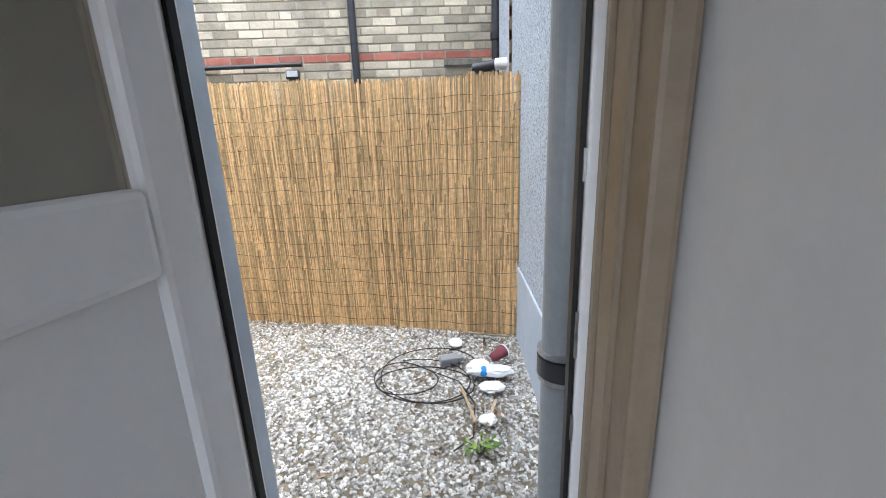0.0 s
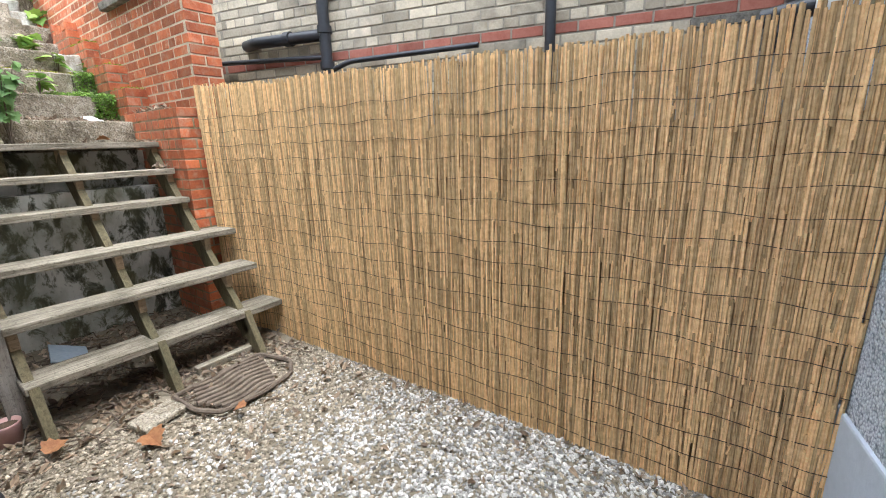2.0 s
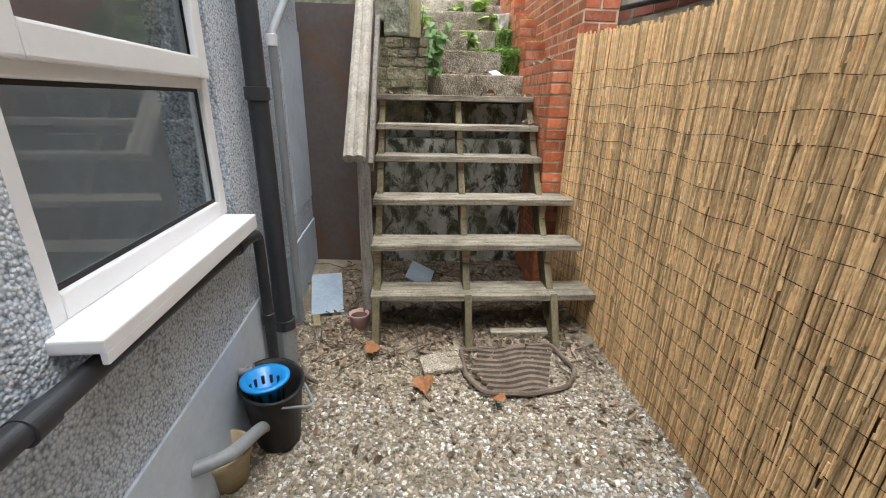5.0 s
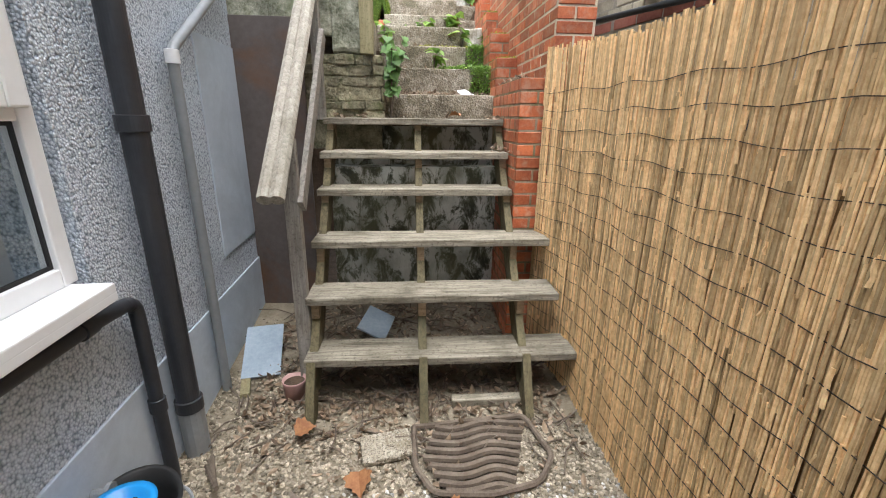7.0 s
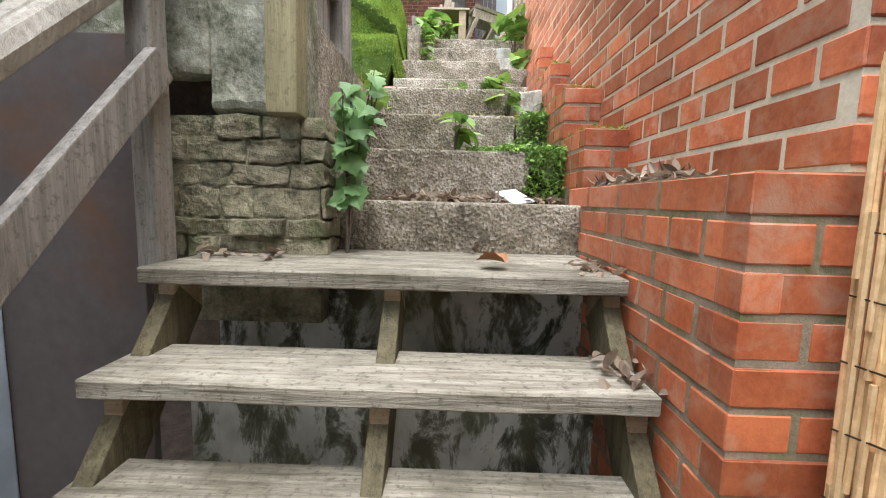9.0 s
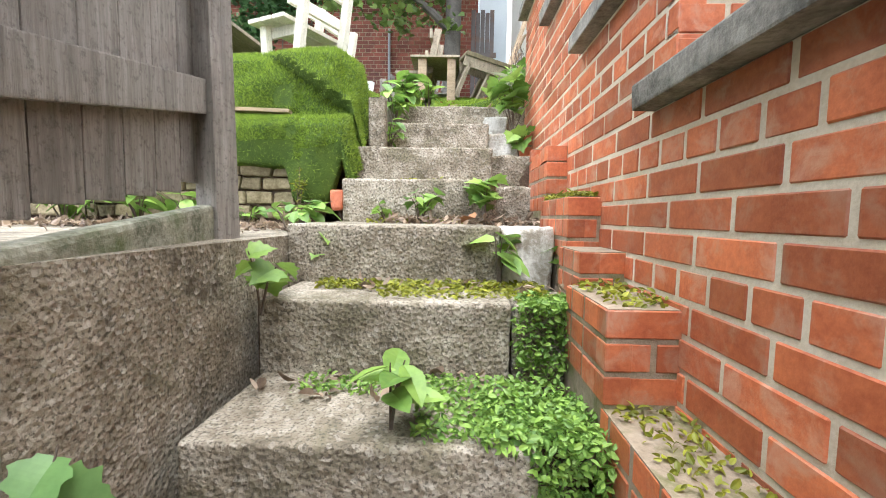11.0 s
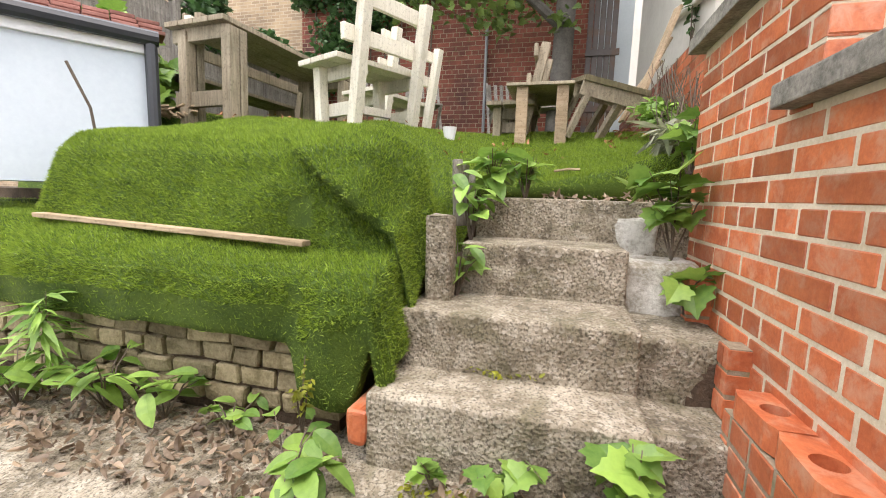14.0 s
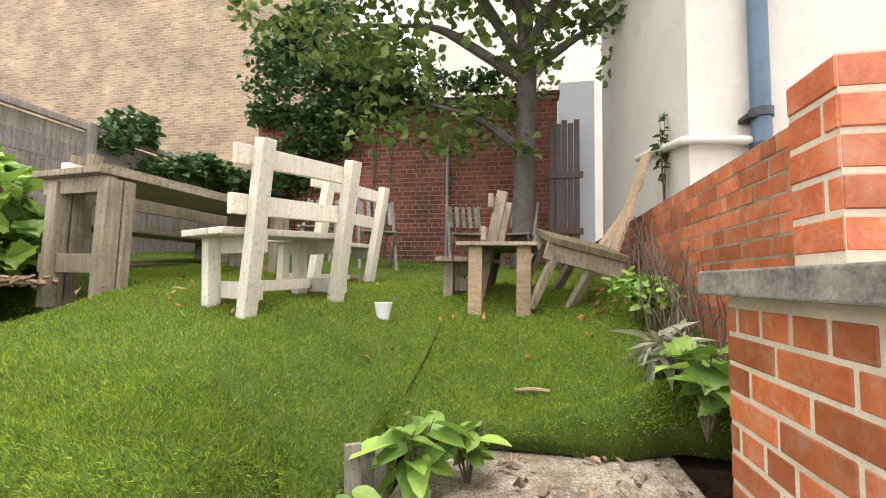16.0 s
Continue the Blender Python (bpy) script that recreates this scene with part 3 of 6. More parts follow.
part("sash", bm, M_UPVC, leaf, "thick white plastic sash with a deep middle rail")
bm = bmesh.new()
box(bm, (LX + 0.015, y0 + 0.09, zb + 0.13), (LX + 0.038, y1 - 0.09, zr0 + 0.01))
part("panel", bm, M_UPVC, leaf)
bm = bmesh.new()
box(bm, (LX + 0.02, y0 + 0.09, zr1 - 0.01), (LX + 0.032, y1 - 0.09, zt - 0.09))
part("pane", bm, M_FROSTED, leaf, "frosted glass").visible_shadow = False
bm = bmesh.new()
for k in range(15):
    box(bm, (0.4302, 1.876, 1.10 - k * 0.022), (0.4310, 1.880 + 0.004 * (k % 3), 1.112 - k * 0.022))
part("frame_print", bm, M_DARK, door, "line of small illegible black print")


# ---- pipes on the walls ----
def pipe(name, runs, mat, label, collars=(), collar_r=0.0, r=0.05, m=Matrix.Identity(4)):
    th = tagged(new(name), label, "pipe")
    th.matrix_world = m
    for pts in runs:
        bm = bmesh.new()
        tube(bm, pts, r, 30)
        part("tube", bm, mat, th, smooth=False)
    for c, d in collars:
        bm = bmesh.new()
        c, d = Vector(c), Vector(d).normalized()
        tube(bm, [c - d * 0.03, c - d * 0.028, c + d * 0.028, c + d * 0.03], [r + 0.002, r + collar_r, r + collar_r, r + 0.002], 30)
        part("collar", bm, M_BLACKPIPE if r > 0.025 or mat is M_BLACKPIPE else M_WHITEPLASTIC, th)
    return th


Z = (0, 0, 1)
sp = pipe("soil_pipe", [[(1.07, 2.455, -0.05), (1.07, 2.455, 0.76)], [(1.07, 2.455, 0.74), (1.07, 2.455, 4.5)]], M_GREYPIPE, "thick grey plastic soil pipe in the corner by the door", [((1.07, 2.455, 0.80), Z)], 0.012, 0.055)
bm = bmesh.new()
for z in (0.765, 0.842):
    tube(bm, [(1.07, 2.455, z - 0.006), (1.07, 2.455, z + 0.006)], 0.0675, 16)
part("steel_band", bm, M_STEEL, sp)
pipe("downpipe", [arc([(-1.985, 2.225, 0.18), (-1.985, 2.225, 2.26), (-1.99, 2.30, 2.36), (-2.0, 2.40, 2.37), (-2.02, 2.44, 2.42), (-2.02, 2.44, 4.5)], 0.05)], M_BLACKPIPE, "black plastic rainwater downpipe on the grey wall", [((-1.985, 2.225, 0.27), Z), ((-1.985, 2.225, 1.49), Z)], 0.010, 0.047, SOUTH)
bm = bmesh.new()
tube(bm, [(-1.985, 2.225, -0.02), (-1.985, 2.225, 0.26)], 0.054, 14)
drain = part("drain_socket", bm, M_GREYPIPE)
drain.matrix_world = SOUTH
tagged(drain, "dirty grey clay drain socket under the downpipe", "pipe")
pipe("waste_pipe", [arc([(-2.43, 2.205, 0.02), (-2.43, 2.205, 1.80), (-3.10, 2.205, 2.20), (-3.28, 2.19, 2.24)], 0.06)], M_GREYPIPE, "thin grey plastic waste pipe with an elbow", [((-2.43, 2.205, 1.77), Z), ((-3.12, 2.205, 2.21), (-0.85, 0, 0.5))], 0.006, 0.024, SOUTH)
pipe("sink_waste_pipe", [arc([(-0.05, 2.20, 0.925), (-1.62, 2.20, 0.88), (-1.81, 2.20, 0.86), (-1.81, 2.20, 0.02)], 0.06)], M_BLACKPIPE, "black waste pipe under the window sill, dropping to the gravel", [((-0.50, 2.20, 0.91), (1, 0, 0)), ((-1.55, 2.20, 0.882), (1, 0, 0)), ((-1.81, 2.20, 0.40), Z)], 0.006, 0.026, SOUTH)
pipe("overflow_pipe", [arc([(-0.98, 2.14, 0.27), (-1.05, 2.26, 0.265), (-1.27, 2.30, 0.19), (-1.33, 2.31, 0.14)], 0.05)], M_GREYPIPE, "short grey pipe bending out of the wall", (), 0, 0.026, SOUTH)
for p in ((-1.45, 2.16, 0.33), (-1.49, 2.16, 0.20)):
    bm = bmesh.new()
    tube(bm, [p, (p[0], p[1] + 0.05, p[2])], 0.018, 10)
    tube(bm, [(p[0], p[1] + 0.05, p[2] + 0.012), (p[0], p[1] + 0.065, p[2] + 0.012)], 0.026, 10)
    stub = part("pipe_stub", bm, M_GREYPIPE)
    stub.matrix_world = SOUTH
    tagged(stub, "small grey capped pipe stub on the wall", "pipe stub", "pipe stubs")

# ---- wooden stair ----
TREADS = [(-2.216, 0.278, 4.18), (-2.353, 0.569, 4.10), (-2.583, 0.814, 4.10), (-2.831, 1.064, 3.92), (-2.993, 1.272, 3.92), (-3.180, 1.474, 3.92)]
stair = tagged(new("wooden_stair"), "weathered open wooden garden stair with six treads", "stair")
for i, (x, z, yr) in enumerate(TREADS + [(-3.419, 1.476, 3.92)]):
    bm = bmesh.new()
    depth = 0.225 if i < 5 else 0.235
    vs = box(bm, (x - depth, 2.73, z), (x, yr, z + 0.042))
    bmesh.ops.subdivide_edges(bm, edges=[e for e in bm.edges if abs(e.verts[0].co.y - e.verts[1].co.y) > 0.5], cuts=22)
    for v in bm.verts:
        f = noise.noise((v.co.x * 9, v.co.y * 5, i * 3.1))
        if v.co.x > x - 0.05:
            v.co.x += 0.006 * f
        v.co.z += 0.004 * noise.noise((v.co.x * 2, v.co.y * 1.6, i * 7.7))
    bmesh.ops.bevel(bm, geom=[e for e in bm.edges if e.calc_length() > 0.02 and e.calc_face_angle(0) > 0.6], offset=0.004, segments=1, affect="EDGES")
    part("tread", bm, M_TREAD, stair)
for y in (2.765, 3.345, 3.90):
    bm = bmesh.new()
    beam(bm, (-2.11, y, -0.03), (-2.27, y, 0.30), 0.045, 0.11)
    beam(bm, (-2.24, y, 0.14), (-3.30, y, 1.42), 0.045, 0.13)
    part("stringer", bm, M_DARKWOOD, stair)
    for x, z, yr in TREADS:
        bm = bmesh.new()
        box(bm, (x - 0.17, y - 0.02, z - 0.10), (x - 0.05, y + 0.022, z - 0.001), None, 0.004)
        part("cleat", bm, M_PLANK, stair)
bm = bmesh.new()
box(bm, (-2.25, 3.50, 0.02), (-2.19, 3.95, 0.065), None, 0.006)
part("ground_board", bm, M_TREAD, stair)
bm = bmesh.new()
beam(bm, (-2.40, 2.70, 0.0), (-2.42, 2.70, 1.42), 0.075, 0.05)
part("newel_post", bm, M_GREYWOOD, stair)
bm = bmesh.new()
beam(bm, (-3.30, 2.70, 1.50), (-3.30, 2.70, 2.62), 0.07, 0.06)
part("newel_post", bm, M_GREYWOOD, stair)
M_RAIL = timber("grey_handrail_wood", (0.27, 0.245, 0.20), (0.52, 0.48, 0.41), 2, stain=(0.13, 0.12, 0.08), stain_amount=0.7)
bm = bmesh.new()
for dy in (-0.027, 0.027):
    tube(bm, [(-2.13, 2.685 + dy, 1.175), (-3.55, 2.66 + dy, 2.50)], 0.034, 8)
part("handrail", bm, M_RAIL, stair, "pale split half-round handrail")
bm = bmesh.new()
beam(bm, (-2.40, 2.745, 1.09), (-3.28, 2.745, 2.02), 0.03, 0.085)
part("brace", bm, M_GREYWOOD, stair, "pale grey bracing rail")

# wall behind the stair
bm = bmesh.new()
box(bm, (-3.7, 2.72, -0.2), (-3.38, 4.0, 1.18))
box(bm, (-4.2, 2.72, 1.18), (-3.55, 4.0, 1.46))
tagged(part("retaining_wall", bm, M_FLAKE), "damp retaining wall with flaking whitewash behind the stair", "wall", "", "structure")
bm = bmesh.new()
box(bm, (-3.44, 2.06, -0.1), (-3.41, 2.58, 2.14), Matrix.Identity(4), 0.004)
tagged(part("metal_sheet", bm, M_SHEET), "brown painted metal sheet leaning at the wall, rusty along the top", "sheet")

# rubble wall and concrete side of the upper patio; SIDE runs along it from the stair to the end post
SIDE = pose(-3.44, 3.04, 0, 0, 0, 180 + 8.0) @ Matrix.Diagonal((1, -1, 1, 1))
patio = slab("patio", (-6.2, -0.2, 1.4), (-3.62, 3.0, 2.31), M_CONCRETE, "cracked concrete patio slab with leaf litter", "patio")
bm = bmesh.new()
box(bm, (-3.55, 2.10, 2.045), (-3.44, 2.78, 2.33), None, 0.02)
box(bm, (-3.62, 2.775, 1.93), (-3.445, 3.045, 2.33), None, 0.02)
bmesh.ops.subdivide_edges(bm, edges=[e for e in bm.edges if e.calc_length() > 0.1], cuts=9, use_grid_fill=True)
for v in bm.verts:
    v.co += Vector((0.012, 0, 0.03 if v.co.z < 2.15 else 0.008)) * noise.noise(v.co * 11) + Vector((0.006, 0, 0.01)) * noise.noise(v.co * 30)
box(bm, (0.0, -0.06, 1.86), (1.2, 0.0, 2.30), SIDE, 0.015)
for v in bm.verts:
    if v.co.x < -3.64 and v.co.z > 2.2:
        v.co.z += 0.115 * (-3.44 - v.co.x)
tagged(part("patio_edge_wall", bm, M_OLDRENDER), "grey rendered edge wall of the patio, stained green", "wall", "", "structure")
# soil-coloured sheet set behind the gap so the hole reads as deep shade
slab("wall_cavity", (-3.625, 2.08, 1.80), (-3.60, 2.80, 2.10), M_SOIL, "dark sheet added for the shade inside the broken foot of the wall", "soil")
rubble = slab("rubble_wall", (-3.70, 2.56, 1.30), (-3.468, 3.09, 1.93), M_MOSSSTONE, "mossy rubble stone wall in rough courses", "wall")
z = 1.50
while z < 1.92:
    h = rnd.uniform(0.055, 0.095)
    y = 2.565
    while y < 3.10:
        w = rnd.uniform(0.09, 0.22)
        bm = bmesh.new()
        box(bm, (-3.60, y + 0.005, z + 0.005), (-3.455 + rnd.uniform(-0.012, 0.015), min(y + w, 3.115) - 0.005, z + h - 0.003), None, 0.006)
        bmesh.ops.subdivide_edges(bm, edges=[e for e in bm.edges if e.calc_length() > 0.04], cuts=3, use_grid_fill=True)
        for v in bm.verts:
            v.co += 0.010 * noise.noise_vector(v.co * 16) + 0.006 * noise.noise_vector(v.co * 45)
        part("stone", bm, M_MOSSSTONE, rubble)
        y += w
    z += h

# ---- fences at the top of the stair ----
board_fence = tagged(new("board_fence"), "grey weathered close-board timber fence on the patio wall", "fence")
y = 2.02
while y < 2.98:
    w = rnd.uniform(0.10, 0.13)
    bm = bmesh.new()
    box(bm, (-3.60, y, 2.46), (-3.575 - rnd.uniform(0, 0.006), y + w - 0.006, 3.55), None, 0.003)
    part("board", bm, M_GREYWOOD, board_fence)
    y += w
bm = bmesh.new()
box(bm, (-3.575, 2.0, 2.50), (-3.535, 3.02, 2.59), None, 0.004)
part("rail", bm, M_GREYWOOD, board_fence)
bm = bmesh.new()
box(bm, (-3.575, 2.0, 2.98), (-3.535, 3.02, 3.06), None, 0.004)
part("rail", bm, M_GREYWOOD, board_fence)
bm = bmesh.new()
box(bm, (-3.60, 2.0, 2.38), (-3.57, 3.0, 2.50), None, 0.004)
part("gravel_board", bm, M_GREYWOOD, board_fence)
bm = bmesh.new()
beam(bm, (-3.42, 3.012, 1.925), (-3.42, 3.025, 3.6), 0.088, 0.088)
part("post", bm, M_GREENWOOD, board_fence, "newer yellowish softwood post")
for k in range(8):
    x = 0.06 + k * 0.124
    zb_ = 2.34 + 0.145 * x
    bm = bmesh.new()
    box(bm, (x, -0.075 - 0.004 * (k % 2), zb_ + rnd.uniform(-0.012, 0.012)), (x + 0.121, -0.053, 3.6), SIDE, 0.003)
    part("board", bm, M_GREYWOOD, board_fence)
bm = bmesh.new()
beam(bm, SIDE @ Vector((-0.02, -0.03, 2.53)), SIDE @ Vector((1.02, -0.03, 2.74)), 0.04, 0.10)
part("rail", bm, M_GREYWOOD, board_fence)
bm = bmesh.new()
beam(bm, SIDE @ Vector((-0.02, -0.03, 3.10)), SIDE @ Vector((1.02, -0.03, 3.28)), 0.04, 0.10)
part("rail", bm, M_GREYWOOD, board_fence)
bm = bmesh.new()
beam(bm, SIDE @ Vector((1.06, 0.0, 1.90)), SIDE @ Vector((1.03, -0.02, 3.65)), 0.085, 0.085, 0.14)
part("post", bm, M_GREYWOOD, board_fence, "grey weathered end post")

# ---- concrete garden steps ----
STEPS = [(-3.63, 1.69, 0.44), (-4.00, 1.91, 0.46), (-4.395, 2.135, 0.42), (-4.74, 2.355, 0.72), (-5.37, 2.585, 0.38), (-5.615, 2.79, 0.42), (-5.95, 3.0, 0.40), (-6.26, 3.19, 0.78)]
LEFT = [3.06, 3.06, 3.05, 3.0, 3.04, 3.06, 3.20, 3.20]
RIGHT = [3.98, 3.82, 3.81, 3.815, 3.85, 3.85, 3.85, 4.15]
for i, ((x, z, d), yl, yr) in enumerate(zip(STEPS, LEFT, RIGHT)):
    bm = bmesh.new()
    box(bm, (x - d, yl, z - 0.30), (x, yr, z), None, 0.012)
    bmesh.ops.subdivide_edges(bm, edges=[e for e in bm.edges if e.calc_length() > 0.1], cuts=9, use_grid_fill=True)
    for v in bm.verts:
        k = 1.0 if v.co.z < z - 0.06 else 0.45
        v.co += Vector((0.012, 0.007, 0.007)) * noise.noise(v.co * 7) * k + Vector((0.005, 0.003, 0.003)) * noise.noise(v.co * 26) * k
    tagged(part("concrete_step", bm, M_CONCRETE, smooth=True), "worn concrete garden step with exposed aggregate", "step", "garden steps")
STONES = [(-4.41, 2.13, 0.25), (-4.75, 2.35, 0.30), (-5.44, 2.56, 0.25), (-5.67, 2.775, 0.32), (-6.00, 2.97, 0.30), (-6.25, 3.12, 0.28)]
for i, (x, z, d) in enumerate(STONES):
    bm = bmesh.new()
    box(bm, (x - d, 3.82, z - 0.28), (x, (4.01 if i in (0, 1, 5) else 4.12), z - (0.015 if i in (3, 4) else 0)), None, 0.018)
    bmesh.ops.subdivide_edges(bm, edges=[e for e in bm.edges if e.calc_length() > 0.06], cuts=4, use_grid_fill=True)
    for v in bm.verts:
        v.co += 0.017 * noise.noise_vector(v.co * 9) + 0.006 * noise.noise_vector(v.co * 31)
    tagged(part("edge_stone", bm, M_WHITESTONE if i in (1, 4, 5) else M_CONCRETE, smooth=True), "rough pale limestone block at the end of a step", "stone", "edge stones")
bm = bmesh.new()
box(bm, (-6.9, 3.0, 1.2), (-3.72, 4.13, 1.6))
box(bm, (-6.9, 3.0, 1.6), (-4.5, 4.13, 2.1))
box(bm, (-6.9, 3.0, 2.1), (-5.45, 4.13, 2.50))
box(bm, (-6.9, 3.0, 2.5), (-6.1, 4.13, 2.9))
box(bm, (-5.46, 3.70, 2.12), (-5.052, 4.035, 2.345))
box(bm, (-5.98, 4.0, 2.4), (-5.665, 4.131, 2.70))
box(bm, (-6.9, 4.0, 2.6), (-6.025, 4.131, 2.91))
box(bm, (-6.95, 4.05, 2.8), (-6.30, 4.131, 3.14))
tagged(part("step_bank", bm, M_SOIL), "dark earth and leaf litter under the steps", "soil", "", "structure")

# ---- red brick garden wall, stepped ----
SECTIONS = [(-4.22, -2.89, 0.0, 2.66), (-4.86, -4.16, 1.5, 3.045), (-5.50, -4.80, 1.5, 3.43), (-6.29, -5.44, 1.5, 3.815)]
wall_red = tagged(new("wall_garden"), "stepped red brick garden wall with concrete copings and pale joints", "wall", "", "structure")
for i, (xa, xb, z0, z1) in enumerate(SECTIONS):
    bm = bmesh.new()
    box(bm, ((xa + 0.003) if i == 3 else SECTIONS[i + 1][1] - 0.003, 4.132, z0), (xb - 0.003, 4.36, z1 - 0.001))
    part("mortar", bm, M_MORTAR, wall_red, "sandy mortar")
    bm = bmesh.new()
    box(bm, (xa - 0.04, 4.075, z1), (xb + 0.05, 4.43, z1 + 0.062), None, 0.006)
    for v in bm.verts:
        v.co += 0.006 * noise.noise_vector(v.co * 12)
    part("coping", bm, M_COPING, wall_red, "weathered grey concrete coping slab")
for k, (xe, za, zb_) in enumerate([(-2.89, 1.69, 2.665), (-4.16, 2.665, 3.04), (-4.80, 3.04, 3.415), (-5.44, 3.415, 3.79)]):
    lay_bricks(wall_red, (-6.29, 4.132), (xe, 4.132), za, zb_, M_RED, (0, -1), "garden", start=round((za - 1.69) / 0.075))
lay_bricks(wall_red, (-2.89, 4.132), (-2.89, 4.36), 1.69, 2.66, M_RED, (1, 0), "stretcher")
lay_bricks(wall_red, (-4.16, 4.132), (-4.16, 4.36), 2.73, 3.045, M_RED, (1, 0), "stretcher")
lay_bricks(wall_red, (-4.80, 4.132), (-4.80, 4.36), 3.11, 3.43, M_RED, (1, 0), "stretcher")
lay_bricks(wall_red, (-5.44, 4.132), (-5.44, 4.36), 3.495, 3.815, M_RED, (1, 0), "stretcher")
lay_bricks(wall_red, (-6.29, 4.36), (-6.29, 4.132), 3.14, 3.815, M_RED, (-1, 0), "stretcher")
# upper pier
pier = tagged(new("brick_pier"), "square red brick pier standing on the garden wall", "pier", "", "structure")
bm = bmesh.new()
box(bm, (-6.05, 4.162, 3.877), (-5.903, 4.55, 4.272))
part("mortar", bm, M_MORTAR, pier, "sandy mortar")
lay_bricks(pier, (-6.05, 4.162), (-5.903, 4.162), 3.90, 4.275, M_RED, (0, -1), "stretcher")
lay_bricks(pier, (-5.903, 4.162), (-5.903, 4.55), 3.90, 4.275, M_RED, (1, 0), "stretcher")
# low front pier and the stepped brick edging
edging = tagged(new("brick_edging"), "low stepped red brick edging beside the steps, topped with dead leaves", "wall", "", "structure")
BLOCKS = [(-3.77, -2.82, 0.0, 1.755, 3.93), (-4.09, -3.755, 1.6, 1.975, 3.97), (-4.40, -4.075, 1.8, 2.20, 3.97), (-4.62, -4.385, 2.0, 2.30, 4.0), (-5.06, -4.605, 2.1, 2.47, 4.02), (-5.50, -5.05, 2.3, 2.645, 4.04), (-5.66, -5.58, 2.5, 2.785, 4.07), (-6.02, -5.92, 2.7, 2.93, 4.05)]
for xa, xb, z0, z1, yf in BLOCKS:
    bm = bmesh.new()
    box(bm, (xa + 0.003, yf + 0.003, z0), (xb - 0.003, 4.135, z1 - 0.004))
    part("mortar", bm, M_MORTAR_GREY, edging, "dirty grey mortar")
    zb0 = max(z0, z1 - 0.225) if z0 > 0.5 else z1 - 1.725
    lay_bricks(edging, (xa, yf + 0.003), (xb, yf + 0.003), zb0, z1, M_RED, (0, -1), "header" if z0 > 0.5 else "english")
    lay_bricks(edging, (xb - 0.003, yf), (xb - 0.003, 4.14 if z0 > 0.5 else 4.20), zb0, z1, M_RED, (1, 0), "stretcher")
bm = bmesh.new()
box(bm, (-3.66, 3.94, 0), (-2.83, 4.36, 1.70))
part("mortar", bm, M_MORTAR_GREY, edging)

# ---- yellow brick house across the alley ----
NY = 5.58
NORTH = pose(0, NY, 0, 0, 0, 13.22) @ pose(0, -NY, 0)
wall_north = slab("wall_north", (-4.3, NY, -0.3), (1.9, NY + 0.3, 7.0), M_NORTHJOINT, "yellow stock brick house wall with a red band course", "wall")


def north_band(z):
    return M_REDBAND if 2.12 < z < 2.20 else M_YELLOW


joined_y = {}
lay_bricks(wall_north, (-3.6, NY), (0.9, NY), 1.68, 2.72, M_YELLOW, (0, -1), "garden", True, None, north_band, proud=0.006)
lay_bricks(wall_north, (-4.3, NY), (-3.6, NY), 1.68, 3.9, M_YELLOW, (0, -1), "garden", False, joined_y, north_band)
lay_bricks(wall_north, (-3.6, NY), (0.9, NY), 2.73, 4.2, M_YELLOW, (0, -1), "garden", False, joined_y, north_band)
for m_, items in joined_y.values():
    boxes_mesh("brick_courses", items, m_, wall_north)
wall_north.matrix_world = NORTH
wall_ne = slab("wall_far_corner", (0.85, 4.62, -0.3), (1.05, NY + 0.3, 4.6), M_MORTAR_GREY, "dark brick return wall at the end of the alley", "wall")
joined_ne = {}
lay_bricks(wall_ne, (0.85, NY + 0.19), (0.85, 4.62), 1.68, 3.2, M_OLDRED, (-1, 0), "stretcher", False, joined_ne)
for m_, items in joined_ne.values():
    boxes_mesh("brick_courses", items, m_, wall_ne)
slab("alley_ground", (-5.0, 4.40, -0.3), (1.9, NY + 0.4, 0.0), M_SOIL, "dark ground of the narrow alley", "ground")
pipe("house_downpipe", [[(-0.63, NY - 0.06, 0.0), (-0.63, NY - 0.06, 6.0)]], M_BLACKPIPE, "dark blue-black downpipe on the yellow brick wall", (), 0, 0.035, NORTH)
pipe("house_soil_pipe", [[(-2.43, NY - 0.07, 0.0), (-2.43, NY - 0.07, 6.0)], arc([(-2.45, NY - 0.07, 2.325), (-3.16, NY - 0.07, 2.335), (-3.32, NY - 0.02, 2.335)], 0.05)], M_BLACKPIPE, "dark soil pipe with a branch on the yellow brick wall", [((-2.43, NY - 0.07, 2.09), Z), ((-2.43, NY - 0.07, 2.36), Z), ((-2.80, NY - 0.07, 2.33), (1, 0, 0))], 0.012, 0.046, NORTH)
pipe("gutter_pipe", [arc([(-2.40, NY - 0.06, 2.05), (-2.22, NY - 0.06, 2.105), (-1.13, NY - 0.06, 2.115)], 0.06), [(-2.48, NY - 0.06, 2.16), (-3.9, NY - 0.06, 2.225)]], M_BLACKPIPE, "thin dark gutter pipes along the red band", (), 0, 0.02, NORTH)
pipe("corner_downpipe", [arc([(0.70, NY - 0.08, 4.5), (0.70, NY - 0.08, 2.06), (0.62, NY - 0.20, 1.94), (0.57, NY - 0.3, 1.90)], 0.05)], M_BLACKPIPE, "black downpipe in the alley corner", [((0.70, NY - 0.08, 2.3), Z)], 0.012, 0.05, NORTH)
pipe("white_pipe", [[(0.735, 4.95, 1.955), (0.96, 4.90, 1.95)]], M_WHITEPLASTIC, "short white plastic pipe joined to a black one", (), 0, 0.045)
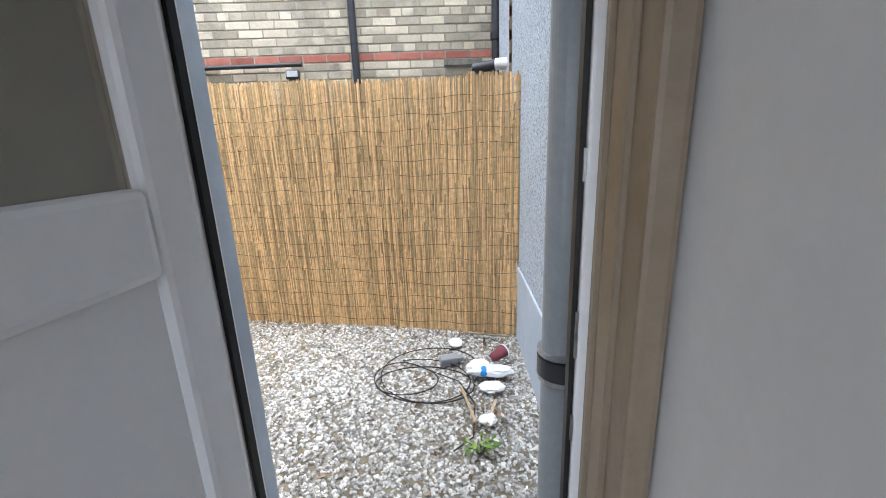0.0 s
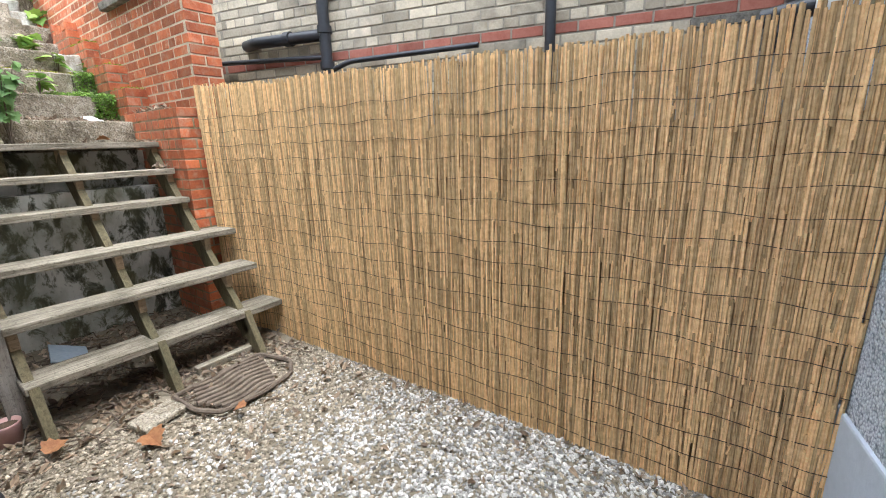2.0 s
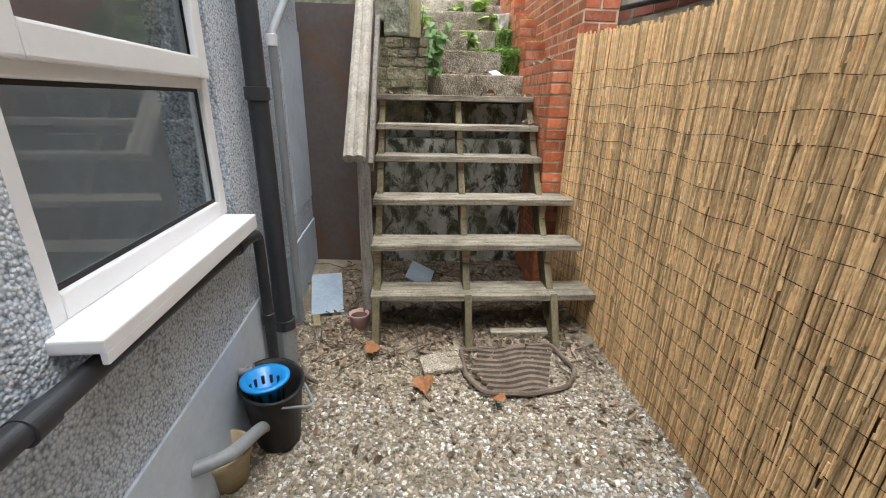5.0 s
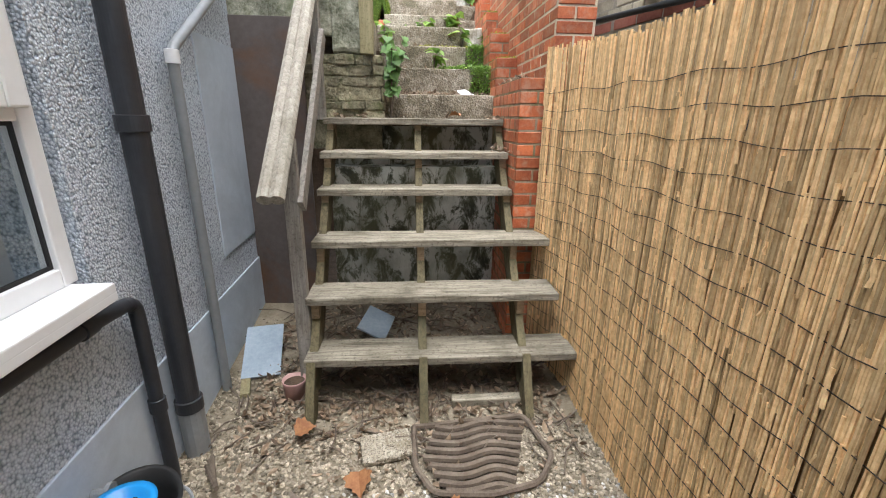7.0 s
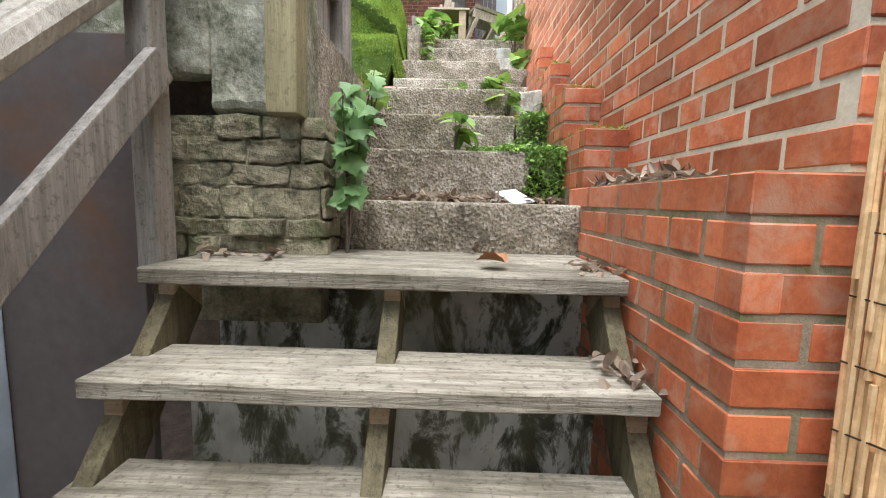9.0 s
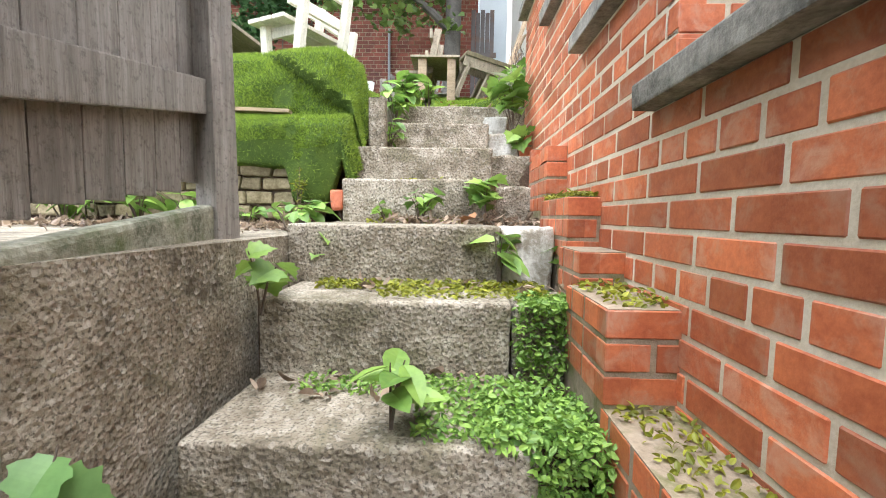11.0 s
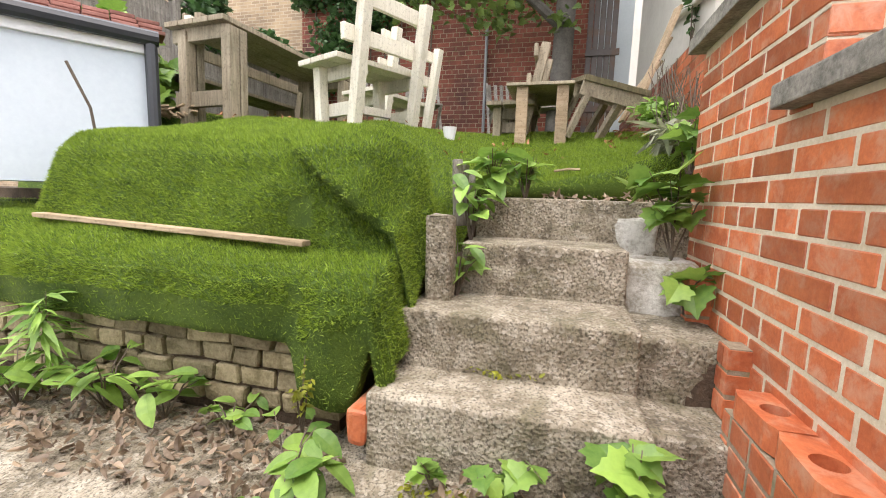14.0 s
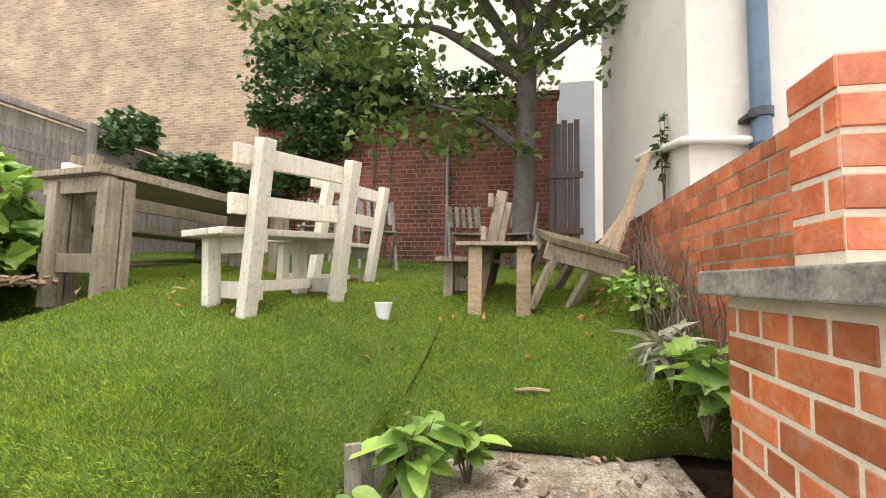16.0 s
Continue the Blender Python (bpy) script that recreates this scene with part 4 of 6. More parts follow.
pipe("black_pipe_joint", [[(0.55, 5.0, 1.94), (0.74, 4.952, 1.955)]], M_BLACKPIPE, "black plastic pipe joint in the alley corner", (), 0, 0.04)
bm = bmesh.new()
box(bm, (0.20, NY - 0.03, 2.07), (0.57, NY, 2.125), NORTH, 0.004)
tagged(part("stone_sill", bm, M_COPING), "pale stone sill in the yellow wall", "sill")
lamp = tagged(new("flood_lamp"), "small dark flood lamp under the gutter pipe", "lamp")
lamp.matrix_world = NORTH @ pose(-1.215, NY - 0.09, 2.02, -18)
bm = bmesh.new()
box(bm, (-0.06, -0.03, -0.04), (0.06, 0.03, 0.035), None, 0.008)
part("housing", bm, M_DARK, lamp)
bm = bmesh.new()
box(bm, (-0.05, -0.034, -0.03), (0.05, -0.029, 0.025), None, 0.001)
part("lens", bm, M_GREYPIPE, lamp, "dull glass front")
bm = bmesh.new()
beam(bm, (0.0, 0.02, 0.03), (0.0, 0.09, 0.07), 0.02, 0.02)
part("bracket", bm, M_DARK, lamp)

# ---- reed screen ----
fence = tagged(new("reed_fence"), "tan reed screen fence bound with rows of wire", "fence")
FENCE = [(-2.79, 4.07), (-2.55, 4.15), (-2.30, 4.19), (-1.0, 4.20), (0.0, 4.205), (0.935, 4.20)]


def fence_at(s):
    d = 0.0
    for (ax, ay), (bx, by) in zip(FENCE, FENCE[1:]):
        l = math.hypot(bx - ax, by - ay)
        if s <= d + l or (bx, by) == FENCE[-1]:
            k = (s - d) / l
            return ax + (bx - ax) * k, ay + (by - ay) * k
        d += l


F_LEN = sum(math.hypot(b[0] - a[0], b[1] - a[1]) for a, b in zip(FENCE, FENCE[1:]))


def fence_top(s):
    t = s / F_LEN
    z = 1.90 - 0.13 * t
    return z + (0.022 if t > 0.905 else 0.0) + 0.006 * math.sin(t * 23)


def reed_bm(h, r, seed):
    rr = random.Random(seed)
    bm = bmesh.new()
    n = 5
    pts = [(rr.uniform(-0.0035, 0.0035), rr.uniform(-0.003, 0.003), h * k / n) for k in range(n + 1)]
    tube(bm, pts, [r * rr.uniform(0.85, 1.1) for _ in pts], 6)
    return bm


REEDS = []
for k in range(14):
    bm = reed_bm(1.0, 0.0052, k)
    me = bpy.data.meshes.new("reed")
    bm.to_mesh(me)
    bm.free()
    me.materials.append(M_REED)
    REEDS.append(me)
s, count, extra = 0.0, 0, []
while s < F_LEN:
    x, y = fence_at(s)
    h = fence_top(s) + rnd.uniform(-0.022, 0.012)
    cuts = [0.0] + sorted(rnd.uniform(0.15, h - 0.15) for _ in range(4)) + [h]
    for lo, hi in zip(cuts, cuts[1:]):
        extra.append((x + rnd.uniform(-0.002, 0.002), y + rnd.uniform(-0.009, 0.004), max(0.0, lo - 0.012), hi, s))
    s += rnd.uniform(0.0050, 0.0074)
near = [e for e in extra if -1.6 < e[0] < 0.2]
chosen = set(id(e) for e in near[::max(1, len(near) // 290)])
vs_r, fs_r = [], []
for e in extra:
    x, y, lo, hi, s = e
    if id(e) in chosen and count < 298:
        ob = new("reed", rnd.choice(REEDS))
        ob.matrix_world = pose(x, y, lo, rnd.uniform(-0.3, 0.3), rnd.uniform(-0.35, 0.35), rnd.uniform(0, 360)) @ Matrix.Diagonal((1, 1, hi - lo, 1))
        ob.parent = fence
        count += 1
    else:
        k0 = len(vs_r)
        r = rnd.uniform(0.0042, 0.0058)
        lean = rnd.uniform(-0.006, 0.006)
        for q in range(4):
            zz = lo + (hi - lo) * q / 3
            jx, jy = rnd.uniform(-0.002, 0.002) + lean * q / 3, rnd.uniform(-0.002, 0.002)
            for j in range(6):
                an = math.pi * j / 3
                vs_r.append((x + jx + r * math.cos(an), y + jy + r * math.sin(an), zz))
        for q in range(3):
            for j in range(6):
                a0, a1 = k0 + q * 6 + j, k0 + q * 6 + (j + 1) % 6
                fs_r.append((a0, a1, a1 + 6, a0 + 6))
        fs_r.append(tuple(k0 + 18 + j for j in range(6)))
me = bpy.data.meshes.new("reeds")
me.from_pydata(vs_r, [], fs_r)
me.materials.append(M_REED)
ob = new("reeds", me)
ob.parent = fence
tagged(ob, kind="stuff")
M_WIRE = mottled("thin_wire", (0.05, 0.037, 0.025), (0.09, 0.065, 0.045), 9.0, 40.0, 0.5, 0.1, 0.001, metal=0.4)
for k in range(17):
    z = 0.07 + k * 0.1
    bm = bmesh.new()
    tube(bm, [(fence_at(F_LEN * t / 60)[0], fence_at(F_LEN * t / 60)[1] - 0.009 - 0.003 * (t % 2), z + 0.008 * math.sin(t * 0.9 + k)) for t in range(61)], 0.0017, 4)
    part("wire", bm, M_WIRE, fence)
# unseen sheet added behind the reeds, coloured as the shade in their gaps
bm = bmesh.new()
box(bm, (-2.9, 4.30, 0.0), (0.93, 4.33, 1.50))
part("backing_board", bm, M_BEHIND, fence, "added brown sheet standing in for the shade between the reeds")

# ---- turf banks and lawn ----
def smooth(t):
    t = max(0.0, min(1.0, t))
    return t * t * (3 - 2 * t)


def lawn_z(d, y):
    right = 3.275 + 0.36 * (min(d, 8.1) - 6.76) + 0.095 * max(0.0, d - 8.1)
    left = 3.43 + 0.225 * (min(d, 7.1) - 5.9) + 0.065 * max(0.0, min(d, 8.1) - 7.1) + 0.10 * max(0.0, d - 8.1) + 0.08 * max(0.0, 2.0 - y) * min(1.0, max(0.0, d - 5.9) / 1.5)
    return right + (left - right) * smooth((3.25 - y) / 0.95) + 0.018 * noise.noise((d * 1.6, y * 1.6, 4))


def profile(y):
    """Depth and height of the left bank, front to back, at y."""
    k = smooth((y - 2.62) / 0.14)
    e = smooth((y - 2.85) / 0.2)
    dl = 5.49 - 0.04 * k + 0.012 * math.sin(y * 7)
    fold = 0.022 * math.sin(y * 21 + 1.1) * k + 0.012 * math.sin(y * 5.3) + 0.012 * math.sin(y * 11.7)
    db = 5.705 - 0.05 * k
    dc = 5.87 + 0.03 * math.sin(y * 4.1) + 0.10 * e
    zc = 3.40 - 0.06 * e + 0.02 * noise.noise((y * 2.0, 7, 1))
    zt = 2.975 + 0.045 * (2.64 - y) / 1.3 * (1 - k)
    zlip = 2.915 + 0.02 * noise.noise((y * 4.0, 3, 1))
    zbot = 2.665 - 0.21 * smooth((y - 2.68) / 0.07) + 0.32 * smooth((y - 2.93) / 0.14) + 0.02 * noise.noise((y * 5, 1, 1))
    return [(dl + 0.05 + fold, zbot - 0.015), (dl - 0.005 + fold, zbot), (dl - 0.03 + fold, zlip - 0.12), (dl - 0.014 + fold * 0.5, zlip - 0.035), (dl + 0.035, zlip + 0.012), (db, zt), (dc - 0.11, zc - 0.20), (dc - 0.045, zc - 0.05), (dc + 0.06, zc + 0.035)]


bm = bmesh.new()
cols = []
ys = [-1.6 + 2.8 * j / 30 for j in range(30)] + [1.2 + 1.82 * j / 90 for j in range(91)]
for y in ys:
    pr = profile(y)
    pts = []
    for (d0, z0), (d1, z1) in zip(pr, pr[1:]):
        for q in range(6):
            pts.append((d0 + (d1 - d0) * q / 6, z0 + (z1 - z0) * q / 6))
    pts.append(pr[-1])
    for q in range(1, 34):
        d = pr[-1][0] + (11.9 - pr[-1][0]) * (q / 33) ** 1.4
        pts.append((d, lawn_z(d, y)))
    col = []
    for i, (d, z) in enumerate(pts):
        wob = 0.016 * noise.noise((d * 5, y * 5, z * 5)) + 0.03 * noise.noise((d * 2.2, y * 2.2, z * 2.2 + 9))
        lift = 0.0
        if 29 <= i < 52:
            # loose fold that runs slantwise down the end of the bank
            s = y - (2.51 + 1.49 * (3.33 - z))
            lift = (0.06 + 0.22 * max(0.0, 3.36 - z)) * smooth(s / 0.10) - 0.035 * math.exp(-(s / 0.045) ** 2)
            lift *= smooth((3.47 - z) / 0.12)
        if y < 1.19 and 30 < i < 60:
            z = min(z, 3.03 + 0.02 * (i - 30) / 30)
        col.append(bm.verts.new((-d + (wob if i < 52 else 0) + lift, y, z + wob * 0.7)))
    cols.append(col)
side = [bm.verts.new((v.co.x, 3.09 + 0.01 * math.sin(i), min(v.co.z, 3.6) - 0.30 if i < 56 else v.co.z)) for i, v in enumerate(cols[-1])]
cols.append(side)
for a, b in zip(cols, cols[1:]):
    for i in range(len(a) - 1):
        bm.faces.new((a[i], a[i + 1], b[i + 1], b[i]))
turf_bank = tagged(part("turf_bank", bm, M_TURF, smooth=True), "bright green artificial turf draped over a terraced bank", "turf", "", "structure")
bm = bmesh.new()
cols = []
for j in range(30):
    y = 3.02 + 1.50 * j / 29
    d0 = 6.72 + 0.03 * noise.noise((y * 3, 2, 2)) + 0.10 * smooth((y - 3.9) / 0.3)
    lip = 0.11 * smooth((y - 3.45) / 0.75)
    pts = [(d0 + 0.05, 3.185), (d0 - 0.02, 3.20), (d0 - 0.035, 3.25 + lip * 0.5), (d0, 3.285 + lip), (d0 + 0.06, lawn_z(d0 + 0.06, y) + 0.02 + lip)] + [(d, lawn_z(d, y) + lip * max(0.0, 1 - (d - d0) / 1.2)) for d in (d0 + 0.12 + 5.0 * (q / 30) ** 1.3 for q in range(31))]
    cols.append([bm.verts.new((-d, y, z)) for d, z in pts])
for a, b in zip(cols, cols[1:]):
    for i in range(len(a) - 1):
        bm.faces.new((a[i], a[i + 1], b[i + 1], b[i]))
lawn = tagged(part("lawn", bm, M_TURF, smooth=True), "sloping artificial turf lawn scattered with leaves", "turf", "", "structure")
slab("earth_bank", (-13, -3, 0), (-6.85, 5.2, 3.14), M_SOIL, "earth under the upper lawn", "ground")
slab("earth_terrace", (-7, -3, 0), (-5.78, 3.0, 2.85), M_SOIL, "earth under the turf terrace", "ground")


def blades(name, ob, count, seed, h0, h1, keep):
    """Short turf blades standing on a mesh, one joined sheet."""
    rr = np.random.default_rng(seed)
    me = ob.data
    me.calc_loop_triangles()
    co = np.empty(len(me.vertices) * 3)
    me.vertices.foreach_get("co", co)
    co = co.reshape(-1, 3)
    tri = np.empty(len(me.loop_triangles) * 3, dtype=np.int32)
    me.loop_triangles.foreach_get("vertices", tri)
    tri = tri.reshape(-1, 3)
    p = co[tri]
    nrm = np.cross(p[:, 1] - p[:, 0], p[:, 2] - p[:, 0])
    area = np.linalg.norm(nrm, axis=1)
    nrm = nrm / np.maximum(area, 1e-9)[:, None]
    nrm[nrm[:, 2] < 0] *= -1
    wgt = area * keep(p.mean(axis=1))
    idx = rr.choice(len(tri), count, p=wgt / wgt.sum())
    a, b = rr.random(count), rr.random(count)
    flip = a + b > 1
    a[flip], b[flip] = 1 - a[flip], 1 - b[flip]
    o = p[idx, 0] + (p[idx, 1] - p[idx, 0]) * a[:, None] + (p[idx, 2] - p[idx, 0]) * b[:, None]
    lean = rr.normal(0, 0.55, (count, 3)) + nrm[idx] + np.array([0.25, 0, 0.35])
    lean /= np.linalg.norm(lean, axis=1)[:, None]
    h = rr.uniform(h0, h1, count)[:, None]
    w = np.cross(lean, rr.normal(0, 1, (count, 3)))
    w = w / np.linalg.norm(w, axis=1)[:, None] * rr.uniform(0.0012, 0.0024, count)[:, None]
    v = np.stack([o - w, o + w, o + lean * h], axis=1).reshape(-1, 3)
    mesh = bpy.data.meshes.new(name)
    mesh.vertices.add(len(v))
    mesh.vertices.foreach_set("co", v.ravel())
    mesh.loops.add(len(v))
    mesh.loops.foreach_set("vertex_index", np.arange(len(v), dtype=np.int32))
    mesh.polygons.add(count)
    mesh.polygons.foreach_set("loop_start", np.arange(0, len(v), 3, dtype=np.int32))
    mesh.polygons.foreach_set("loop_total", np.full(count, 3, dtype=np.int32))
    mesh.update()
    mesh.materials.append(M_BLADE)
    g = new(name, mesh)
    g.parent = ob
    return tagged(g, kind="stuff")


blades("turf_blades", turf_bank, 330000, 3, 0.010, 0.024, lambda c: np.where((c[:, 1] > 0.4) & (c[:, 0] > -8.6), 1.0, 0.12) * np.where(c[:, 0] > -6.3, 2.0, 1.0))
blades("turf_blades", lawn, 120000, 4, 0.010, 0.024, lambda c: np.where(c[:, 0] > -8.4, 1.0, 0.3))
bm = bmesh.new()
beam(bm, (-5.675, 1.22, 3.043), (-5.655, 2.66, 2.992), 0.055, 0.022)
tagged(part("plank", bm, M_PLANK), "raw wooden plank holding the turf on the terrace", "plank")

# low limestone wall under the turf
terrace_wall = slab("terrace_wall", (-5.8, -0.5, 2.2), (-5.56, 2.85, 2.70), M_SOIL, "low dry limestone wall under the turf", "wall")
for r in range(4):
    z = 2.36 + r * 0.08
    y = 0.3
    while y < 2.78:
        w = rnd.uniform(0.10, 0.21)
        bm = bmesh.new()
        box(bm, (-5.66, y + 0.006, z + 0.006), (-5.53 + rnd.uniform(-0.012, 0.012), y + w - 0.004, z + 0.076), None, 0.012)
        for v in bm.verts:
            v.co += 0.016 * noise.noise_vector(v.co * 16)
        part("stone", bm, M_LIMESTONE, terrace_wall)
        y += w
for lo, hi, nm, lb in [((-5.85, 3.10, 2.72), (-5.77, 3.20, 3.12), "upright_slab", "rough upright stone slab beside the steps"), ((-5.64, 2.98, 2.42), (-5.36, 3.045, 2.52), "loose_brick", "loose orange brick beside a step")]:
    bm = bmesh.new()
    box(bm, lo, hi, None, 0.015)
    bmesh.ops.subdivide_edges(bm, edges=bm.edges[:], cuts=2)
    for v in bm.verts:
        v.co += 0.012 * noise.noise_vector(v.co * 14)
    tagged(part(nm, bm, M_CONCRETE if nm[0] == "u" else M_RED), lb, "stone" if nm[0] == "u" else "brick")
for k in range(3):
    bm = bmesh.new()
    beam(bm, (-6.18 - 0.05 * k, 3.13 + 0.015 * k, 3.05), (-6.21 - 0.07 * k, 3.11 + 0.02 * k, 3.36 - 0.02 * k), 0.045, 0.025)
    tagged(part("wooden_stake", bm, M_GREYWOOD), "split grey wooden stake at the turf edge", "stake", "stakes")


# ---- leaves and plants ----
LEAF_SHAPES = {
    "maple": [(0.0, 0.0), (0.12, -0.07), (0.34, -0.05), (0.36, 0.06), (0.52, 0.13), (0.64, 0.27), (0.54, 0.34), (0.50, 0.42), (0.58, 0.60), (0.42, 0.63), (0.30, 0.67), (0.28, 0.78), (0.14, 0.84), (0.0, 1.05)],
    "oval": [(0.0, 0.0), (0.16, 0.12), (0.26, 0.35), (0.25, 0.58), (0.14, 0.84), (0.0, 1.0)],
    "long": [(0.0, 0.0), (0.06, 0.2), (0.075, 0.5), (0.04, 0.8), (0.0, 1.0)],
}


def leaf_into(bm, shape, m, size, fold=0.25, droop=0.3):
    """One leaf of two folded halves, its stalk end at m's origin, growing along y."""
    pts = LEAF_SHAPES[shape]

    def at(x, y):
        return m @ Vector((x * size, y * size, size * (fold * abs(x) - droop * y * y)))
    mid = [bm.verts.new(at(0, y)) for x, y in pts]
    for sgn in (-1, 1):
        rim = [mid[0]] + [bm.verts.new(at(sgn * x, y)) for x, y in pts[1:-1]] + [mid[-1]]
        for i in range(len(pts) - 1):
            vs = [mid[i], rim[i], rim[i + 1], mid[i + 1]]
            vs = [v for k, v in enumerate(vs) if v not in vs[:k]]
            if len(vs) > 2:
                bm.faces.new(vs if sgn > 0 else vs[::-1])


def rand_leaf_m(p, rr, tilt=0.7):
    return Matrix.Translation(p) @ Euler((rr.uniform(-tilt, tilt), rr.uniform(-tilt, tilt), rr.uniform(0, 6.28))).to_matrix().to_4x4()


def plant(name, loc, label, category, seed, height, stems, leaf, size, spread, mat, per_stem=5, big=False, face=None):
    """A leafy plant: thin stems, leaves along them; big leaves are parts of their own."""
    rr = random.Random(seed)
    th = tagged(base(name, loc), label, category)
    sb, lb = bmesh.new(), bmesh.new()
    for k in range(stems):
        a = rr.uniform(0, 6.28)
        top = Vector((math.cos(a) * spread * rr.uniform(0.3, 1), math.sin(a) * spread * rr.uniform(0.3, 1), height * rr.uniform(0.55, 1)))
        if face:
            top += Vector(face) * spread
        midp = top * 0.5 + Vector((0, 0, height * 0.15))
        tube(sb, [(0, 0, -0.02), midp, top], [0.004, 0.003, 0.0015], 5)
        if big:
            part("stem", sb, M_TWIG, th)
            sb = bmesh.new()
        for q in range(per_stem):
            t = 0.25 + 0.75 * (q + 0.6) / per_stem
            p = (midp * 2 * t if t < 0.5 else midp + (top - midp) * (t - 0.5) * 2)
            m = rand_leaf_m(p, rr, 0.55)
            if big:
                m = Matrix.Translation(p) @ Matrix.Rotation(radians(48), 4, "Y") @ Matrix.Translation(-p) @ m
            s = size * rr.uniform(0.65, 1.1)
            if big:
                one = bmesh.new()
                leaf_into(one, leaf, m, s)
                part("leaf", one, mat, th)
            else:
                leaf_into(lb, leaf, m, s)
    if big:
        sb.free()
        lb.free()
    else:
        part("stem", sb, M_TWIG, th)
        part("leaves", lb, mat, th)
    return th


def scatter_leaves(name, spots, mat, label, seed, shape="oval", size=(0.018, 0.05), parent=None):
    """Fallen leaves joined into one sheet; spots are (x0, x1, y0, y1, z, count)."""
    rr = random.Random(seed)
    bm = bmesh.new()
    for x0, x1, y0, y1, z, n in spots:
        for _ in range(n):
            x, y = rr.uniform(x0, x1), rr.uniform(y0, y1)
            zz = z(x, y) if callable(z) else z
            leaf_into(bm, shape, rand_leaf_m((x, y, zz + rr.uniform(0.006, 0.022)), rr, 0.6), rr.uniform(*size), rr.uniform(-1.1, 1.2), rr.uniform(-0.9, 0.9))
    return tagged(part(name, bm, mat), label, "leaves", "", "stuff")


scatter_leaves("dead_leaves", [(-4.02, -3.86, 3.2, 3.95, 1.695, 260), (-3.70, -3.60, 3.2, 3.9, 1.52, 30), (-4.40, -4.2, 3.1, 3.8, 1.91, 40), (-4.1, -3.2, 4.00, 4.12, 1.758, 330), (-5.34, -5.15, 3.3, 4.05, 2.362, 240),
                               (-4.7, -4.5, 3.3, 4.0, 2.14, 40), (-3.45, -3.2, 3.80, 3.96, 1.516, 25), (-3.2, -3.0, 3.82, 3.96, 1.315, 25), (-6.9, -6.35, 3.5, 4.1, 3.19, 90), (-3.45, -3.3, 2.74, 3.0, 1.516, 22)], M_DEADLEAF, "brown dead leaves lying on the steps", 5)
scatter_leaves("patio_litter", [(-5.53, -5.12, 0.6, 2.9, 2.32, 1100), (-5.6, -4.6, 1.2, 2.95, 2.315, 160), (-5.35, -5.0, 3.8, 4.1, 2.33, 60)], M_DEADLEAF, "brown leaf litter along the terrace wall", 6)
scatter_leaves("yard_litter", [(-3.35, -2.15, 2.4, 4.1, yard_z, 1700), (-2.35, -1.9, 2.4, 4.15, yard_z, 420), (-2.3, -1.2, 2.5, 4.15, yard_z, 330), (-1.5, 0.8, 4.0, 4.2, yard_z, 130), (-1.2, 0.8, 2.5, 4.1, yard_z, 60), (0.55, 0.9, 2.6, 4.0, yard_z, 90)], M_DEADLEAF, "brown leaf litter under and before the stair", 8, "oval", (0.02, 0.055))
scatter_leaves("lawn_leaves", [(-8.6, -6.8, 1.0, 4.2, lambda x, y: lawn_z(-x, y) + 0.012, 110), (-8.4, -6.9, 3.9, 4.4, lambda x, y: lawn_z(-x, y) + 0.012, 130)], M_ORANGELEAF, "yellowish fallen leaves on the turf", 9, "oval", (0.02, 0.05))
for i, (x, y, z, s) in enumerate([(-3.28, 3.63, 1.523, 0.075), (-1.75, 3.05, 0.04, 0.10), (-2.02, 2.72, 0.04, 0.09), (-1.55, 3.45, 0.04, 0.07), (-5.02, 3.72, 2.37, 0.075)]):
    bm = bmesh.new()
    leaf_into(bm, "maple", rand_leaf_m((x, y, z + 0.016), random.Random(i), 0.25), s, 0.5, 0.2)
    tagged(part("fallen_leaf", bm, M_ORANGELEAF), "curled orange maple leaf lying on the ground", "leaf", "fallen leaves")

# twigs and broken sticks
twigs = bmesh.new()
for k in range(230):
    x, y = rnd.uniform(-3.3, -1.9), rnd.uniform(2.3, 4.1)
    a, l = rnd.uniform(0, 6.28), rnd.uniform(0.06, 0.28)
    z = yard_z(x, y) + 0.012
    tube(twigs, [(x, y, z), (x + math.cos(a) * l / 2, y + math.sin(a) * l / 2, z + rnd.uniform(0.0, 0.03)), (x + math.cos(a + 0.2) * l, y + math.sin(a + 0.2) * l, z + rnd.uniform(0, 0.03))], 0.004, 5)
tagged(part("twigs", twigs, M_TWIG), "dry brown twigs littering the yard under the stair", "twigs", "", "stuff")

